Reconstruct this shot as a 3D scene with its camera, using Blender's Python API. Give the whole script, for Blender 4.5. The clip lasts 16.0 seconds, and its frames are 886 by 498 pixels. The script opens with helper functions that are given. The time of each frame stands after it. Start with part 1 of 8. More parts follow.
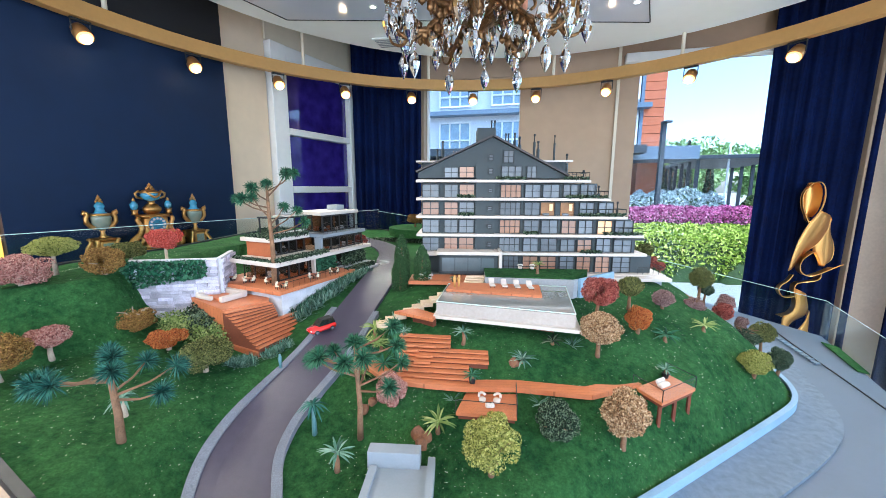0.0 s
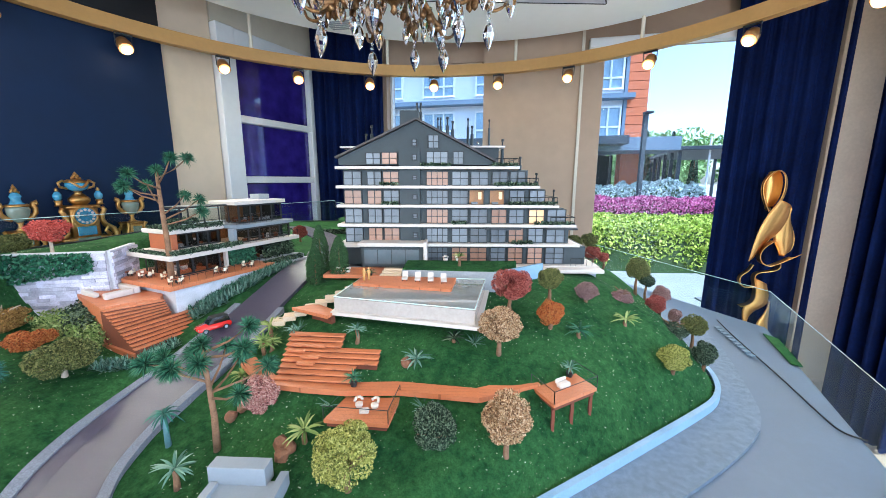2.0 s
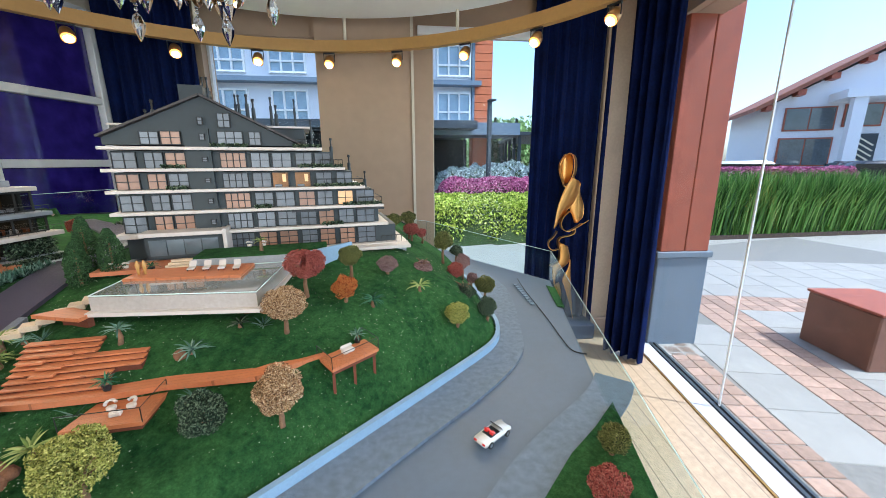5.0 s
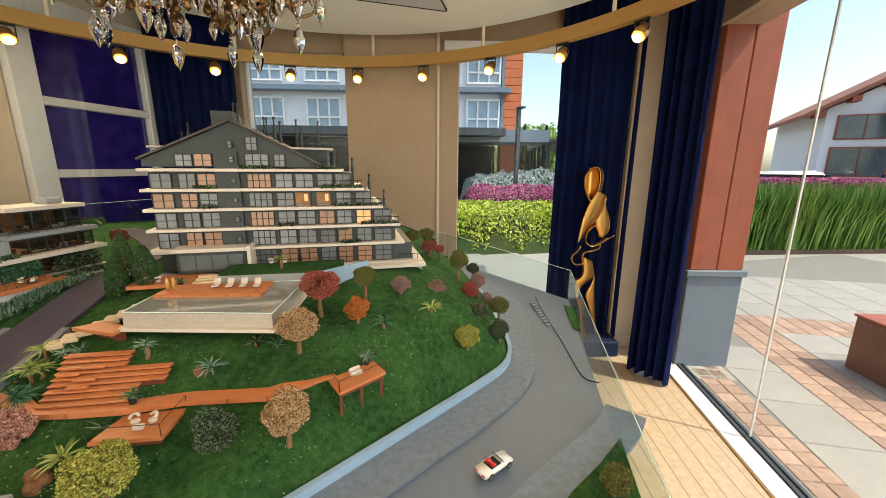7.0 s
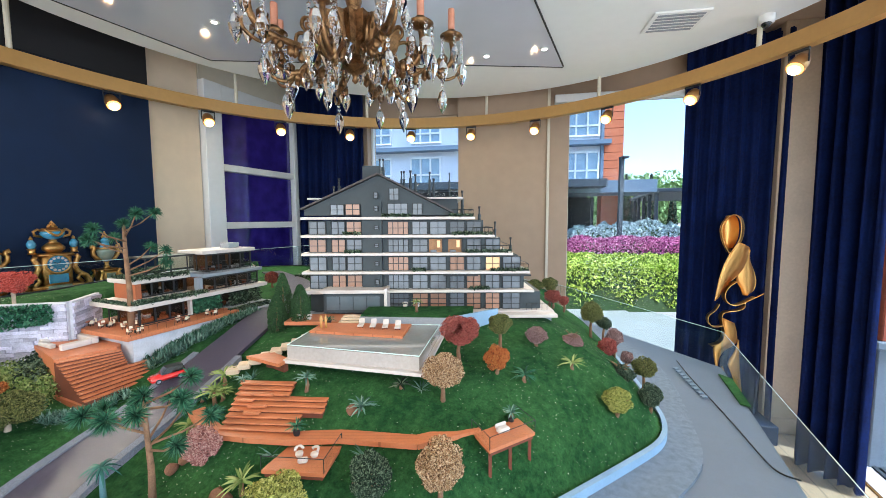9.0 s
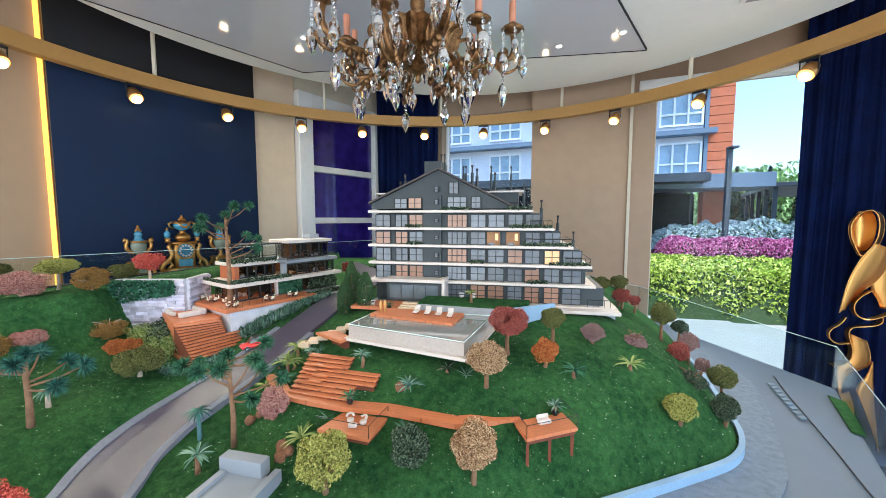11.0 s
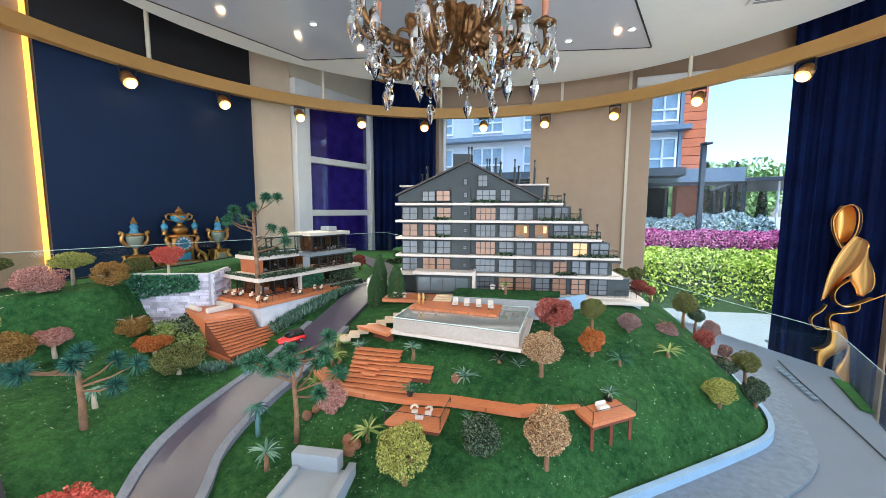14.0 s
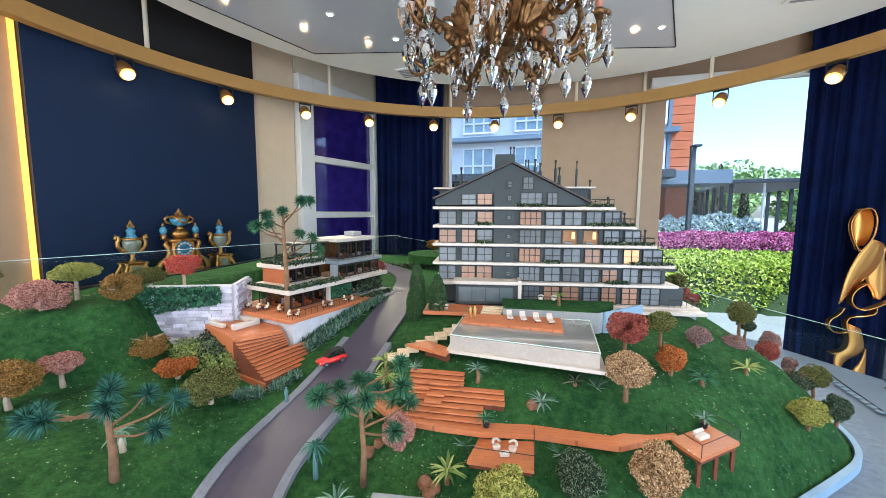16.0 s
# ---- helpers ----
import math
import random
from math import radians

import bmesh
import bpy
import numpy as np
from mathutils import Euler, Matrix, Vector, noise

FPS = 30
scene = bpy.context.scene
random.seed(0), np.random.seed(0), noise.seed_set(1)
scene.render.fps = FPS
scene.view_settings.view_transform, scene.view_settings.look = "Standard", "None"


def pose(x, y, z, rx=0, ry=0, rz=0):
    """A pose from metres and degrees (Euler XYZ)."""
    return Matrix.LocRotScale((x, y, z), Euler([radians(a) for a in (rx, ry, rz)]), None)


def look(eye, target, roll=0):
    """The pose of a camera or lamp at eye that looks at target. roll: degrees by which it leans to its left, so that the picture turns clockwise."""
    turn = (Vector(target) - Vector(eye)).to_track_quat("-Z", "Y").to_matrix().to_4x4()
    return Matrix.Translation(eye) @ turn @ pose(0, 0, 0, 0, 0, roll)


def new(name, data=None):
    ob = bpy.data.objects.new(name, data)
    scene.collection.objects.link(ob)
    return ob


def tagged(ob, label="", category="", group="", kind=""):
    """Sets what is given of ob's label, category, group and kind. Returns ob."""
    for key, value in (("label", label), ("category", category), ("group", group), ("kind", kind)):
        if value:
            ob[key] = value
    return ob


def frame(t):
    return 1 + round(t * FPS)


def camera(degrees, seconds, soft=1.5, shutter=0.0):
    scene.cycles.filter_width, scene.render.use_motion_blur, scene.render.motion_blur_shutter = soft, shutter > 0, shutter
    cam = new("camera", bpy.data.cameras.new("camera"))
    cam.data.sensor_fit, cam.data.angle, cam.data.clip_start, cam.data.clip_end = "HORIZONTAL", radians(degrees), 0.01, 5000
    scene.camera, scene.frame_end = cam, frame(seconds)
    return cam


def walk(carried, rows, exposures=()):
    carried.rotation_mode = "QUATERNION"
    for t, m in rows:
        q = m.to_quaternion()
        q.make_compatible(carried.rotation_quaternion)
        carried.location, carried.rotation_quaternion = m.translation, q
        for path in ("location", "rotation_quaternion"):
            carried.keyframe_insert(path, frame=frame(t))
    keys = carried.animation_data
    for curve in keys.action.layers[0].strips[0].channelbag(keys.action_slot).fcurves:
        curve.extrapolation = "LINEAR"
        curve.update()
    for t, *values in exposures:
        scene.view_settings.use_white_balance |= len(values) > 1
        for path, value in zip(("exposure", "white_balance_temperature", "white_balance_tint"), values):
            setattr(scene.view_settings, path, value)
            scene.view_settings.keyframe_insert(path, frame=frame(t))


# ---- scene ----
cam = camera(99.5, 16.0, soft=0.5)
PATH = [
    (0, (0.165, 0.213, 1.52), (0.077, 2.185, 1.196), 0.2),
    (0.5, (0.181, 0.242, 1.515), (0.144, 2.212, 1.169), 0.1),
    (1, (0.29, 0.265, 1.537), (0.271, 2.231, 1.169), 0.1),
    (1.5, (0.351, 0.297, 1.526), (0.322, 2.263, 1.161), 0.1),
    (2, (0.389, 0.293, 1.505), (0.347, 2.259, 1.14), 0.1),
    (2.5, (0.399, 0.272, 1.509), (0.352, 2.235, 1.132), 0.1),
    (3, (0.432, 0.247, 1.507), (0.392, 2.211, 1.134), 0.1),
    (3.5, (0.472, 0.251, 1.506), (0.477, 2.215, 1.125), 0.2),
    (4, (0.485, 0.265, 1.501), (0.713, 2.209, 1.091), 0.1),
    (4.5, (0.51, 0.252, 1.503), (1.028, 2.13, 1.054), -0.1),
    (4.7, (0.543, 0.228, 1.5), (1.149, 2.08, 1.049), -0.2),
    (6.8, (0.681, 0.178, 1.541), (1.209, 2.055, 1.093), -0.1),
    (7, (0.628, 0.195, 1.557), (1.099, 2.091, 1.129), 0.4),
    (7.5, (0.507, 0.214, 1.569), (0.836, 2.157, 1.227), 0.1),
    (8, (0.447, 0.214, 1.573), (0.678, 2.184, 1.316), 0.1),
    (8.5, (0.45, 0.223, 1.548), (0.582, 2.211, 1.365), -0.1),
    (9, (0.494, 0.24, 1.536), (0.502, 2.234, 1.381), -0.2),
    (9.5, (0.541, 0.205, 1.527), (0.39, 2.193, 1.362), 0.0),
    (10, (0.566, 0.182, 1.525), (0.273, 2.154, 1.367), -0.1),
    (10.2, (0.573, 0.196, 1.518), (0.236, 2.161, 1.364), -0.2),
    (12.3, (0.56, 0.225, 1.515), (0.117, 2.168, 1.335), 0.2),
    (12.5, (0.522, 0.224, 1.514), (0.075, 2.165, 1.333), 0.3),
    (13, (0.42, 0.202, 1.514), (-0.025, 2.143, 1.332), 0.3),
    (13.5, (0.384, 0.193, 1.522), (-0.015, 2.143, 1.331), 0.2),
    (14, (0.389, 0.18, 1.517), (0.098, 2.149, 1.316), 0.2),
    (14.5, (0.445, 0.172, 1.504), (0.22, 2.149, 1.298), 0.2),
    (15, (0.417, 0.183, 1.522), (0.2, 2.16, 1.309), 0.3),
    (15.5, (0.259, 0.229, 1.526), (0.045, 2.206, 1.315), 0.4),
    (16, (0.185, 0.255, 1.53), (-0.029, 2.234, 1.331), 0.3),
]
EXPOSURES = [(0.0, 1.50, 4870, 6), (4.0, 1.40, 4870, 6), (4.7, 1.08, 5070, 6), (6.8, 0.83, 7220, 6), (7.1, 0.83, 7020, 6), (7.6, 0.98, 5820, 6), (8.5, 1.30, 5220, 6), (12.3, 1.25, 5220, 6), (16.0, 1.30, 5220, 6)]
walk(cam, [(t, look(eye, target, roll)) for t, eye, target, roll in PATH], exposures=EXPOSURES)

# ---- world, sun and sky ----
world = bpy.data.worlds.new("world")
scene.world = world
world.use_nodes = True
wn = world.node_tree.nodes
sky = wn.new("ShaderNodeTexSky")
sky.sky_type = "NISHITA"
sky.sun_disc = False
sky.sun_elevation = radians(58)
sky.sun_rotation = radians(125)
sky.air_density, sky.dust_density, sky.ozone_density = 1.0, 2.0, 1.0
wn["Background"].inputs["Strength"].default_value = 0.18
world.node_tree.links.new(sky.outputs["Color"], wn["Background"].inputs["Color"])

sun = new("sun", bpy.data.lights.new("sun", "SUN"))
sun.data.energy, sun.data.angle, sun.data.color = 2.9, radians(0.6), (1.0, 0.95, 0.88)
sun.matrix_world = look((8, -6, 15), (0, 0, 0))

# ---- materials ----
def material(name, color, rough=0.6, metal=0.0, vary=0.12, scale=8.0, bump=0.0, bump_scale=60.0, spec=0.5, second=None, mix=0.5, coat=0.0, rand=0.0, detail=4.0):
    """A principled surface with colour mottling at two sizes, a roughness that follows it and a fine relief."""
    m = bpy.data.materials.new(name)
    m.use_nodes = True
    n, l = m.node_tree.nodes, m.node_tree.links
    b = n["Principled BSDF"]
    tc = n.new("ShaderNodeTexCoord")
    big, small = n.new("ShaderNodeTexNoise"), n.new("ShaderNodeTexNoise")
    big.inputs["Scale"].default_value, small.inputs["Scale"].default_value = scale, scale * 9
    big.inputs["Detail"].default_value = small.inputs["Detail"].default_value = detail
    for t in (big, small):
        l.new(tc.outputs["Object"], t.inputs["Vector"])
    add = n.new("ShaderNodeMath")
    add.operation = "ADD"
    l.new(big.outputs["Fac"], add.inputs[0])
    l.new(small.outputs["Fac"], add.inputs[1])
    ramp = n.new("ShaderNodeMapRange")
    ramp.inputs[1].default_value, ramp.inputs[2].default_value = 0.7, 1.3
    l.new(add.outputs[0], ramp.inputs[0])
    mixer = n.new("ShaderNodeMix")
    mixer.data_type = "RGBA"
    dark = tuple(max(0.0, c * (1 - vary)) for c in color)
    light = tuple(min(1.0, c * (1 + vary)) for c in color) if second is None else second
    mixer.inputs[6].default_value, mixer.inputs[7].default_value = (*dark, 1), (*light, 1)
    l.new(ramp.outputs[0], mixer.inputs[0])
    out = mixer.outputs[2]
    if rand:
        info = n.new("ShaderNodeObjectInfo")
        hsv = n.new("ShaderNodeHueSaturation")
        mr = n.new("ShaderNodeMapRange")
        mr.inputs[3].default_value, mr.inputs[4].default_value = 1 - rand, 1 + rand
        l.new(info.outputs["Random"], mr.inputs[0])
        l.new(mr.outputs[0], hsv.inputs["Value"])
        l.new(out, hsv.inputs["Color"])
        out = hsv.outputs[0]
    l.new(out, b.inputs["Base Color"])
    rr = n.new("ShaderNodeMapRange")
    rr.inputs[3].default_value, rr.inputs[4].default_value = max(0.02, rough - 0.08), min(1, rough + 0.08)
    l.new(small.outputs["Fac"], rr.inputs[0])
    l.new(rr.outputs[0], b.inputs["Roughness"])
    b.inputs["Metallic"].default_value = metal
    b.inputs["Specular IOR Level"].default_value = spec
    b.inputs["Coat Weight"].default_value = coat
    if bump:
        t = n.new("ShaderNodeTexNoise")
        t.inputs["Scale"].default_value, t.inputs["Detail"].default_value = bump_scale, 6
        l.new(tc.outputs["Object"], t.inputs["Vector"])
        bp = n.new("ShaderNodeBump")
        bp.inputs["Strength"].default_value, bp.inputs["Distance"].default_value = bump, 0.002
        l.new(t.outputs["Fac"], bp.inputs["Height"])
        l.new(bp.outputs[0], b.inputs["Normal"])
    return m


def leaves(name, a, b_, c, rough=0.75):
    """Leaf clumps: each clump takes one of a run of three colours. The first is cut to 0.4, painting shaded gaps into
    the foliage.
    """
    m = bpy.data.materials.new(name)
    m.use_nodes = True
    n, l = m.node_tree.nodes, m.node_tree.links
    geo = n.new("ShaderNodeNewGeometry")
    ramp = n.new("ShaderNodeValToRGB")
    e = ramp.color_ramp.elements
    e[0].color, e[1].color = (*(q * 0.4 for q in a), 1), (*c, 1)
    mid = e.new(0.5)
    mid.color = (*b_, 1)
    l.new(geo.outputs["Random Per Island"], ramp.inputs[0])
    p = n["Principled BSDF"]
    l.new(ramp.outputs[0], p.inputs["Base Color"])
    p.inputs["Roughness"].default_value = rough
    p.inputs["Specular IOR Level"].default_value = 0.25
    return m


def glow(name, color, strength):
    m = bpy.data.materials.new(name)
    m.use_nodes = True
    p = m.node_tree.nodes["Principled BSDF"]
    p.inputs["Base Color"].default_value = (*color, 1)
    p.inputs["Emission Color"].default_value = (*color, 1)
    p.inputs["Emission Strength"].default_value = strength
    return m


def glass(name, tint=(1, 1, 1), rough=0.0, ior=1.45, thin=True):
    """Pane glass: clear with a Fresnel sheen; thin panes let light straight through."""
    m = bpy.data.materials.new(name)
    m.use_nodes = True
    n, l = m.node_tree.nodes, m.node_tree.links
    out = n["Material Output"]
    if not thin:
        g = n["Principled BSDF"]
        g.inputs["Base Color"].default_value = (*tint, 1)
        g.inputs["Transmission Weight"].default_value = 1
        g.inputs["Roughness"].default_value = rough
        g.inputs["IOR"].default_value = ior
        return m
    n.remove(n["Principled BSDF"])
    clear, gloss, mixer, fr = n.new("ShaderNodeBsdfTransparent"), n.new("ShaderNodeBsdfGlossy"), n.new("ShaderNodeMixShader"), n.new("ShaderNodeLayerWeight")
    clear.inputs[0].default_value = (*tint, 1)
    gloss.inputs["Roughness"].default_value = rough
    fr.inputs["Blend"].default_value = 0.5
    pw, ml = n.new("ShaderNodeMath"), n.new("ShaderNodeMath")
    pw.operation, ml.operation = "POWER", "MULTIPLY_ADD"
    pw.inputs[1].default_value = 5.0
    ml.inputs[1].default_value, ml.inputs[2].default_value = 0.55, (ior - 1) * 0.045
    l.new(fr.outputs["Facing"], pw.inputs[0])
    l.new(pw.outputs[0], ml.inputs[0])
    l.new(ml.outputs[0], mixer.inputs[0])
    l.new(clear.outputs[0], mixer.inputs[1])
    l.new(gloss.outputs[0], mixer.inputs[2])
    l.new(mixer.outputs[0], out.inputs["Surface"])
    return m


def planks(name, color, direction, width, dark=0.55, rough=0.5, vary=0.25, gap=0.06, bump=0.4):
    """Boards running along a direction (radians in the plane), with thin dark joints."""
    m = material(name, color, rough, vary=vary, scale=30)
    n, l = m.node_tree.nodes, m.node_tree.links
    tc = n.new("ShaderNodeTexCoord")
    mp = n.new("ShaderNodeMapping")
    mp.inputs["Rotation"].default_value = (0, 0, -direction)
    mp.inputs["Scale"].default_value = (1 / width, 1 / width, 1)
    l.new(tc.outputs["Object"], mp.inputs[0])
    sep = n.new("ShaderNodeSeparateXYZ")
    l.new(mp.outputs[0], sep.inputs[0])
    fr = n.new("ShaderNodeMath")
    fr.operation = "FRACT"
    l.new(sep.outputs["Y"], fr.inputs[0])
    lt = n.new("ShaderNodeMath")
    lt.operation = "LESS_THAN"
    lt.inputs[1].default_value = gap
    l.new(fr.outputs[0], lt.inputs[0])
    mx = n.new("ShaderNodeMix")
    mx.data_type = "RGBA"
    p = n["Principled BSDF"]
    old = p.inputs["Base Color"].links[0].from_socket
    l.new(old, mx.inputs[6])
    mx.inputs[7].default_value = (*(c * (1 - dark) for c in color), 1)
    l.new(lt.outputs[0], mx.inputs[0])
    l.new(mx.outputs[2], p.inputs["Base Color"])
    return m


def turf(name):
    """Flocked turf: deep green with fine light and dark fibres, patches and a rough relief."""
    m = material(name, (0.019, 0.075, 0.023), 0.95, second=(0.050, 0.132, 0.037), vary=0.35, scale=7, spec=0.1)
    n, l = m.node_tree.nodes, m.node_tree.links
    p = n["Principled BSDF"]
    tc, f1, mr, hs = n.new("ShaderNodeTexCoord"), n.new("ShaderNodeTexNoise"), n.new("ShaderNodeMapRange"), n.new("ShaderNodeHueSaturation")
    f1.inputs["Scale"].default_value, f1.inputs["Detail"].default_value, f1.inputs["Roughness"].default_value = 190, 6, 0.8
    l.new(tc.outputs["Object"], f1.inputs["Vector"])
    mr.inputs[1].default_value, mr.inputs[2].default_value, mr.inputs[3].default_value, mr.inputs[4].default_value = 0.30, 0.72, 0.55, 1.5
    l.new(f1.outputs["Fac"], mr.inputs[0])
    old = p.inputs["Base Color"].links[0].from_socket
    l.new(old, hs.inputs["Color"])
    l.new(mr.outputs[0], hs.inputs["Value"])
    l.new(hs.outputs[0], p.inputs["Base Color"])
    bp = n.new("ShaderNodeBump")
    bp.inputs["Strength"].default_value, bp.inputs["Distance"].default_value = 1.0, 0.006
    l.new(f1.outputs["Fac"], bp.inputs["Height"])
    l.new(bp.outputs[0], p.inputs["Normal"])
    return m


def cobble(name, color, scale):
    """Small irregular paving stones with dark joints."""
    m = material(name, color, 0.75, vary=0.18, scale=40)
    n, l = m.node_tree.nodes, m.node_tree.links
    p = n["Principled BSDF"]
    tc, v, mr, mx = n.new("ShaderNodeTexCoord"), n.new("ShaderNodeTexVoronoi"), n.new("ShaderNodeMapRange"), n.new("ShaderNodeMix")
    v.feature = "DISTANCE_TO_EDGE"
    v.inputs["Scale"].default_value = scale
    l.new(tc.outputs["Object"], v.inputs["Vector"])
    mr.inputs[1].default_value, mr.inputs[2].default_value = 0.02, 0.16
    l.new(v.outputs["Distance"], mr.inputs[0])
    mx.data_type = "RGBA"
    old = p.inputs["Base Color"].links[0].from_socket
    mx.inputs[6].default_value = (*(c * 0.7 for c in color), 1)
    l.new(old, mx.inputs[7])
    l.new(mr.outputs[0], mx.inputs[0])
    l.new(mx.outputs[2], p.inputs["Base Color"])
    bp = n.new("ShaderNodeBump")
    bp.inputs["Strength"].default_value, bp.inputs["Distance"].default_value = 0.8, 0.0012
    l.new(mr.outputs[0], bp.inputs["Height"])
    l.new(bp.outputs[0], p.inputs["Normal"])
    return m


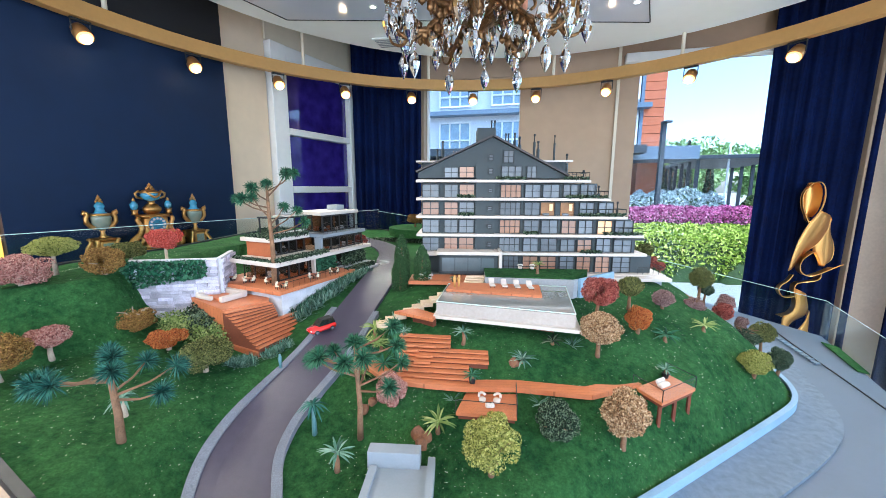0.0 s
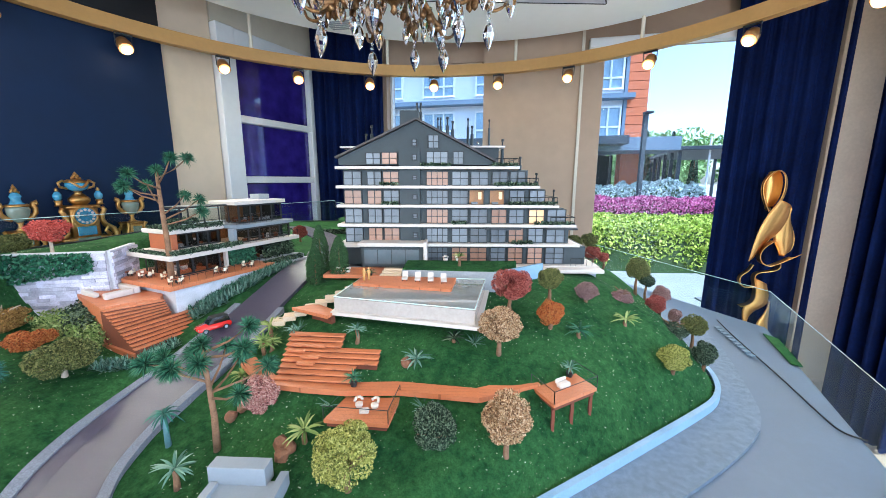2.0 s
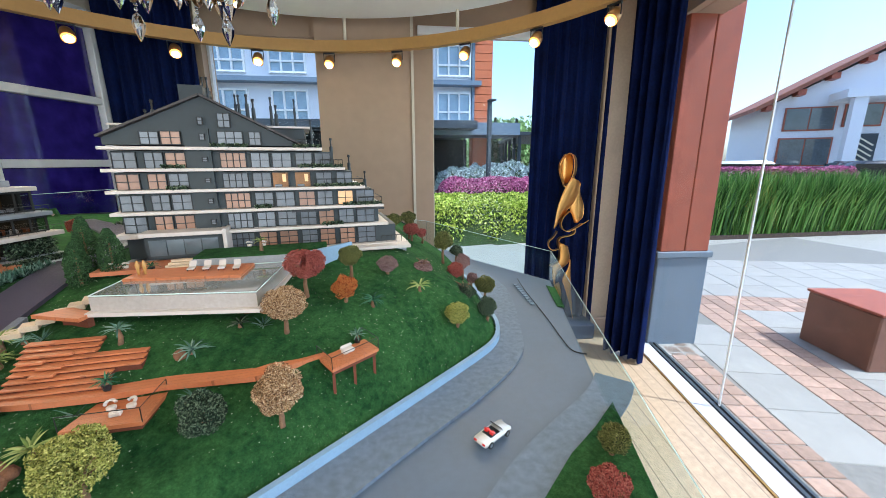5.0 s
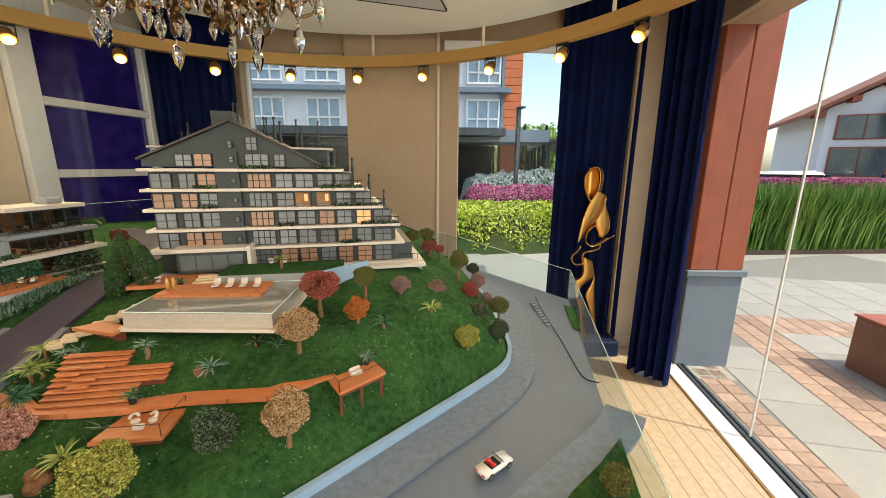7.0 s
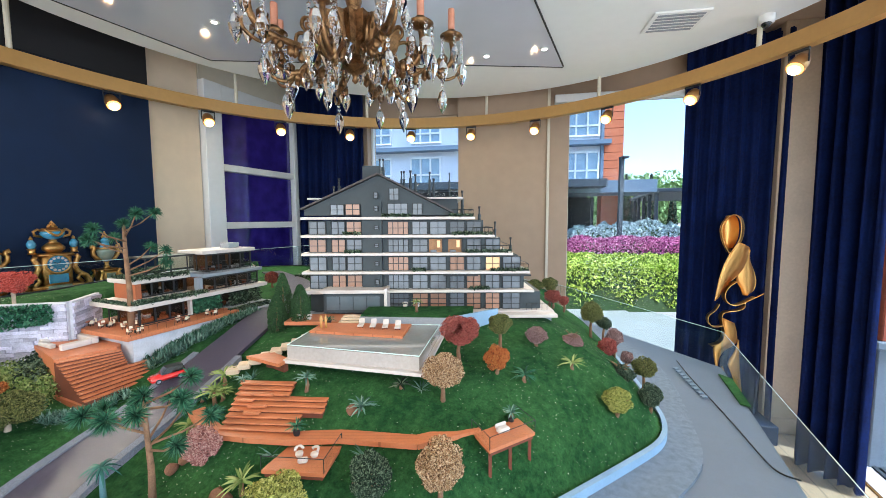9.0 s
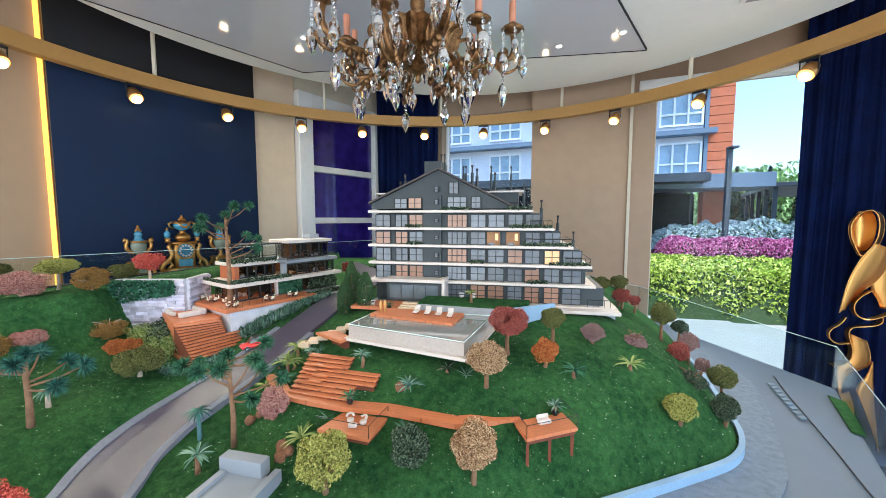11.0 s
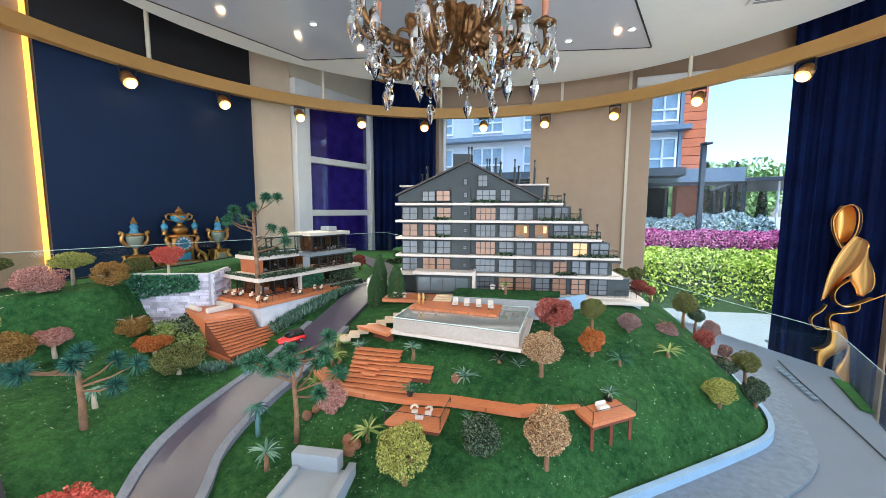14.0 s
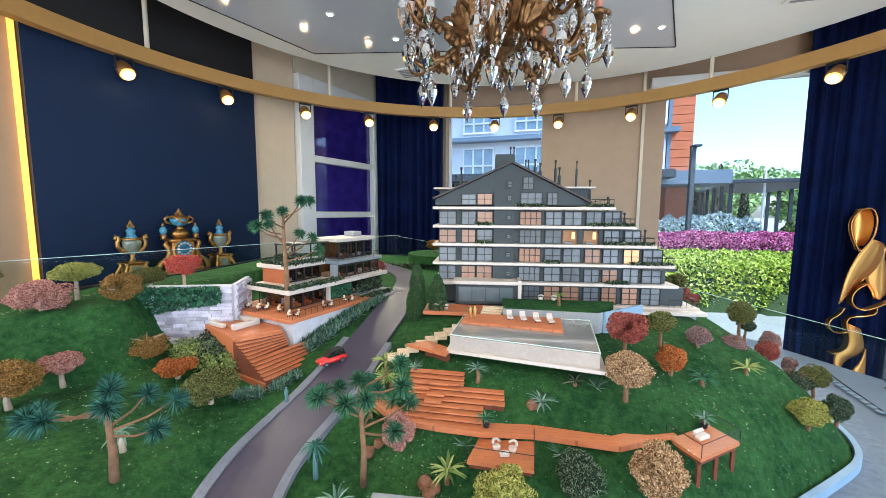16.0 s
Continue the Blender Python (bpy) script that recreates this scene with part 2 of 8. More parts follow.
M = {
    "beige": material("beige_wall", (0.47, 0.345, 0.235), 0.75, vary=0.05, scale=1.5, bump=0.06, bump_scale=120),
    "pilaster": material("pale_beige_wall", (0.72, 0.58, 0.41), 0.7, vary=0.05, scale=1.5, bump=0.06, bump_scale=120),
    "tan": material("tan_wall", (0.36, 0.25, 0.15), 0.75, vary=0.05, scale=1.5, bump=0.06, bump_scale=120),
    "cream": material("cream_paint", (0.72, 0.66, 0.52), 0.6, vary=0.04, scale=2),
    "navy": material("navy_panel", (0.0075, 0.019, 0.056), 0.6, vary=0.12, scale=1.2, bump=0.04, bump_scale=200, spec=0.22),
    "black": material("black_panel", (0.008, 0.008, 0.010), 0.6, vary=0.1, scale=2),
    "white": material("white_paint", (0.82, 0.82, 0.80), 0.45, vary=0.03, scale=3),
    "ceiling": material("ceiling_paint", (0.88, 0.89, 0.87), 0.5, vary=0.02, scale=2),
    "gloss": material("stretch_ceiling", (0.62, 0.64, 0.72), 0.08, vary=0.02, scale=1, spec=0.6),
    "curtain": material("navy_velvet", (0.004, 0.010, 0.055), 0.8, vary=0.4, scale=6, bump=0.15, bump_scale=300, spec=0.12),
    "beigecloth": material("beige_curtain", (0.55, 0.42, 0.28), 0.85, vary=0.08, scale=6, bump=0.1, bump_scale=300),
    "film": material("violet_film", (0.026, 0.014, 0.19), 0.05, second=(0.050, 0.032, 0.30), vary=0.4, scale=1.2, spec=0.7, coat=0.9),
    "oak": planks("oak_floor", (0.46, 0.34, 0.22), 1.25, 0.09, vary=0.2, rough=0.3),
    "ring": material("tan_ring", (0.46, 0.26, 0.075), 0.45, vary=0.06, scale=5),
    "lampmetal": material("brass_lamp", (0.50, 0.28, 0.10), 0.35, metal=0.8, vary=0.1),
    "bronze": material("dark_bronze", (0.10, 0.050, 0.022), 0.34, metal=0.9, second=(0.40, 0.22, 0.09), vary=0.5, scale=55, bump=0.9, bump_scale=130),
    "gold": material("polished_gold", (0.72, 0.39, 0.11), 0.36, metal=1.0, vary=0.03, scale=0.4),
    "gilt": material("gilt_bronze", (0.56, 0.31, 0.09), 0.34, metal=0.95, vary=0.25, scale=60, bump=0.5, bump_scale=200),
    "crystal": glass("crystal", (1, 1, 1), 0.0, 1.55, thin=False),
    "pane": glass("pane_glass", (0.97, 0.98, 0.98), 0.0, 1.2),
    "tint": glass("tinted_glass", (0.60, 0.62, 0.64), 0.0, 1.6),
    "guard": glass("guard_glass", (0.90, 0.95, 0.94), 0.0, 1.5),
    "porcelain": material("blue_porcelain", (0.09, 0.30, 0.46), 0.12, vary=0.2, scale=30, coat=0.8),
    "enamel": material("painted_enamel", (0.42, 0.44, 0.34), 0.18, second=(0.20, 0.28, 0.22), vary=0.3, scale=45, coat=0.6),
    "grass": turf("flocked_turf"),
    "driveway": material("model_driveway", (0.058, 0.050, 0.076), 0.34, vary=0.10, scale=7, bump=0.25, bump_scale=800),
    "asphalt": material("model_asphalt", (0.098, 0.130, 0.182), 0.55, vary=0.08, scale=6, bump=0.15, bump_scale=700),
    "sidewalk": material("model_sidewalk", (0.130, 0.168, 0.222), 0.7, vary=0.26, scale=60, bump=0.6, bump_scale=600),
    "cobbles": cobble("model_cobbles", (0.20, 0.215, 0.265), 240.0),
    "kerb": material("model_kerb", (0.24, 0.36, 0.50), 0.6, vary=0.08, scale=20),
    # dark brown: shade under decks and treads is put into this colour
    "deckdark": material("deck_painted_shade", (0.13, 0.035, 0.014), 0.8, vary=0.2, scale=30),
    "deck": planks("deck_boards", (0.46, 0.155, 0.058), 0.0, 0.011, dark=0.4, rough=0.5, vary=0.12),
    "deckedge": material("deck_edge", (0.33, 0.10, 0.036), 0.55, vary=0.15, scale=30),
    "stone": material("pale_stone", (0.52, 0.52, 0.56), 0.75, vary=0.15, scale=40, bump=0.4, bump_scale=200),
    "slate": material("slate_facade", (0.030, 0.040, 0.045), 0.6, vary=0.12, scale=12),
    "slab": material("white_slab", (0.55, 0.495, 0.455), 0.5, vary=0.06, scale=10),
    "frame": material("dark_frame", (0.010, 0.012, 0.014), 0.5, vary=0.1),
    "pale": material("pale_blind", (0.125, 0.14, 0.16), 0.4, vary=0.14, scale=45, coat=0.5, rand=0.30),
    # warm light from inside is put into this peach colour, without emission
    "peach": material("peach_glow_pane", (0.33, 0.18, 0.11), 0.45, vary=0.10, scale=45, coat=0.4, rand=0.22),
    "lit": glow("lit_blind", (1.0, 0.55, 0.26), 0.06),
    "roofing": material("dark_roof", (0.060, 0.052, 0.050), 0.7, vary=0.15, scale=20),
    "concrete": material("grey_concrete", (0.30, 0.32, 0.35), 0.8, vary=0.12, scale=20, bump=0.3, bump_scale=200),
    "water": material("pool_water", (0.24, 0.25, 0.245), 0.05, vary=0.08, scale=10, coat=1.0),
    "bark": material("bark", (0.19, 0.105, 0.055), 0.9, vary=0.35, scale=60, bump=0.8, bump_scale=300),
    "palebark": material("pale_bark", (0.42, 0.34, 0.26), 0.9, vary=0.3, scale=60, bump=0.6, bump_scale=300),
    "teal": material("painted_trunk", (0.10, 0.20, 0.22), 0.7, vary=0.2, scale=30),
    "carred": material("red_car_paint", (0.62, 0.018, 0.014), 0.2, vary=0.03, coat=1.0),
    "carwhite": material("silver_car_paint", (0.66, 0.66, 0.65), 0.22, vary=0.03, coat=1.0),
    "rubber": material("black_rubber", (0.012, 0.012, 0.013), 0.7, vary=0.1),
    "chrome": material("chrome", (0.8, 0.8, 0.8), 0.12, metal=1.0, vary=0.02),
    "darkglass": material("dark_glass", (0.010, 0.012, 0.014), 0.06, vary=0.1, coat=0.8),
    "paper": material("white_paper", (0.82, 0.82, 0.86), 0.8, vary=0.02, scale=20),
    "redwood": material("red_wood_cladding", (0.30, 0.075, 0.036), 0.55, vary=0.2, scale=8, bump=0.2),
    "bluegrey": material("grey_plinth", (0.15, 0.185, 0.225), 0.7, vary=0.08, scale=10),
    "paving": material("pale_paving", (0.30, 0.285, 0.255), 0.8, vary=0.08, scale=3, bump=0.2, bump_scale=60, rand=0.06),
    "brickpave": material("red_paving", (0.34, 0.225, 0.165), 0.85, vary=0.2, scale=6, rand=0.22),
    "sandjoint": material("joint_sand", (0.20, 0.19, 0.17), 0.95, vary=0.2, scale=30),
    "whitewash": material("white_render", (0.72, 0.74, 0.78), 0.8, vary=0.04, scale=4),
    "orangewood": material("orange_cladding", (0.50, 0.135, 0.045), 0.6, vary=0.15, scale=6),
    "steel": material("dark_steel", (0.035, 0.045, 0.055), 0.5, vary=0.1),
    "greyblue": material("blue_grey_metal", (0.14, 0.19, 0.25), 0.5, vary=0.06),
    "rooftile": material("clay_roof", (0.26, 0.10, 0.06), 0.8, vary=0.2, scale=10),
    "hotelpane": material("hotel_window", (0.30, 0.40, 0.48), 0.08, vary=0.25, scale=3, coat=0.5),
    "villapane": material("villa_window", (0.10, 0.12, 0.13), 0.08, vary=0.3, scale=2, coat=0.5),
    "glassedge": material("glass_edge", (0.62, 0.78, 0.76), 0.2, vary=0.05, coat=0.5),
    "entryglass": material("entry_glass", (0.10, 0.125, 0.14), 0.15, vary=0.06, coat=0.5),
    "houselight": glow("house_light", (1.0, 0.55, 0.22), 0.9),
    "lilacstone": material("lilac_stone", (0.46, 0.44, 0.53), 0.8, vary=0.3, scale=35, bump=0.8, bump_scale=200, rand=0.38),
    "poolside": material("pool_glass_side", (0.40, 0.36, 0.33), 0.12, vary=0.1, scale=14, coat=0.8),
    "sandstone": material("pale_sandstone", (0.56, 0.44, 0.31), 0.75, vary=0.12, scale=50, bump=0.3, bump_scale=300),
    "greyblock": material("pale_grey_block", (0.22, 0.245, 0.28), 0.7, vary=0.05, scale=30),
    "darkwood": material("dark_wood", (0.075, 0.036, 0.022), 0.45, vary=0.25, scale=12),
    "dial": material("blue_dial", (0.06, 0.22, 0.36), 0.15, vary=0.2, scale=60, coat=0.7),
    "candle": material("candle_sleeve", (0.62, 0.27, 0.16), 0.6, vary=0.08, scale=30),
    "dirt": material("planting_soil", (0.07, 0.045, 0.030), 0.95, vary=0.3, scale=30, bump=0.6, bump_scale=200),
    "orange": material("terracotta_boulder", (0.18, 0.085, 0.045), 0.9, vary=0.3, scale=50, bump=0.5, bump_scale=200),
    "warmroom": material("warm_interior", (0.26, 0.13, 0.05), 0.6, vary=0.2, scale=40),
    "strip": glow("warm_strip", (1.0, 0.46, 0.05), 0.8),
    # orange glow of the outer face imitates the halo round the bright core
    "bulb": glow("lamp_halo_lens", (1.0, 0.36, 0.05), 2.2),
    "filament": glow("lamp_core", (1.0, 0.70, 0.36), 22.0),
    "down": glow("downlight", (1.0, 0.80, 0.55), 12.0),
}
LEAF = {
    "yellowgreen": leaves("leaf_yellow_green", (0.12, 0.15, 0.02), (0.3, 0.31, 0.06), (0.52, 0.5, 0.16)),
    # the pale third colour paints highlights onto the dark foliage
    "dark": leaves("leaf_dark_green", (0.016, 0.032, 0.016), (0.024, 0.050, 0.026), (0.20, 0.25, 0.16)),
    "brown": leaves("leaf_brown_cream", (0.16, 0.075, 0.03), (0.42, 0.25, 0.12), (0.72, 0.56, 0.36)),
    "red": leaves("leaf_red", (0.17, 0.03, 0.028), (0.32, 0.062, 0.05), (0.48, 0.19, 0.14)),
    "crimson": leaves("leaf_crimson", (0.30, 0.028, 0.02), (0.55, 0.075, 0.05), (0.72, 0.22, 0.17)),
    "orange": leaves("leaf_orange", (0.24, 0.05, 0.012), (0.42, 0.11, 0.022), (0.52, 0.24, 0.07)),
    "olive": leaves("leaf_olive", (0.035, 0.055, 0.014), (0.11, 0.125, 0.032), (0.27, 0.26, 0.09)),
    "purple": leaves("leaf_grey_purple", (0.12, 0.05, 0.05), (0.26, 0.15, 0.15), (0.46, 0.34, 0.3)),
    "pink": leaves("leaf_pink", (0.28, 0.085, 0.075), (0.46, 0.2, 0.165), (0.66, 0.44, 0.36)),
    "rust": leaves("leaf_rust_green", (0.26, 0.09, 0.02), (0.22, 0.14, 0.03), (0.46, 0.26, 0.08)),
    "needle": leaves("needle_green", (0.016, 0.07, 0.035), (0.032, 0.12, 0.062), (0.09, 0.2, 0.11)),
    "tealneedle": leaves("needle_teal", (0.010, 0.055, 0.042), (0.025, 0.10, 0.078), (0.07, 0.18, 0.14)),
    "palm": leaves("palm_green", (0.1, 0.17, 0.035), (0.2, 0.28, 0.07), (0.38, 0.42, 0.16)),
    "agave": leaves("agave_grey_green", (0.05, 0.13, 0.09), (0.11, 0.21, 0.15), (0.26, 0.36, 0.28)),
    "hedge": leaves("hedge_lime", (0.16, 0.27, 0.02), (0.40, 0.52, 0.05), (0.74, 0.76, 0.18)),
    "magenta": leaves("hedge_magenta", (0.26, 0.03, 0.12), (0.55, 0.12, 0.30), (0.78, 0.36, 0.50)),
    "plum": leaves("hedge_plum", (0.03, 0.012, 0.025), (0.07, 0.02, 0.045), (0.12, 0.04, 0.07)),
    "silver": leaves("shrub_silver", (0.40, 0.52, 0.48), (0.50, 0.62, 0.60), (0.64, 0.72, 0.72)),
    "blade": leaves("tall_grass", (0.06, 0.15, 0.02), (0.13, 0.26, 0.04), (0.26, 0.38, 0.09)),
    "cypress": leaves("leaf_cypress", (0.020, 0.055, 0.016), (0.030, 0.080, 0.024), (0.10, 0.17, 0.07)),
    "fleck": leaves("pale_fleck", (0.20, 0.26, 0.12), (0.42, 0.46, 0.28), (0.70, 0.70, 0.58)),
    "farleaf": leaves("far_tree", (0.30, 0.46, 0.14), (0.30, 0.46, 0.16), (0.42, 0.56, 0.24)),
}


# ---- mesh helpers ----
def part(name, bm, mat, parent=None, label="", smooth=False):
    """Links a bmesh as one mesh object, under a thing or a part."""
    me = bpy.data.meshes.new(name)
    bm.to_mesh(me)
    bm.free()
    for m in mat if isinstance(mat, (list, tuple)) else [mat]:
        me.materials.append(m)
    if smooth:
        for p in me.polygons:
            p.use_smooth = True
    ob = new(name, me)
    if parent is not None:
        ob.parent = parent
        ob.matrix_parent_inverse = parent.matrix_world.inverted()
    if label:
        ob["label"] = label
    return ob


def raw(name, verts, faces, mat, parent=None, smooth=False, label=""):
    """A mesh from generated corner and face runs."""
    me = bpy.data.meshes.new(name)
    me.from_pydata([tuple(v) for v in verts], [], faces)
    me.materials.append(mat)
    if smooth:
        for p in me.polygons:
            p.use_smooth = True
    ob = new(name, me)
    if parent is not None:
        ob.parent = parent
        ob.matrix_parent_inverse = parent.matrix_world.inverted()
    if label:
        ob["label"] = label
    return ob


def thing(name, place=(0, 0, 0), turn=0.0, label="", category="", group="", kind=""):
    """An empty at a thing's base."""
    e = new(name)
    e.matrix_world = pose(*place, 0, 0, turn)
    e.empty_display_size = 0.05
    return tagged(e, label, category, group, kind)


def box(bm, c, s, rot=None, bev=0.0):
    """A box at a centre with sizes, turned by a matrix, with an optional bevel."""
    m = Matrix.Translation(c) @ (rot.to_4x4() if rot is not None else Matrix()) @ Matrix.Diagonal((*s, 1))
    r = bmesh.ops.create_cube(bm, size=1, matrix=m)
    if bev:
        es = {e for v in r["verts"] for e in v.link_edges}
        bmesh.ops.bevel(bm, geom=list(es), offset=bev, segments=1, affect="EDGES")
    return r["verts"]


def one_box(c, s, rot=None, bev=0.0):
    bm = bmesh.new()
    box(bm, c, s, rot, bev)
    return bm


def rz(a):
    return Matrix.Rotation(a, 3, "Z")


def rod(bm, a, b, r1, r2=None, seg=8):
    """A tapered rod between two points."""
    a, b = Vector(a), Vector(b)
    d = b - a
    m = Matrix.Translation((a + b) / 2) @ d.to_track_quat("Z", "Y").to_matrix().to_4x4()
    return bmesh.ops.create_cone(bm, cap_ends=True, segments=seg, radius1=r1, radius2=r1 if r2 is None else r2, depth=d.length, matrix=m)["verts"]


def lathe(bm, profile, seg=20, m=None):
    """A turned body from a run of (radius, height)."""
    m = m or Matrix()
    rings = []
    for r, z in profile:
        rings.append([bm.verts.new(m @ Vector((r * math.cos(2 * math.pi * k / seg), r * math.sin(2 * math.pi * k / seg), z))) for k in range(seg)])
    for a, b in zip(rings, rings[1:]):
        for k in range(seg):
            bm.faces.new((a[k], a[(k + 1) % seg], b[(k + 1) % seg], b[k]))
    bm.faces.new(rings[0][::-1])
    bm.faces.new(rings[-1])


def prism(bm, pts, z0, z1):
    """An upright block over a flat outline."""
    lo, hi = [bm.verts.new((x, y, z0)) for x, y in pts], [bm.verts.new((x, y, z1)) for x, y in pts]
    n = len(pts)
    for k in range(n):
        bm.faces.new((lo[k], lo[(k + 1) % n], hi[(k + 1) % n], hi[k]))
    bm.faces.new(lo[::-1])
    bm.faces.new(hi)
    bmesh.ops.recalc_face_normals(bm, faces=bm.faces)


def one_prism(pts, z0, z1):
    bm = bmesh.new()
    prism(bm, pts, z0, z1)
    return bm


def tube(bm, pts, r, seg=6, taper=None):
    """A tube along a run of points."""
    pts = [Vector(p) for p in pts]
    rings = []
    for k, p in enumerate(pts):
        d = (pts[min(k + 1, len(pts) - 1)] - pts[max(k - 1, 0)]).normalized()
        ref = Vector((1, 0, 0)) if abs(d.x) < 0.8 else Vector((0, 1, 0))
        u = d.cross(ref).normalized()
        q = Matrix((u, d.cross(u), d)).transposed()
        rk = r if taper is None else r + (taper - r) * k / (len(pts) - 1)
        rings.append([bm.verts.new(p + q @ Vector((rk * math.cos(2 * math.pi * j / seg), rk * math.sin(2 * math.pi * j / seg), 0))) for j in range(seg)])
    for a, b in zip(rings, rings[1:]):
        for j in range(seg):
            bm.faces.new((a[j], a[(j + 1) % seg], b[(j + 1) % seg], b[j]))
    bm.faces.new(rings[0][::-1])
    bm.faces.new(rings[-1])

# ---- the room ----
# left wall: x = LX(y); far wall: y = FY(x); shop front on the right: x = RX(y)
def LX(y, off=0.0):
    return -1.40 + 0.45 * (y - 2.55) + off


def FY(x, off=0.0):
    return 3.8 - 0.2033 * (x + 0.95) + off


def RX(y, off=0.0):
    return 2.70 + 0.395 * (y - 1.251) + off


LA, FA, RA = math.atan2(1, 0.45), math.atan2(-0.2033, 1), math.atan2(1, 0.395)
H_ROOM = 2.85
DISC = (0.42, 1.42, 1.76)
RING = (0.237, 1.42, 1.856)

back = -3.2
floor = part("floor", one_prism([(LX(back) - 0.3, back - 0.3), (RX(back), back - 0.3), (RX(3.0), 3.0), (3.2, FY(3.2) + 0.2), (-1.1, FY(-1.1) + 0.2), (LX(3.9) - 0.3, 4.0)], -0.12, 0.0), M["oak"])
tagged(floor, "light oak plank floor with fine joints", "floor", kind="structure")
ceil_bm = one_prism([(LX(back) - 0.3, back - 0.3), (RX(back) + 0.3, back - 0.3), (RX(3.2) + 0.3, 3.2), (3.3, FY(3.3) + 0.3), (-1.2, FY(-1.2) + 0.3), (LX(3.9) - 0.3, 4.1)], H_ROOM, H_ROOM + 0.12)
tagged(part("ceiling", ceil_bm, M["beige"]), "beige upper ceiling above a round white drop", "ceiling", kind="structure")

# left wall with a solid core
def wall_piece(name, p, q, z0, z1, thick, mat, side=1, label="", category="wall", kind="structure", parent=None):
    d = Vector((q[0] - p[0], q[1] - p[1])).normalized()
    n = Vector((-d.y, d.x)) * thick * side
    ob = part(name, one_prism([p, q, (q[0] + n.x, q[1] + n.y), (p[0] + n.x, p[1] + n.y)], z0, z1), mat, parent)
    if parent is None:
        tagged(ob, label, category, kind=kind)
    return ob


wall_piece("wall_west", (LX(back), back), (LX(3.95), 3.95), 0, H_ROOM, 0.2, M["tan"], 1, "tan painted wall washed by a warm strip light")
# unseen south wall with an opening added to let fill light in
for nm, a, b_, z0, z1, lb in (("wall_south_sill", LX(back) - 0.2, RX(back) + 0.2, 0, 0.30, "low cream wall below the added window"), ("wall_south_head", LX(back) - 0.2, RX(back) + 0.2, 2.55, H_ROOM, "cream wall above the added window"), ("wall_south_end", LX(back) - 0.2, LX(back) + 0.35, 0.30, 2.55, "cream wall beside the added window"), ("wall_south_end", RX(back) - 0.35, RX(back) + 0.2, 0.30, 2.55, "cream wall beside the added window")):
    wall_piece(nm, (a, back), (b_, back), z0, z1, 0.2, M["cream"], -1, lb)
w4 = thing("window_4", (0, back, 0.3), 0, "unseen added window with white frame bars, for fill light", "window", kind="structure")
for k in range(4):
    x = LX(back) + 0.35 + (RX(back) - LX(back) - 0.70) * k / 3
    part("window_frame", one_box((x, back - 0.09, 1.425), (0.05, 0.06, 2.248)), M["white"], w4)
# area lamp added in that opening, tilted up to brighten the ceiling
street = bpy.data.lights.new("street_daylight", "AREA")
street.shape, street.size, street.size_y, street.energy, street.color = "RECTANGLE", RX(back) - LX(back) - 0.7, 2.2, 56.0, (1.0, 0.95, 0.87)
# fill lamp added out of view, outside the near end of the shop front
shop = bpy.data.lights.new("shop_daylight", "AREA")
shop.shape, shop.size, shop.size_y, shop.energy, shop.color = "RECTANGLE", 3.2, 2.3, 26.0, (1.0, 0.97, 0.92)
new("shop_daylight", shop).matrix_world = look((RX(-1.3) + 0.25, -1.3, 1.35), (RX(-1.3) - 3.0, -0.4, 1.35))
new("street_daylight", street).matrix_world = look((0.5 * (LX(back) + RX(back)), back - 0.15, 1.43), (0.5 * (LX(back) + RX(back)), 2.0, 4.2))

# navy wall panel with a warm strip along its edge
def lpt(y, off):
    return (LX(y) + off * 0.912, y - off * 0.410)


# the panel is near-black above 2.36 m and navy below
wall_piece("trim_black_panel", lpt(1.705, 0.002), lpt(2.645, 0.002), 2.36, H_ROOM, 0.05, M["black"], -1, "matt near-black upper part of the wall panel", "wall panel")
wall_piece("trim_navy_panel", lpt(1.705, 0.002), lpt(2.645, 0.002), 0, 2.357, 0.05, M["navy"], -1, "tall matt navy blue wall panel", "wall panel")
wall_piece("trim_pilaster", lpt(2.650, 0.002), lpt(2.945, 0.002), 0, H_ROOM, 0.02, M["pilaster"], -1, "pale beige pilaster between the navy panel and the door", "pilaster")
strip = thing("strip_light", (*lpt(1.69, 0.02), 0), 0, "warm yellow strip light along the navy panel", "strip light")
wall_piece("diffuser", lpt(1.683, 0.004), lpt(1.699, 0.004), 0.02, H_ROOM - 0.02, 0.02, M["strip"], -1, parent=strip)

# white framed glazed door with violet film in the left wall
door = thing("door_1", (*lpt(3.42, 0.02), 0), 0, "white framed glazed door with dark violet film", "door", kind="structure")
ldir = rz(LA)
def lbox(name, y0, y1, z0, z1, t0, t1, mat, parent):
    cy = (y0 + y1) / 2
    c = lpt(cy, (t0 + t1) / 2)
    ln = (y1 - y0) / math.sin(LA)
    return part(name, one_box((*c, (z0 + z1) / 2), (ln, t1 - t0, z1 - z0), ldir, 0.004), mat, parent)


for nm, a, b_ in (("stile", 2.952, 3.070), ("stile", 3.685, 3.765)):
    lbox(nm, a, b_, 0.0, 2.52, 0.005, 0.075, M["white"], door)
for z0, z1 in ((0.0, 0.12), (0.615, 0.665), (1.045, 1.095), (1.475, 1.525), (1.902, 1.952), (2.40, 2.52)):
    lbox("rail", 3.071, 3.684, z0, z1, 0.006, 0.07, M["white"], door)
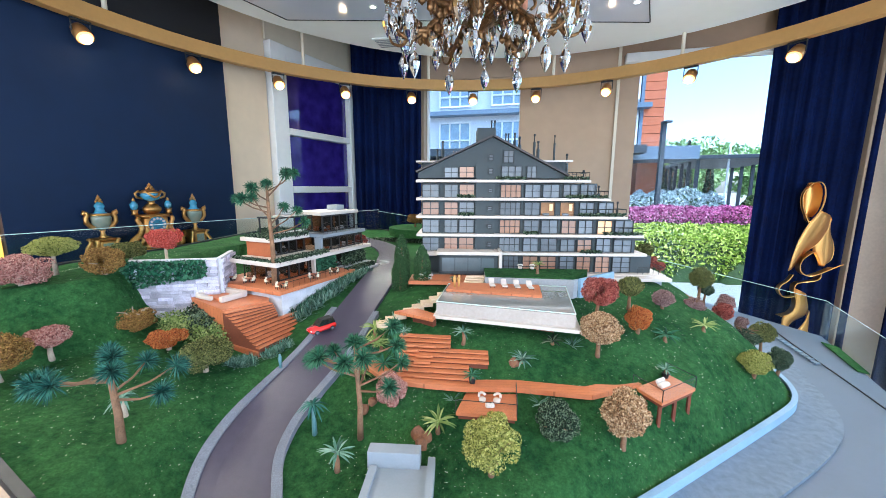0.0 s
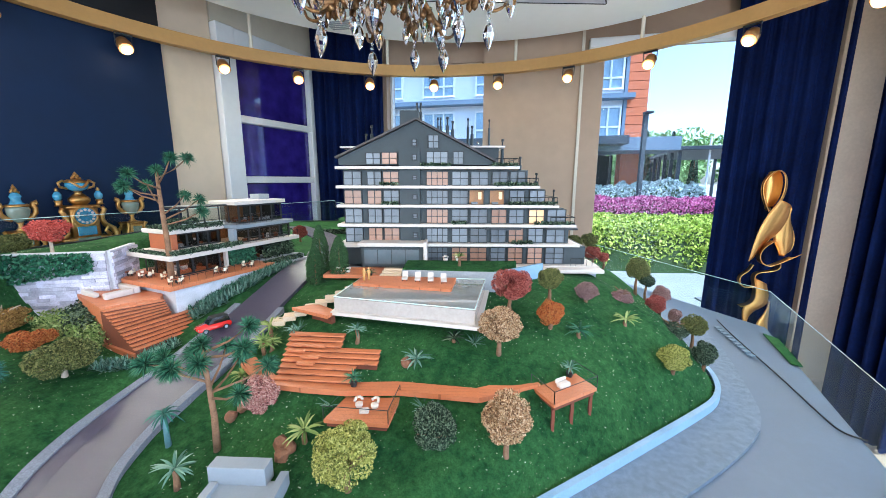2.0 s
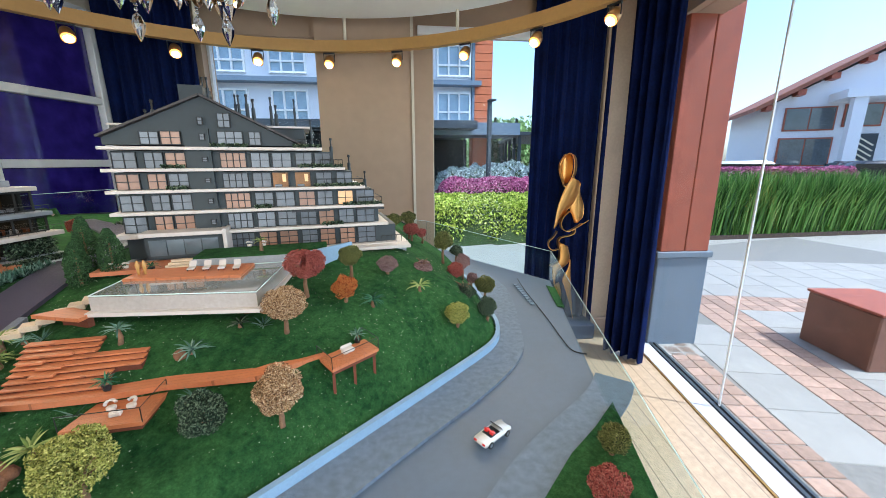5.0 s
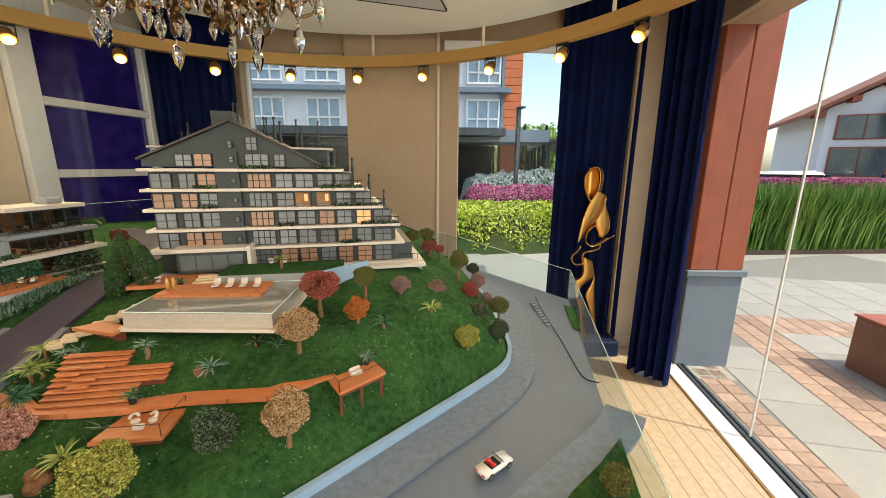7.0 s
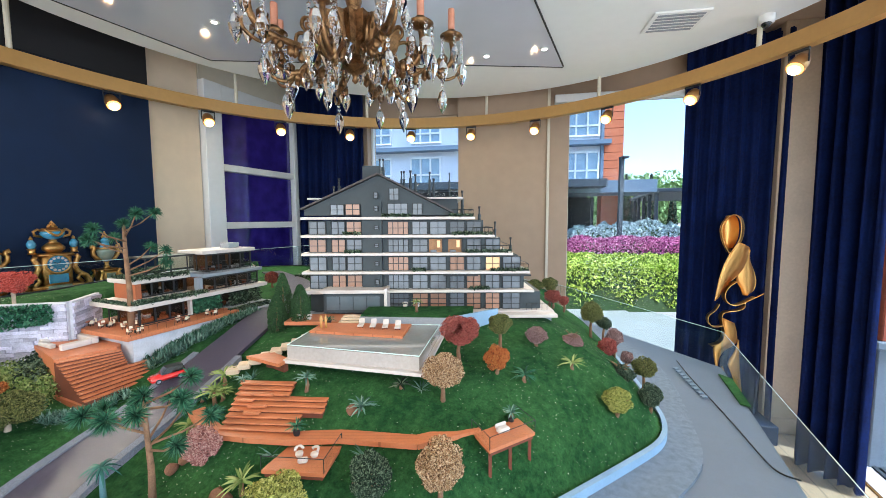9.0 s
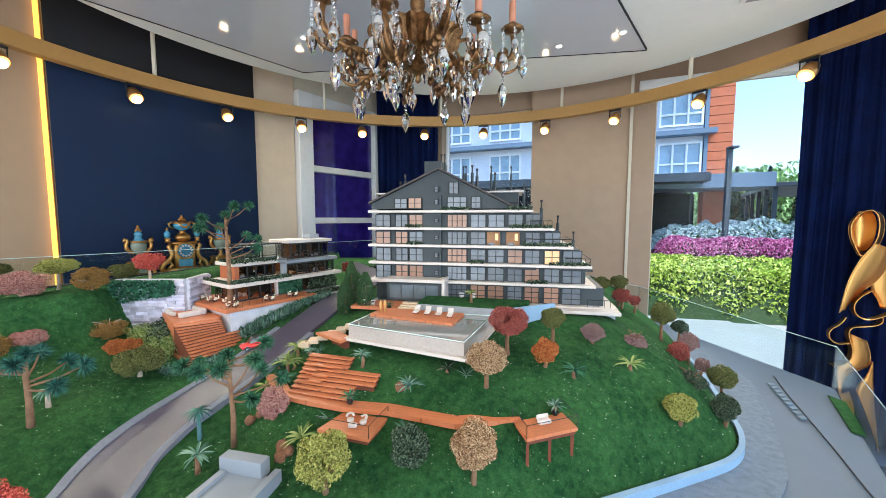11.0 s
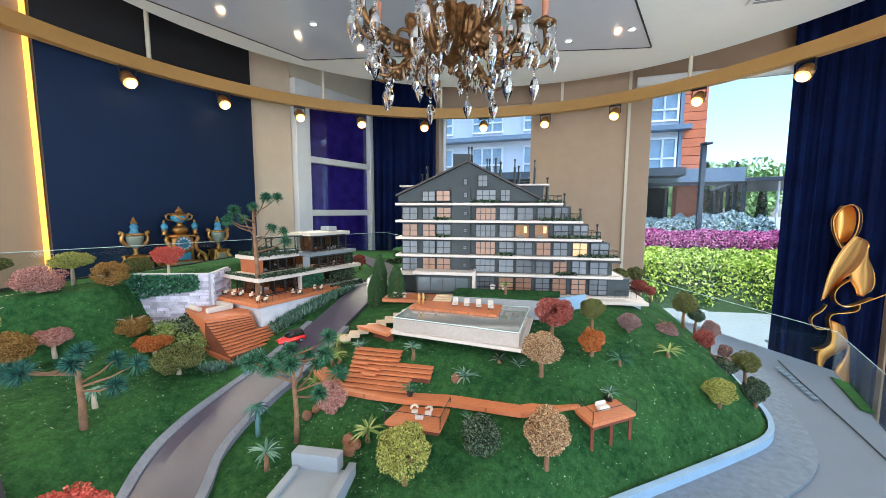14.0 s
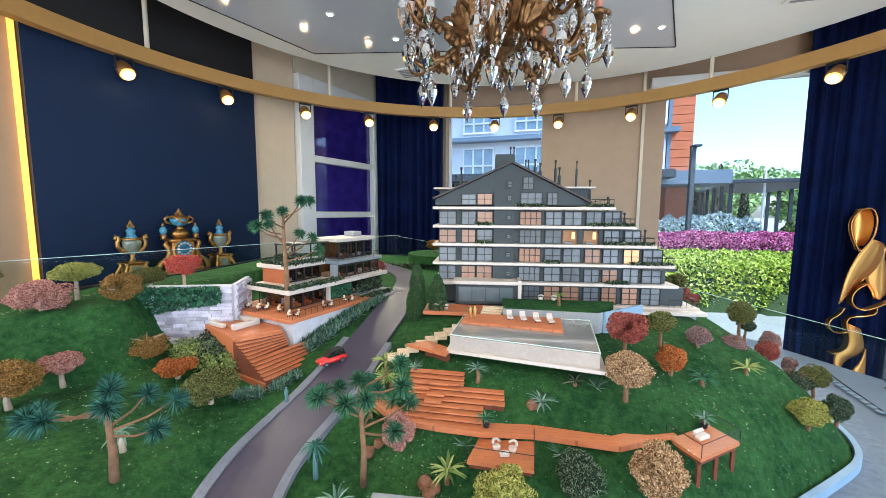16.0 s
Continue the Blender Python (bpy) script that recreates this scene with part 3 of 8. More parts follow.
for z0, z1 in ((0.12, 0.615), (0.665, 1.045), (1.095, 1.475), (1.525, 1.902), (1.952, 2.40)):
    lbox("pane", 3.073, 3.682, z0 + 0.001, z1 - 0.001, 0.02, 0.03, M["film"], door)
wall_piece("trim_door_head", lpt(2.95, 0.003), lpt(3.765, 0.003), 2.524, H_ROOM, 0.03, M["cream"], -1, "cream wall above the glazed door", "wall")

# far wall: window, pillar, tall window
def fpt(x, off):
    return (x + off * 0.199, FY(x) + off * 0.98)


def fwall(name, x0, x1, z0, z1, t0, t1, mat, label="", category="wall", parent=None, bev=0.0):
    c = fpt((x0 + x1) / 2, (t0 + t1) / 2)
    ob = part(name, one_box((*c, (z0 + z1) / 2), ((x1 - x0) / math.cos(FA), t1 - t0, z1 - z0), rz(FA), bev), mat, parent)
    if parent is None:
        tagged(ob, label, category, kind="structure")
    return ob


fwall("wall_north_corner", -0.99, -0.16, 0, H_ROOM, 0.0, 0.2, M["beige"], "beige wall beside the corner curtain")
fwall("wall_north_pillar", 0.655, 1.36, 0, H_ROOM, -0.10, 0.2, M["beige"], "broad beige pillar between two windows")
fwall("wall_north_reveal", 1.362, 1.515, 0, H_ROOM, -0.02, 0.2, M["beige"], "narrow beige return beside the tall window")
fwall("wall_north_head", -0.158, 0.653, 2.42, H_ROOM, 0.0, 0.2, M["beige"], "beige wall above the window")
fwall("wall_north_sill", -0.158, 0.653, 0, 0.55, 0.0, 0.2, M["beige"], "low beige wall below the window")
fwall("wall_north_head_tall", 1.517, 3.1, 2.50, H_ROOM, -0.02, 0.2, M["beige"], "beige wall above the tall window")
fwall("trim_reveal_bead", 1.345, 1.365, 0, H_ROOM, -0.118, -0.102, M["cream"], "thin cream bead on the pillar corner", "trim")
w1 = thing("window_1", (*fpt(0.25, 0.1), 0.55), 0, "fixed window with a pale frame in the far wall", "window", kind="structure")
fwall("pane", -0.14, 0.64, 0.56, 2.41, 0.10, 0.106, M["pane"], parent=w1).visible_shadow = False
fwall("window_frame", -0.157, -0.14, 0.55, 2.42, 0.08, 0.13, M["white"], parent=w1)
fwall("window_frame", 0.64, 0.652, 0.55, 2.42, 0.08, 0.13, M["white"], parent=w1)
fwall("window_frame", -0.139, 0.639, 2.385, 2.419, 0.08, 0.13, M["greyblue"], parent=w1)
w2 = thing("window_2", (*fpt(2.2, 0.1), 0), 0, "floor-to-ceiling fixed window looking at the garden", "window", kind="structure")
fwall("pane", 1.53, 3.0, 0.03, 2.49, 0.10, 0.106, M["pane"], parent=w2).visible_shadow = False
fwall("window_frame", 1.517, 1.53, 0.0, 2.495, 0.07, 0.14, M["cream"], parent=w2)
fwall("window_frame", 1.531, 3.0, 0.0, 0.03, 0.07, 0.14, M["cream"], parent=w2)
fwall("roller_blind_box", 1.40, 2.6, 2.44, 2.50, -0.10, -0.03, M["white"], parent=w2, bev=0.004)
fwall("roller_blind_box", -0.1, 0.64, 2.34, 2.40, -0.06, -0.005, M["beige"], parent=w1, bev=0.004)

# plain beige block standing in for a folded beige curtain, and shop front
corner = thing("pillar", (2.97, 2.93, 0), 0, "beige corner block with a base, standing in for a beige curtain", "pillar", kind="structure")
part("shaft", one_box((2.97, 2.93, H_ROOM / 2), (0.30, 0.26, H_ROOM), rz(FA), 0.004), M["beigecloth"], corner)
part("base_moulding", one_box((2.97, 2.93, 0.06), (0.34, 0.30, 0.12), rz(FA), 0.012), M["beige"], corner)
front = thing("window_3", (RX(0), 0, 0), 0, "frameless glass shop front with a dark floor track", "window", kind="structure")
rdir = rz(RA)


def rbox(name, y0, y1, z0, z1, t0, t1, mat, parent=None, bev=0.0):
    cy, t = (y0 + y1) / 2, (t0 + t1) / 2
    c = (RX(cy) + t * 0.930, cy - t * 0.367)
    return part(name, one_box((*c, (z0 + z1) / 2), ((y1 - y0) / math.sin(RA), t1 - t0, z1 - z0), rdir, bev), mat, parent)


for a, b_ in ((-3.2, -1.6), (-1.595, 0.0), (0.005, 1.620), (1.632, 2.75)):
    rbox("pane", a, b_, 0.02, 2.50, 0.0, 0.008, M["pane"], front).visible_shadow = False
rbox("joint", 1.621, 1.631, 0.02, 2.50, 0.0, 0.008, M["white"], front)
rbox("track", -3.2, 2.75, 0.0, 0.018, -0.025, -0.004, M["steel"], front)
rbox("track", -3.2, 2.75, 0.0, 0.018, 0.012, 0.03, M["steel"], front)
tagged(rbox("trim_threshold", -3.2, 2.75, 0.001, 0.008, -0.14, -0.027, M["stone"]), "pale stone threshold along the shop front", "threshold", kind="structure")
tagged(rbox("trim_brass", -3.2, 2.7, 0.001, 0.007, -0.155, -0.142, M["gilt"]), "thin brass strip set in the floor", "floor strip", kind="structure")
tagged(rbox("wall_east_head", -3.3, 2.9, 2.50, H_ROOM, -0.06, 0.2, M["beige"]), "beige head wall above the shop front", "wall", kind="structure")

# round dropped ceiling with glossy panel, downlights, air vent and camera
def disc_pts(cx, cy, r, n=96):
    return [(cx + r * math.cos(2 * math.pi * k / n), cy + r * math.sin(2 * math.pi * k / n)) for k in range(n)]


drop = part("ceiling_drop", one_prism(disc_pts(*DISC), 2.46, 2.56), M["ceiling"])
tagged(drop, "round white dropped ceiling with a smooth edge", "ceiling", kind="structure")
tagged(part("ceiling_drop_hanger", one_prism(disc_pts(DISC[0], DISC[1], 1.2, 48), 2.56, H_ROOM), M["beige"]), "beige drum that carries the round ceiling", "ceiling", kind="structure")
panel = thing("ceiling_panel", (0.2, 1.7, 2.455), 0, "glossy pale lilac stretch panel with a thin black edge", "ceiling panel")
pa, pb = Vector((-0.82, 2.47)), Vector((1.23, 2.575))
pdn = Vector((0.30, 0.60)).normalized()
pc, pd = pb - pdn * 1.5, pa - pdn * 1.5
part("membrane", one_prism([pa, pb, pc, pd], 2.452, 2.4595), M["gloss"], panel)
for a, b_ in ((pa, pb), (pb, pc), (pc, pd), (pd, pa)):
    bm = bmesh.new()
    d = (b_ - a).normalized()
    n_ = Vector((-d.y, d.x)) * 0.005
    prism(bm, [a, b_, b_ + n_, a + n_], 2.449, 2.4595)
    part("edge", bm, M["black"], panel)
for x, y in ((-0.55, 2.05), (-0.3, 2.33), (0.75, 2.42), (1.05, 2.33), (0.75, 1.7), (0.0, 2.2)):
    dl = thing("downlight", (x, y, 2.45), 0, "small round recessed downlight, switched on", "downlight", "ceiling downlights")
    bm = bmesh.new()
    lathe(bm, [(0.018, 2.4475), (0.022, 2.449), (0.022, 2.4515)], 16, Matrix.Translation((x, y, 0)))
    part("trim_ring", bm, M["white"], dl)
    bm = bmesh.new()
    lathe(bm, [(0.012, 2.446), (0.012, 2.4474)], 12, Matrix.Translation((x, y, 0)))
    part("bulb", bm, M["down"], dl)
vent = thing("ceiling_vent", (1.585, 2.06, 2.46), 0, "square white ceiling air vent with slats", "air vent")
vr = Matrix.Rotation(-0.16, 3, "Z")
part("frame", one_box((1.585, 2.06, 2.454), (0.24, 0.19, 0.010), vr, 0.003), M["white"], vent)
for k in range(6):
    part("slat", one_box(Vector((1.585, 2.06, 2.4475)) + vr @ Vector((0, -0.07 + 0.028 * k, 0)), (0.20, 0.015, 0.002), vr), M["concrete"], vent)
vent2 = thing("ceiling_vent", (-0.35, 2.75, 2.46), 0, "square white ceiling air vent with slats", "air vent")
part("frame", one_box((-0.30, 2.83, 2.454), (0.20, 0.16, 0.010), vr, 0.003), M["white"], vent2)
for k in range(5):
    part("slat", one_box(Vector((-0.30, 2.83, 2.4475)) + vr @ Vector((0, -0.056 + 0.028 * k, 0)), (0.17, 0.015, 0.002), vr), M["concrete"], vent2)
cctv = thing("dome_camera", (1.98, 2.02, 2.46), 0, "small white dome security camera", "camera")
bm = bmesh.new()
lathe(bm, [(0.03, 2.425), (0.032, 2.44), (0.032, 2.4598)], 16, Matrix.Translation((1.98, 2.02, 0)))
part("housing", bm, M["white"], cctv, smooth=True)
bm = bmesh.new()
lathe(bm, [(0.004, 2.404), (0.014, 2.409), (0.02, 2.42), (0.02, 2.4249)], 16, Matrix.Translation((1.98, 2.02, 0)))
part("lens", bm, M["darkglass"], cctv, smooth=True)

# tan ring with spotlights
ring = thing("light_ring", (RING[0], RING[1], 2.26), 0, "large round tan lighting ring hung from the ceiling", "light fitting")
bm = bmesh.new()
n = 144
prof = [(RING[2] - 0.025, 2.258), (RING[2] + 0.025, 2.258), (RING[2] + 0.025, 2.330), (RING[2] - 0.025, 2.330)]
rings = [[bm.verts.new((RING[0] + r * math.cos(2 * math.pi * k / n), RING[1] + r * math.sin(2 * math.pi * k / n), z)) for r, z in prof] for k in range(n)]
for k in range(n):
    a, b_ = rings[k], rings[(k + 1) % n]
    for j in range(4):
        bm.faces.new((a[j], b_[j], b_[(j + 1) % 4], a[(j + 1) % 4]))
bmesh.ops.recalc_face_normals(bm, faces=bm.faces)
part("hoop", bm, M["ring"], ring)
for deg in (128, 160, 100, 71, 46, 20, 200, 250, 300, 340):
    a = radians(deg)
    bm = bmesh.new()
    p = (RING[0] + RING[2] * math.cos(a), RING[1] + RING[2] * math.sin(a))
    top = 2.4599 if math.hypot(p[0] - DISC[0], p[1] - DISC[1]) < DISC[2] else H_ROOM
    rod(bm, (*p, 2.330), (*p, top), 0.011, seg=10)
    part("hanger", bm, M["cream"], ring)


def spotlight(deg):
    a = radians(deg)
    x, y = RING[0] + RING[2] * math.cos(a), RING[1] + RING[2] * math.sin(a)
    s = thing("spotlight", (x, y, 2.255), 0, "small brass spotlight, lit warm, on a bracket", "spotlight", "spotlights on the ring")
    inward = Vector((-math.cos(a), -math.sin(a), 0))
    side = Vector((inward.y, -inward.x, 0))
    aim = (inward * 0.95 + Vector((0, 0, -1))).normalized()
    hub = Vector((x, y, 2.196))
    bm = bmesh.new()
    box(bm, (x, y, 2.2505), (0.078, 0.012, 0.009), Matrix((side, inward, (0, 0, 1))).transposed())
    for sgn in (-1, 1):
        rod(bm, hub + side * 0.037 * sgn + Vector((0, 0, 0.0)), Vector((x, y, 2.247)) + side * 0.037 * sgn, 0.0028, seg=6)
    part("bracket", bm, M["frame"], s)
    q = Matrix.Translation(hub) @ aim.to_track_quat("Z", "Y").to_matrix().to_4x4() @ Matrix.Scale(1.28, 4)
    bm = bmesh.new()
    lathe(bm, [(0.013, -0.036), (0.022, -0.028), (0.0265, -0.008), (0.0275, 0.022), (0.0255, 0.024), (0.0245, 0.012)], 18, q)
    part("housing", bm, M["lampmetal"], s, smooth=True)
    bm = bmesh.new()
    lathe(bm, [(0.004, 0.0125), (0.0244, 0.0150), (0.0240, 0.024), (0.016, 0.030), (0.006, 0.0325)], 16, q)
    part("bulb", bm, M["bulb"], s, smooth=True)
    bm = bmesh.new()
    lathe(bm, [(0.004, 0.0280), (0.0185, 0.0290), (0.0150, 0.0345), (0.005, 0.0375)], 14, q)
    part("lamp_core", bm, M["filament"], s, smooth=True)
    lamp = bpy.data.lights.new("spot", "SPOT")
    lamp.energy, lamp.color, lamp.spot_size, lamp.spot_blend, lamp.shadow_soft_size = SPOT_W, (1.0, 0.80, 0.53), radians(75), 0.6, 0.02
    lo = new("spot_lamp", lamp)
    lo.matrix_world = look(hub + aim * 0.055, hub + aim)
    lo.parent = s
    lo.matrix_parent_inverse = s.matrix_world.inverted()


SPOT_W = 10.0
for deg in (179.4, 163.2, 148.2, 133.3, 119.4, 104.1, 89.4, 74.7, 59.6, 44.3, 29.2, 15.0, 196, 212, 240, 270, 300, 345):
    spotlight(deg)


# curtains: heavy folded cloth
def curtain(name, p, q, z0, z1, folds, depth, mat, label, seed):
    rnd = random.Random(seed)
    p, q = Vector(p), Vector(q)
    d = q - p
    nrm = Vector((-d.y, d.x)).normalized()
    cols, rows = folds * 10, 26
    ph = [rnd.uniform(-0.6, 0.6) for _ in range(folds + 2)]
    am = [rnd.uniform(0.55, 1.2) for _ in range(folds + 2)]
    vs, fs = [], []
    for side in (0, 1):
        for r in range(rows + 1):
            v = r / rows
            for c in range(cols + 1):
                u = c / cols
                k = u * folds
                i = int(min(k, folds - 1))
                a = am[i] * (1 - (k - i)) + am[i + 1] * (k - i)
                wob = math.sin(2 * math.pi * k + ph[i] * (1 - v)) * depth * a * (0.75 + 0.35 * v)
                wob += 0.25 * depth * math.sin(5.1 * math.pi * k + 2 * v)
                pos = p + d * (u + 0.012 * math.sin(3 * v + 9 * u)) + nrm * (wob + side * 0.006)
                z = z1 + (z0 - z1) * v + (0.012 * math.sin(7 * u * folds) if r == rows else 0)
                vs.append((pos.x, pos.y, max(z, z0)))
    per = (rows + 1) * (cols + 1)
    for side in (0, 1):
        for r in range(rows):
            for c in range(cols):
                a = side * per + r * (cols + 1) + c
                f = (a, a + 1, a + cols + 2, a + cols + 1)
                fs.append(f if side == 0 else f[::-1])
    ob = raw(name, vs, fs, mat, smooth=True)
    return tagged(ob, label, "curtain")


curtain("curtain", (-0.80, FY(-0.80) - 0.10), (-0.17, FY(-0.17) - 0.13), 0.01, 2.80, 9, 0.030, M["curtain"], "dark navy velvet curtain drawn in the corner", 3)
curtain("curtain", (2.26, FY(2.26) - 0.13), (2.86, FY(2.86) - 0.20), 0.01, 2.80, 7, 0.034, M["curtain"], "dark navy velvet curtain behind the gold sculpture", 4)
curtain("curtain", (2.725, 2.51), (2.815, 2.185), 0.01, 2.80, 5, 0.050, M["curtain"], "gathered navy velvet curtain beside the shop front", 5)

# ---- outside: forecourt, hedges and neighbours ----
def clump_mesh(name, rnd, count, spot, size, mat, parent=None, flat=0.0, label="", up=0.35):
    """Many small leaf blades, each an island of two faces, at places drawn by spot()."""
    vs, fs = [], []
    for _ in range(count):
        c, nrm = spot(rnd)
        s = size * rnd.uniform(0.6, 1.4)
        ax = Vector((rnd.gauss(0, 1), rnd.gauss(0, 1), rnd.gauss(0, 1) + up)).normalized()
        ot = ax.cross(Vector((rnd.gauss(0, 1), rnd.gauss(0, 1), rnd.gauss(0, 1)))).normalized()
        fold = ax.cross(ot) * 0.35 * s
        c = Vector(c)
        i = len(vs)
        vs += [c - ax * s, c + ot * s * 0.55 + fold, c + ax * s, c - ot * s * 0.55 + fold]
        fs += [(i, i + 1, i + 2), (i, i + 2, i + 3)]
    return raw(name, vs, fs, mat, parent, label=label)


def hedge(name, pts, z0, z1, size, count, mat, label, core, seed, group="", round_=0.25, lump=0.05, skirt=None, cell=0.12):
    """A grown hedge over a convex outline: a rounded, lumpy core under a deep skin of leaves; skirt is the leaf of its lower part."""
    n = len(pts)
    cx, cy = sum(p[0] for p in pts) / n, sum(p[1] for p in pts) / n
    area = sum(pts[k][0] * pts[(k + 1) % n][1] - pts[(k + 1) % n][0] * pts[k][1] for k in range(n)) / 2
    turn = 1 if area > 0 else -1
    edges = []
    for k in range(n):
        p, q = Vector(pts[k]), Vector(pts[(k + 1) % n])
        d = (q - p).normalized()
        edges.append((p, q, Vector((-d.y, d.x)) * turn, (q - p).length))
    per = sum(e[3] for e in edges)

    def inside(x, y):
        return min((Vector((x, y)) - p).dot(nr) for p, q, nr, L in edges)

    def top(x, y):
        d = max(0.0, min(1.0, inside(x, y) / round_))
        bumps = lump * (noise.noise((x * 1.6, y * 1.6, seed)) + 0.7 * noise.noise((x * 5, y * 5, seed + 3)))
        return z0 + (z1 - z0 + bumps) * math.sqrt(max(0.0, 1 - (1 - d) ** 2))

    h = thing(name, (cx, cy, z0), 0, label, "hedge", group)
    xs, ys = [p[0] for p in pts], [p[1] for p in pts]
    nx, ny = int((max(xs) - min(xs)) / cell) + 2, int((max(ys) - min(ys)) / cell) + 2
    grid = [(min(xs) + cell * i, min(ys) + cell * j) for j in range(ny) for i in range(nx)]
    high = [top(x, y) - 1.1 * size if inside(x, y) > 0 else z0 for x, y in grid]
    vs = [(x, y, max(z0, z)) for (x, y), z in zip(grid, high)]
    fs = [(k, k + 1, k + nx + 1, k + nx) for j in range(ny - 1) for i in range(nx - 1) for k in (j * nx + i,) if max(high[k], high[k + 1], high[k + nx], high[k + nx + 1]) > z0]
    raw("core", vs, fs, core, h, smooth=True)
    flat = abs(area) / (abs(area) + per * (z1 - z0) * 1.3)

    def spot(r):
        if r.random() < flat:
            x, y = r.uniform(min(xs), max(xs)), r.uniform(min(ys), max(ys))
            while inside(x, y) < 0.01:
                x, y = r.uniform(min(xs), max(xs)), r.uniform(min(ys), max(ys))
        else:
            p, q, nr, L = edges[0]
            d = r.random() * per
            for p, q, nr, L in edges:
                if d < L:
                    break
                d -= L
            w = p.lerp(q, min(d / L, 1.0)) + nr * round_ * (1 - math.cos(r.random() * 1.57))
            x, y = w.x, w.y
        return (x + r.uniform(-size, size) * 0.7, y + r.uniform(-size, size) * 0.7, top(x, y) - size * 1.4 + size * 2.4 * r.random() ** 0.8), None

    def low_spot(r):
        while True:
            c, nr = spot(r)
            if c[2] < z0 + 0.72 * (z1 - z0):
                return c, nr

    def high_spot(r):
        while True:
            c, nr = spot(r)
            if c[2] >= z0 + 0.60 * (z1 - z0):
                return c, nr

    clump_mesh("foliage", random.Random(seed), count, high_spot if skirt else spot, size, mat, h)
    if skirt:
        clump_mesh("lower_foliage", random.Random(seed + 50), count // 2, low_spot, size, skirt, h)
    return h


ground = part("ground", one_prism([(-90, FY(-0.95) + 0.21), (2.0, FY(2.0) + 0.21), (RX(3.0) + 0.05, 3.0), (RX(-3.4) + 0.05, -3.4), (5, -90), (110, -90), (110, 130), (-90, 130)], -0.35, -0.03), M["paving"])
tagged(ground, "pale concrete ground outside reaching the distance", "ground", kind="structure")

# forecourt slabs near the shop front
def slab_grid():
    rot, pitch = -0.437, 0.43
    u, v = Vector((math.cos(rot), math.sin(rot))), Vector((-math.sin(rot), math.cos(rot)))
    court = thing("pavement", (5, 3, -0.03), 0, "pale square slabs with red brick bands on the forecourt", "pavement", kind="structure")
    first = {}

    def lay(name, size, mat, c, ang):
        if (name, size) not in first:
            first[name, size] = part(name, one_box((0, 0, 0), (size, size, 0.03), None, 0.004), mat, court).data
            ob = court.children[-1]
        else:
            ob = new(name, first[name, size])
            ob.parent = court
            ob.matrix_parent_inverse = court.matrix_world.inverted()
        ob.matrix_basis = Matrix.Translation((c.x, c.y, -0.018)) @ Matrix.Rotation(ang, 4, "Z")

    for i in range(-6, 16):
        for j in range(-10, 5):
            c = u * (2.62 + pitch * (i + 0.5)) + v * (4.44 + pitch * (j + 0.5))
            if c.x < RX(c.y) + 0.52 or c.x > 9.5 or c.y > 6.0 or c.y < -2 or (c.y > 3.0 and c.x < 3.4):
                continue
            if (i == 0 and j <= 0) or j == 0:
                for a in range(3):
                    for b_ in range(3):
                        lay("paver", 0.137, M["brickpave"], c + u * (0.1433 * (a - 1)) + v * (0.1433 * (b_ - 1)), rot)
            else:
                lay("slab", 0.424, M["paving"], c, rot)
    # brick strip along the shop front
    for k in range(40):
        for r in range(2):
            y = 2.45 - 0.104 * k
            off = 0.125 + 0.112 * r
            lay("paver", 0.105, M["brickpave"], Vector((RX(y) + off * 0.930, y - off * 0.367)), RA)


slab_grid()
joint = part("ground_joint", one_prism([(RX(3.0) + 0.06, 3.0), (RX(-2.9) + 0.06, -2.9), (9.6, -2.9), (9.6, 5.1), (3.6, 5.1)], -0.0295, -0.009), M["sandjoint"])
tagged(joint, "grey sand filling the joints between the slabs", "ground", kind="structure")

# column outside the shop front
col = thing("column", (3.34, 2.45, -0.03), 0, "red-brown timber clad column on a grey plinth", "column", kind="structure")
ca = rz(math.atan2(-0.08, 0.3))
part("plinth", one_box((3.36, 2.52, 0.36), (0.42, 0.30, 0.78), ca, 0.006), M["bluegrey"], col)
part("plinth_cap", one_box((3.36, 2.52, 0.775), (0.46, 0.34, 0.05), ca, 0.006), M["bluegrey"], col)
for k in range(2):
    part("cladding_board", one_box(Vector((3.36, 2.52, 1.78)) + ca @ Vector((-0.10 + 0.20 * k, 0, 0)), (0.196, 0.30, 1.96), ca, 0.006), M["redwood"], col)
eave = part("trim_eave", one_box((2.98, 1.2, 2.80), (0.30, 7.5, 0.10), rz(-0.30)), M["redwood"])
tagged(eave, "red-brown soffit over the shop front", "eave", kind="structure")

# bench block
bench = thing("bench", (4.61, 1.76, -0.003), 0, "rust brown rectangular block bench", "bench")
part("seat_block", one_box((4.613, 1.763, 0.210), (0.50, 0.56, 0.436), rz(-0.34), 0.01), material("rust_bench", (0.20, 0.09, 0.055), 0.6, vary=0.2, scale=8, bump=0.3), bench)
part("top", one_box((4.613, 1.763, 0.4385), (0.52, 0.58, 0.02), rz(-0.34), 0.004), M["redwood"], bench)

soil = M["dirt"]
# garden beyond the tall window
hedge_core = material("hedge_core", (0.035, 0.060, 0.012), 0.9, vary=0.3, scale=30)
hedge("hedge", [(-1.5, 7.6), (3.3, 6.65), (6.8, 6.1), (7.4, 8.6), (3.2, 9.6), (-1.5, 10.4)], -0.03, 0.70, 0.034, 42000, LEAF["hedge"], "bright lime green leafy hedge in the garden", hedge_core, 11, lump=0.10)
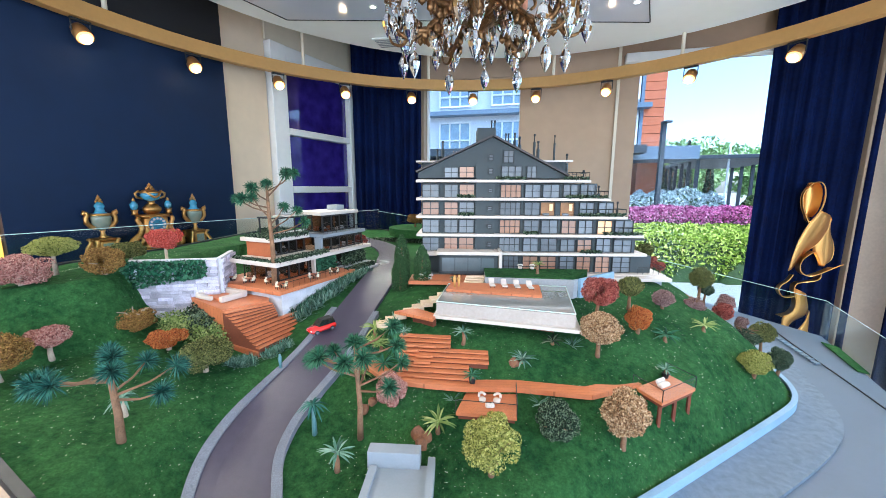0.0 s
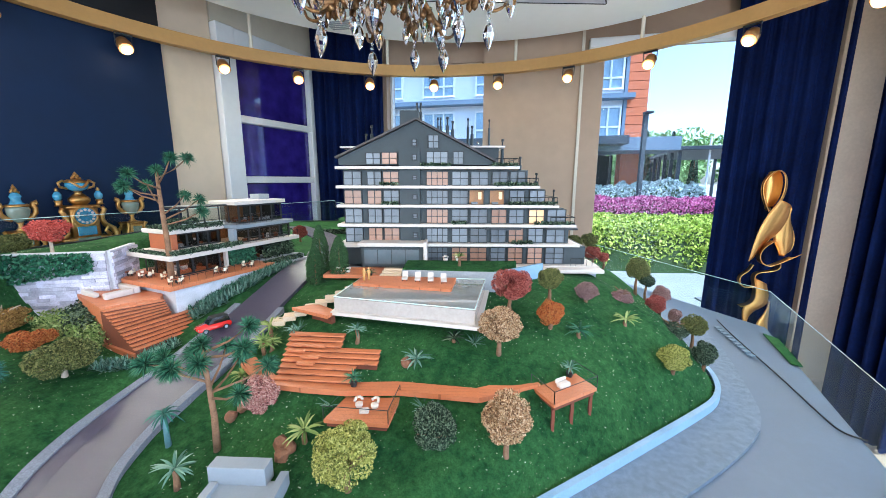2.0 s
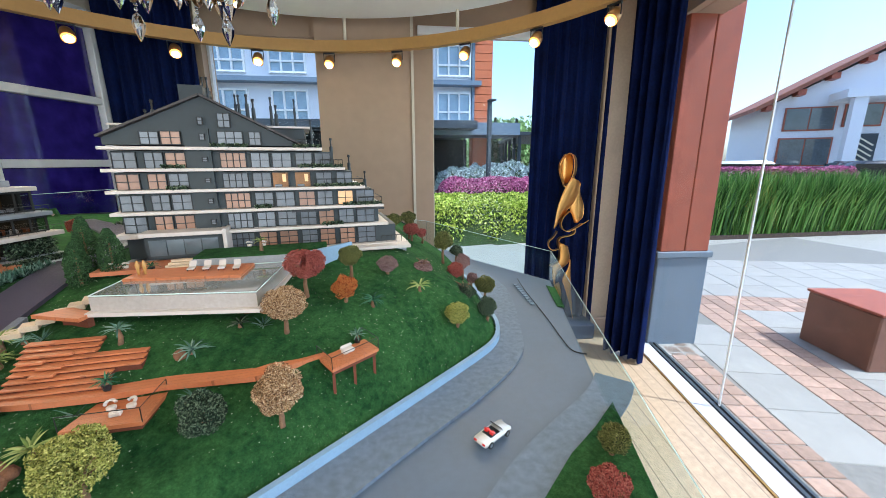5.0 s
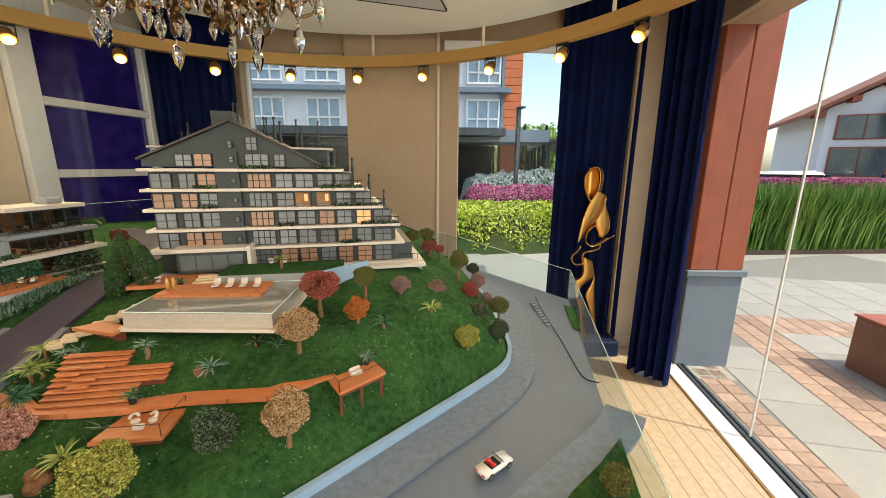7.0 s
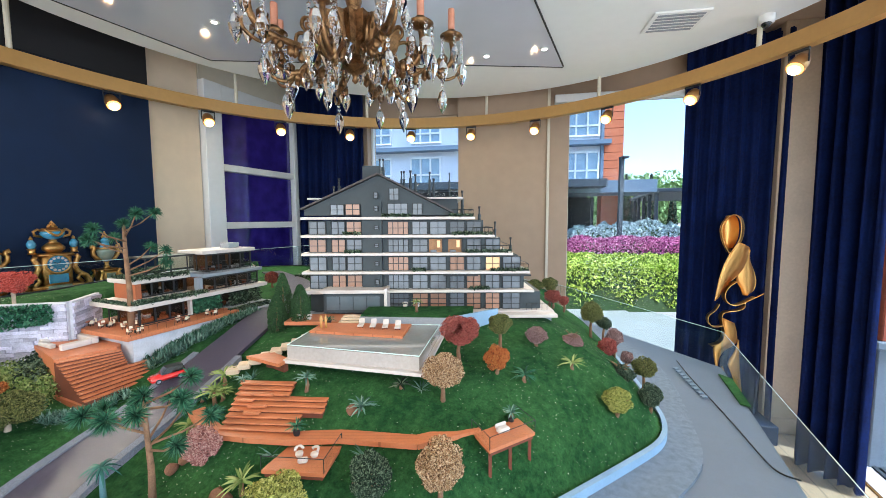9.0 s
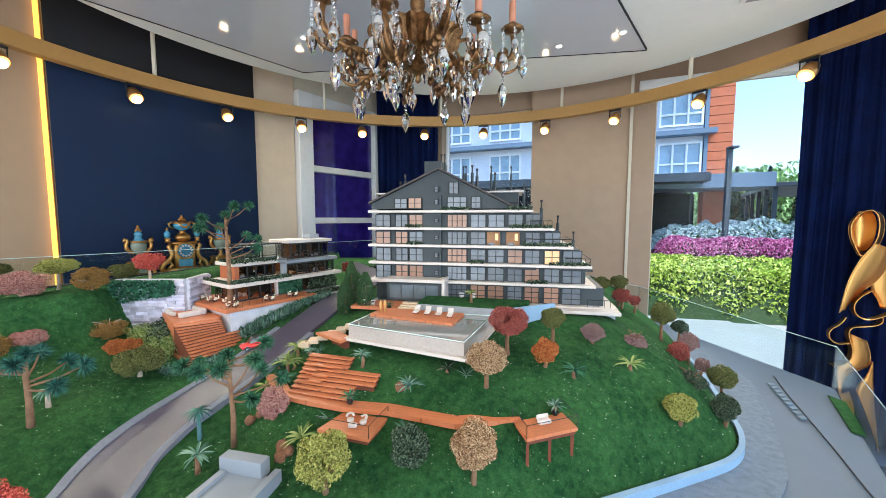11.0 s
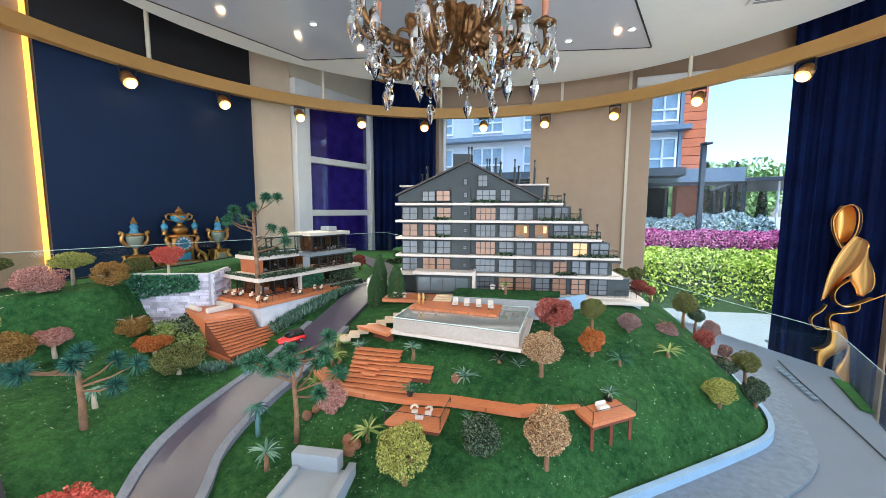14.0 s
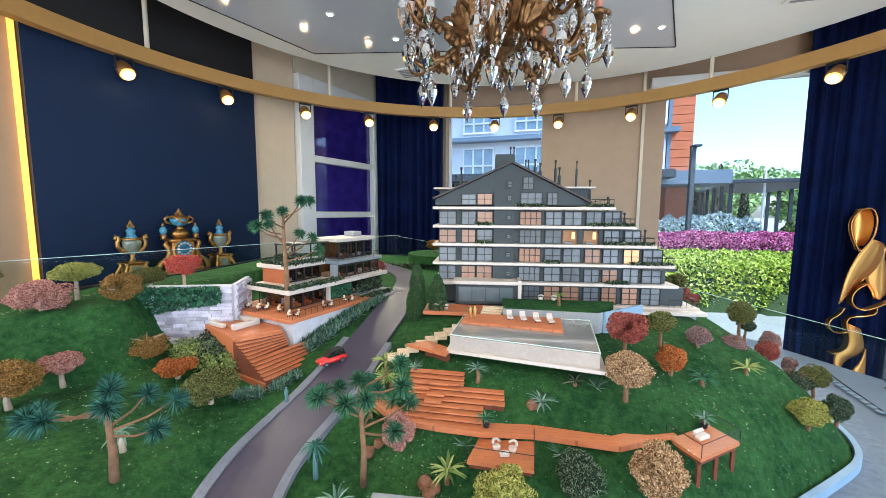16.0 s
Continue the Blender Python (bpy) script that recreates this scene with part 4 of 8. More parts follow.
# lower leaves are much darker than those on top
hedge("hedge", [(3.6, 9.65), (8.6, 8.7), (8.9, 10.0), (3.7, 10.7)], -0.03, 1.04, 0.034, 15000, LEAF["magenta"], "magenta leaved hedge, bright on top and dark at the sides", soil, 12, round_=0.45, lump=0.09, skirt=LEAF["plum"])
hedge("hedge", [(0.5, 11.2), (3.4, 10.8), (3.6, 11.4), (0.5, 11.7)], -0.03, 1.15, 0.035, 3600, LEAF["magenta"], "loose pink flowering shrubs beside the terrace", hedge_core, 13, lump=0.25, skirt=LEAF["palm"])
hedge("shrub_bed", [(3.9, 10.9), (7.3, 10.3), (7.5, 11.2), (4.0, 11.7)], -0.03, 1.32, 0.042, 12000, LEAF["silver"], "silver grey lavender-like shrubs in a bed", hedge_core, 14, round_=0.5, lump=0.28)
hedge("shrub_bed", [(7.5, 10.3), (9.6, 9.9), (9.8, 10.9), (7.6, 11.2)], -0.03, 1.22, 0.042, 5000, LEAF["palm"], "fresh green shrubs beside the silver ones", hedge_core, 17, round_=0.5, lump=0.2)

# neighbouring hotel with white windows, ledges and timber cladding
hotel = thing("apartment_building", (1.0, 14, -0.03), 0, "pale stone building with white windows and orange timber cladding", "building")
OFA = math.atan2(-0.2, 1)


def obox(name, x0, x1, z0, z1, t0, t1, mat, parent, bev=0.0):
    """A box on the hotel's front: x along it, t behind it."""
    cx, t = (x0 + x1) / 2, (t0 + t1) / 2
    return part(name, one_box((cx + t * 0.196, 13 - 0.2 * cx + t * 0.98, (z0 + z1) / 2), ((x1 - x0) * 1.02, t1 - t0, z1 - z0), rz(OFA), bev), mat, parent)


obox("wall", -7, 5.42, 2.62, 11.0, 0.05, 6, M["whitewash"], hotel)
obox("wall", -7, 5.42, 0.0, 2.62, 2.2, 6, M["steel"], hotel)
for k in range(34):
    obox("cladding_board", 5.48, 6.02, 2.62 + 0.24 * k, 2.62 + 0.24 * k + 0.225, -0.02, 2.5, M["orangewood"], hotel)
obox("corner_post", 5.38, 5.47, 2.6, 11.0, -0.06, 0.1, M["greyblue"], hotel)
obox("pier", 5.5, 6.05, -0.03, 2.62, 0.3, 0.9, M["orangewood"], hotel)
for r in range(5):
    z = 2.72 + 1.36 * r
    obox("ledge", -7, 5.62, z + 1.07, z + 1.20, -0.35, 0.1, M["greyblue"], hotel)
    for x0 in (-5.6, -3.9, -2.2, -0.52, 1.15, 2.75, 4.34):
        w = thing("window", (x0 + 0.5, 13, z), 0)
        w.parent = hotel
        w.matrix_parent_inverse = hotel.matrix_world.inverted()
        bm = bmesh.new()
        for xx in (0.0, 0.33, 0.66, 0.99):
            cx = x0 + xx
            box(bm, (cx - 0.004, 13 - 0.2 * cx + 0.0, z + 0.43), (0.05, 0.1, 0.90), rz(OFA))
        for zz in (0.0, 0.30, 0.86):
            cx = x0 + 0.495
            box(bm, (cx, 13 - 0.2 * cx, z + zz + 0.02), (1.05, 0.11, 0.05), rz(OFA))
        part("frame", bm, M["white"], w)
        obox("pane", x0 + 0.02, x0 + 0.97, z + 0.03, z + 0.87, 0.02, 0.045, M["hotelpane"], w)
# terrace canopy, glazed cafe and pergola
obox("canopy", 1.5, 6.6, 2.28, 2.62, -1.2, 0.6, M["greyblue"], hotel)
obox("canopy", -3, 5.2, 2.40, 2.60, -1.9, -1.2, M["steel"], hotel)
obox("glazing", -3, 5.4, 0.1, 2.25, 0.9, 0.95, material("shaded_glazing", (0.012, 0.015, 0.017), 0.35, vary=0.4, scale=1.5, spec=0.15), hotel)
for x in (-2, -0.5, 1, 2.5, 4.0, 5.3):
    obox("mullion", x, x + 0.06, 0.0, 2.3, 0.85, 0.95, M["steel"], hotel)
perg = thing("pergola", (8.2, 12, -0.03), 0, "dark steel pergola walkway with slender posts", "pergola")
part("roof", one_box((8.6, 13.2, 2.34), (2.4, 6.0, 0.10), rz(-0.35), 0.01), M["steel"], perg)
for k in range(6):
    for s in (-1, 1):
        c = Vector((8.6, 13.2, 1.13)) + rz(-0.35) @ Vector((1.1 * s, -2.8 + 1.1 * k, 0))
        part("post", one_box(c, (0.09, 0.09, 2.32), rz(-0.35)), M["steel"], perg)
for x, y, nm in ((5.11, 9.95, "street_lamp"), (7.25, 10.7, "flag_pole")):
    s = thing(nm, (x, y, -0.03), 0, "dark square lamp post in the garden" if nm == "street_lamp" else "slim white pole in the garden", "street lamp" if nm == "street_lamp" else "pole")
    bm = bmesh.new()
    r = 0.05 if nm == "street_lamp" else 0.02
    box(bm, (x, y, 1.53 if nm == "street_lamp" else 1.3), (r * 2, r * 2, 3.12 if nm == "street_lamp" else 2.66), None, 0.004)
    part("post", bm, M["steel"] if nm == "street_lamp" else M["white"], s)
    if nm == "street_lamp":
        part("lamp_head", one_box((x + 0.03, y - 0.05, 3.10), (0.16, 0.26, 0.05), None, 0.01), M["steel"], s)


# far trees
def far_tree(x, y, h, r, seed, mat="farleaf", slim=False):
    t = thing("tree", (x, y, -0.03), 0, "slim dark cypress in the distance" if slim else "leafy green tree behind the street", "tree")
    rnd = random.Random(seed)
    bm = bmesh.new()
    rod(bm, (x, y, -0.03), (x, y, h * 0.6), 0.03 * h, 0.012 * h, 8)
    for k in range(6):
        a = rnd.uniform(0, 6.28)
        z = h * rnd.uniform(0.3, 0.6)
        rod(bm, (x, y, z), (x + math.cos(a) * r * 0.6, y + math.sin(a) * r * 0.6, z + h * 0.25), 0.010 * h, 0.004 * h, 6)
    part("trunk", bm, M["bark"], t)
    blobs = [(rnd.gauss(0, 0.35), rnd.gauss(0, 0.35), rnd.uniform(0.0, 1.0), rnd.uniform(0.35, 0.6)) for _ in range(16)]

    def spot(g):
        bx, by, bz, br = blobs[g.randrange(len(blobs))]
        d = Vector((g.gauss(0, 1), g.gauss(0, 1), g.gauss(0, 1))).normalized() * g.uniform(0.6, 1.0)
        if slim:
            q = g.random()
            a = g.uniform(0, 6.28)
            w = r * (1 - q) ** 0.7 * g.uniform(0.6, 1)
            return (x + math.cos(a) * w, y + math.sin(a) * w, h * (0.08 + 0.92 * q)), None
        return (x + (bx + d.x * br) * r, y + (by + d.y * br) * r, h * 0.42 + (bz * 0.55) * h + d.z * br * r * 0.7), None

    clump_mesh("crown", rnd, 2600, spot, 0.035 * h if not slim else 0.05 * r + 0.03, LEAF[mat], t)


for i, (x, y, h, r) in enumerate([(8.2, 16, 3.4, 0.35), (8.9, 16.5, 3.0, 0.3), (9.8, 17, 3.5, 0.4), (10.8, 17, 2.9, 0.3)]):
    far_tree(x, y, h, r, 40 + i, "dark", True)
for i, (x, y, h, r) in enumerate([(9.6, 20, 3.6, 1.8), (12.4, 21, 4.0, 2.0), (15.2, 20, 3.4, 1.6), (24.6, 13.2, 4.5, 2.0)]):
    far_tree(x, y, h, r, 60 + i)

# tall grass bed, plum hedge, parked cars and white house on the right
bed = thing("grass_bed", (9.2, 5.3, -0.03), 0, "bed of tall bright green ornamental grass", "grass", kind="stuff")
part("soil", one_prism([(7.2, 5.62), (12.4, 4.72), (12.9, 6.4), (7.5, 7.4)], -0.03, 0.06), soil, bed)
rnd = random.Random(77)
vs, fs = [], []
for _ in range(10500):
    a, b_ = rnd.random(), rnd.random()
    x, y = 7.25 + 5.0 * a + 0.35 * b_, 5.62 - 0.865 * a + 1.6 * b_ ** 1.5
    h = rnd.uniform(0.75, 1.35)
    ang = rnd.uniform(0, 6.28)
    bend = Vector((math.cos(ang), math.sin(ang), 0)) * rnd.uniform(0.05, 0.42)
    w = Vector((-math.sin(ang), math.cos(ang), 0)) * 0.012
    base = Vector((x, y, 0.02))
    i = len(vs)
    vs += [base - w, base + w, base + bend * 0.3 + Vector((0, 0, h * 0.6)) + w, base + bend * 0.3 + Vector((0, 0, h * 0.6)) - w, base + bend + Vector((0, 0, h))]
    fs += [(i, i + 1, i + 2, i + 3), (i + 3, i + 2, i + 4)]
raw("blades", vs, fs, LEAF["blade"], bed)
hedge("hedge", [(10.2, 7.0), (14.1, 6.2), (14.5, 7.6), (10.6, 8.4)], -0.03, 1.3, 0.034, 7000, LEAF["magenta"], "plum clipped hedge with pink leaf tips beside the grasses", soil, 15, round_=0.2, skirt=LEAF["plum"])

HU = Vector((24 - 14, 5 - 14)).normalized()
HN = Vector((-HU.y, HU.x))
HAng = math.atan2(HU.y, HU.x)


def hp(u, t):
    p = Vector((17.45, 10.7)) + HU * u + HN * t
    return p.x, p.y


def hbox(name, u0, u1, z0, z1, t0, t1, mat, parent, bev=0.0):
    return part(name, one_box((*hp((u0 + u1) / 2, (t0 + t1) / 2), (z0 + z1) / 2), (u1 - u0, t1 - t0, z1 - z0), rz(HAng), bev), mat, parent)


villa = thing("house", (20, 9, -0.03), 0, "white rendered two-storey house with a clay tile gable roof", "house")
bm = bmesh.new()
for u, z in ((0.0, 0), (7.4, 0), (7.4, 3.7), (3.7, 5.75), (0.0, 3.7)):
    bm.verts.new((*hp(u, 0), z - 0.03))
bm.verts.ensure_lookup_table()
f = bm.faces.new(bm.verts[:])
r = bmesh.ops.extrude_face_region(bm, geom=[f])
bmesh.ops.translate(bm, vec=(HN.x * 6, HN.y * 6, 0), verts=[g for g in r["geom"] if isinstance(g, bmesh.types.BMVert)])
bmesh.ops.recalc_face_normals(bm, faces=bm.faces)
part("wall", bm, M["whitewash"], villa)
for sgn in (-1, 1):
    bm = bmesh.new()
    lo = [(-0.75 if sgn < 0 else 8.15), 3.32]
    pts = [(lo[0], lo[1]), (3.7, 5.86), (3.7, 6.02), (lo[0], lo[1] + 0.16)]
    a = [bm.verts.new((*hp(u, -0.6), z)) for u, z in pts]
    b_ = [bm.verts.new((*hp(u, 6.3), z)) for u, z in pts]
    for k in range(4):
        bm.faces.new((a[k], a[(k + 1) % 4], b_[(k + 1) % 4], b_[k]))
    bm.faces.new(a)
    bm.faces.new(b_[::-1])
    bmesh.ops.recalc_face_normals(bm, faces=bm.faces)
    part("roof", bm, M["rooftile"], villa)
    for k in range(5):
        u = 3.7 + sgn * (0.6 + 0.85 * k)
        z = 5.86 - (0.6 + 0.85 * k) * 0.571 - 0.12
        hbox("rafter_end", u - 0.12, u + 0.12, z - 0.10, z + 0.10, -0.5, 0.1, M["redwood"], villa)
for u0, u1, z0, z1 in ((0.35, 1.75, 2.65, 3.40), (2.05, 3.0, 2.75, 3.45), (4.4, 5.4, 2.7, 3.4), (0.3, 1.8, 1.35, 2.30), (4.2, 6.6, 1.35, 2.4)):
    w = thing("window", (*hp(u0, -0.02), z0), 0)
    w.parent = villa
    w.matrix_parent_inverse = villa.matrix_world.inverted()
    hbox("frame", u0 - 0.05, u1 + 0.05, z0 - 0.05, z1 + 0.05, -0.06, -0.01, M["redwood"], w)
    hbox("pane", u0, (u0 + u1) / 2 - 0.02, z0, z1, -0.075, -0.062, M["villapane"], w)
    hbox("pane", (u0 + u1) / 2 + 0.02, u1, z0, z1, -0.075, -0.062, M["villapane"], w)
d_ = hbox("door", 2.2, 3.05, 1.1, 2.45, -0.08, -0.01, M["steel"], villa)
for k in range(6):
    c = hp(2.62, -0.09)
    part("door_slat", one_box((c[0], c[1], 1.32 + 0.19 * k), (0.84, 0.03, 0.05), rz(HAng) @ Matrix.Rotation(0.6, 3, "Y")), M["cream"], d_)
hbox("porch_roof", 1.5, 5.4, 3.58, 3.85, -1.3, 0, M["whitewash"], villa)
hbox("porch_column", 1.75, 2.1, 0, 3.58, -1.2, -0.9, M["whitewash"], villa)
hbox("porch_column", 4.0, 4.3, 0, 3.58, -1.2, -0.9, M["whitewash"], villa)


def parked_car(x, y, ang, mat, label):
    c = thing("car", (x, y, -0.03), 0, label, "car")
    m = Matrix.Translation((x, y, -0.03)) @ Matrix.Rotation(ang, 4, "Z")
    bm = bmesh.new()
    sec = [(-2.1, 0.35), (-2.1, 0.85), (-1.9, 1.0), (-1.2, 1.08), (-0.75, 1.52), (0.75, 1.55), (1.5, 1.05), (2.05, 0.92), (2.15, 0.35)]
    A, B = [bm.verts.new(m @ Vector((u, -0.85, z))) for u, z in sec], [bm.verts.new(m @ Vector((u, 0.85, z))) for u, z in sec]
    n = len(sec)
    for k in range(n):
        bm.faces.new((A[k], A[(k + 1) % n], B[(k + 1) % n], B[k]))
    bm.faces.new(A)
    bm.faces.new(B[::-1])
    bmesh.ops.recalc_face_normals(bm, faces=bm.faces)
    bmesh.ops.bevel(bm, geom=bm.edges[:], offset=0.06, segments=2, affect="EDGES")
    part("body", bm, mat, c, smooth=True)
    for s in (-1, 1):
        bm = bmesh.new()
        box(bm, m @ Vector((0.05, 0.853 * s, 1.28)), (1.9, 0.02, 0.34), m.to_3x3())
        part("side_window", bm, M["darkglass"], c)
        for u in (-1.35, 1.35):
            bm = bmesh.new()
            rod(bm, m @ Vector((u, 0.70 * s, 0.32)), m @ Vector((u, 0.88 * s, 0.32)), 0.32, seg=20)
            w = part("wheel", bm, M["rubber"], c)


parked_car(12.6, 8.7, HAng, M["carwhite"], "white parked car half hidden by the grasses")
parked_car(15.6, 6.6, HAng, material("dark_car", (0.03, 0.035, 0.045), 0.25, vary=0.05, coat=1.0), "dark parked car beside the white house")

# ---- the model: table, terrain, roads ----
TABLE = [(-1.50, 1.12), (-0.30, 0.575), (0.30, 0.50), (1.03, 0.47), (1.645, 1.735), (1.27, 2.65), (-0.42, 2.90)]
ROAD_Z = 0.93


def lerp_run(v, run):
    """A value between the knots of a run of (position, value), smoothly."""
    if v <= run[0][0]:
        return run[0][1]
    for (a, p), (b_, q) in zip(run, run[1:]):
        if v <= b_:
            return p + (q - p) * (v - a) / (b_ - a)
    return run[-1][1]


def smooth(v, a, b_):
    k = min(1.0, max(0.0, (v - a) / (b_ - a)))
    return k * k * (3 - 2 * k)


def chaikin(pts, rounds=3):
    for _ in range(rounds):
        out = [pts[0]]
        for a, b_ in zip(pts, pts[1:]):
            out += [tuple(a[i] * 0.75 + b_[i] * 0.25 for i in range(len(a))), tuple(a[i] * 0.25 + b_[i] * 0.75 for i in range(len(a)))]
        pts = out + [pts[-1]]
    return pts


KERB = chaikin([(-0.05, 0.505), (0.525, 0.848), (0.98, 1.122), (1.085, 1.195), (1.140, 1.29), (1.165, 1.40), (1.185, 1.52), (1.22, 1.70), (1.25, 1.95), (1.20, 2.55)])
KX, KY = np.array([p[0] for p in KERB]), np.array([p[1] for p in KERB])


def kerb_distance(x, y):
    """Signed distance from the kerb line, positive on the lawn."""
    best, sign = 9.0, 1.0
    ax, ay, bx, by = KX[:-1], KY[:-1], KX[1:], KY[1:]
    dx, dy = bx - ax, by - ay
    t = np.clip(((x - ax) * dx + (y - ay) * dy) / (dx * dx + dy * dy), 0, 1)
    px, py = ax + t * dx, ay + t * dy
    d = np.hypot(x - px, y - py)
    k = int(d.argmin())
    side = dx[k] * (y - ay[k]) - dy[k] * (x - ax[k])
    return float(d[k]) * (1 if side > 0 else -1)


BANK = chaikin([(-0.72, 1.60), (-0.74, 1.38), (-0.775, 1.235), (-0.715, 1.13), (-0.775, 1.0), (-0.865, 0.955), (-1.0, 0.93), (-1.25, 0.92), (-1.6, 0.96)], 2)
BX, BYY = np.array([p[0] for p in BANK]), np.array([p[1] for p in BANK])


def bank_distance(x, y):
    """Signed distance from the foot of the steep bank, positive on the upper lawn."""
    ax, ay, bx, by = BX[:-1], BYY[:-1], BX[1:], BYY[1:]
    dx, dy = bx - ax, by - ay
    t = np.clip(((x - ax) * dx + (y - ay) * dy) / (dx * dx + dy * dy), 0, 1)
    d = np.hypot(x - ax - t * dx, y - ay - t * dy)
    k = int(d.argmin())
    return float(d[k]) * (1 if dx[k] * (y - ay[k]) - dy[k] * (x - ax[k]) < 0 else -1)


SLOPE = [(0.4, 0.955), (0.75, 1.002), (0.86, 1.020), (0.90, 1.036), (0.94, 1.066), (1.00, 1.094), (1.04, 1.113), (1.10, 1.141), (1.20, 1.166), (1.35, 1.188), (1.5, 1.214), (1.62, 1.222), (2.05, 1.247), (2.7, 1.27)]
DRIVE_SLOPE = [(0.4, 0.955), (0.75, 1.000), (0.88, 1.024), (1.06, 1.080), (1.175, 1.112), (1.35, 1.162), (1.5, 1.205), (1.62, 1.220), (2.05, 1.247), (2.7, 1.27)]


def Z(x, y):
    """Height of the model's ground."""
    c = sum(lerp_run(y + o, SLOPE) for o in (-0.03, 0, 0.03)) / 3
    r = sum(lerp_run(y + o, DRIVE_SLOPE) for o in (-0.03, 0, 0.03)) / 3
    g = r + (c - r) * smooth(x, -0.07, 0.06)
    s = kerb_distance(x, y)
    lim = 0.948 + 0.262 * (1 - math.exp(-max(s - 0.010, 0.0) / 0.15))
    k = 0.03
    h = max(0.0, k - abs(g - lim)) / k
    z = min(g, lim) - h * h * k * 0.25
    left = smooth(-x, 0.26, 0.42) * (1 - smooth(y, 1.10, 1.30))
    z = z + (1.092 + 0.034 * smooth(-x, 0.36, 0.70) - z) * left
    # level ground under the glazed house
    u, w = (x + 0.39) * 0.422 + (y - 1.29) * 0.906, -(x + 0.39) * 0.906 + (y - 1.29) * 0.422
    under = smooth(u, -0.14, -0.05) * (1 - smooth(u, 0.46, 0.52)) * smooth(w, -0.06, -0.03) * (1 - smooth(w, 0.28, 0.34))
    z = z + (min(z, 1.165) - z) * under
    hill = smooth(bank_distance(x, y), -0.055, 0.05)
    z += (1.288 - 0.038 * smooth(-x, 0.85, 1.15) - 0.03 * smooth(-x, 1.1, 1.5) - z) * hill
    z += 0.05 * smooth(-x, 0.30, 0.75) * smooth(y, 1.75, 2.0) * (1 - hill)
    # hollow of the concrete ramp
    w = smooth(x, -0.010, 0.012) * (1 - smooth(x, 0.138, 0.160)) * (1 - smooth(y, 0.815, 0.84))
    z += (min(z, 1.008) - z) * w
    # pad of the main building
    if -0.05 < x < 0.95 and y > 1.3:
        z = z + (1.20 - z) * smooth(y, 1.36, 1.43) * smooth(x, -0.02, 0.05) * (1 - smooth(x, 0.80, 0.92))
    return z


def in_poly(x, y, poly):
    inside = False
    n = len(poly)
    for k in range(n):
        (x1, y1), (x2, y2) = poly[k], poly[(k + 1) % n]
        if (y1 > y) != (y2 > y) and x < (x2 - x1) * (y - y1) / (y2 - y1) + x1:
            inside = not inside
    return inside


table = thing("display_table", (0.2, 1.5, 0), 0, "large dark display table carrying the model, glass guards round it", "table")
shrink = [(0.2 + (x - 0.2) * 0.93, 1.55 + (y - 1.55) * 0.93) for x, y in TABLE]
part("plinth", one_prism(shrink, 0.0, 0.82), M["navy"], table, "dark plinth")
part("tabletop", one_prism(TABLE, 0.82, ROAD_Z - 0.004), M["asphalt"], table)
# edge board that follows the ground, in black
for k in range(len(TABLE)):
    a, b_ = Vector(TABLE[k]), Vector(TABLE[(k + 1) % len(TABLE)])
    if k in (2, 3, 4):
        continue
    d = (b_ - a).normalized()
    n_ = Vector((-d.y, d.x)) * 0.022
    cnt = 40
    vs, fs, sk = [], [], []
    for i in range(cnt + 1):
        p = a + (b_ - a) * (i / cnt)
        z = Z(p.x - d.y * 0.015, p.y + d.x * 0.015) + 0.006
        vs += [(p.x, p.y, z - 0.016), (p.x, p.y, z), (p.x + n_.x * 0.6, p.y + n_.y * 0.6, z), (p.x + n_.x * 0.6, p.y + n_.y * 0.6, z - 0.016)]
        sk += [(p.x + n_.x * 0.3, p.y + n_.y * 0.3, 0.5), (p.x + n_.x * 0.3, p.y + n_.y * 0.3, z - 0.0165), (p.x + n_.x, p.y + n_.y, z - 0.0165), (p.x + n_.x, p.y + n_.y, 0.5)]
    for i in range(cnt):
        o = 4 * i
        fs += [(o + j, o + (j + 1) % 4, o + 4 + (j + 1) % 4, o + 4 + j) for j in range(4)]
    raw("edge_board", vs, fs, M["frame"], table)
    raw("skirt_panel", sk, fs, M["beige"], table, label="beige skirt panel")

# turf sheet
step = 0.0125
x0g, y0g, nx, ny = -1.55, 0.45, 236, 200
pos, faces, idx = [], [], {}
for j in range(ny):
    for i in range(nx):
        x, y = x0g + i * step, y0g + j * step
        if in_poly(x, y, TABLE) and kerb_distance(x, y) > -0.006:
            idx[i, j] = len(pos)
            pos.append((x, y, Z(x, y) + 0.0025 * noise.noise((x * 18, y * 18, 0.0)) + 0.0012 * noise.noise((x * 70, y * 70, 3.0))))
for (i, j) in list(idx):
    if (i + 1, j) in idx and (i, j + 1) in idx and (i + 1, j + 1) in idx:
        faces.append((idx[i, j], idx[i + 1, j], idx[i + 1, j + 1], idx[i, j + 1]))
lawn = raw("lawn", pos, faces, M["grass"], smooth=True)
tagged(lawn, "green flocked hillside of the architectural model", "model lawn", kind="structure")


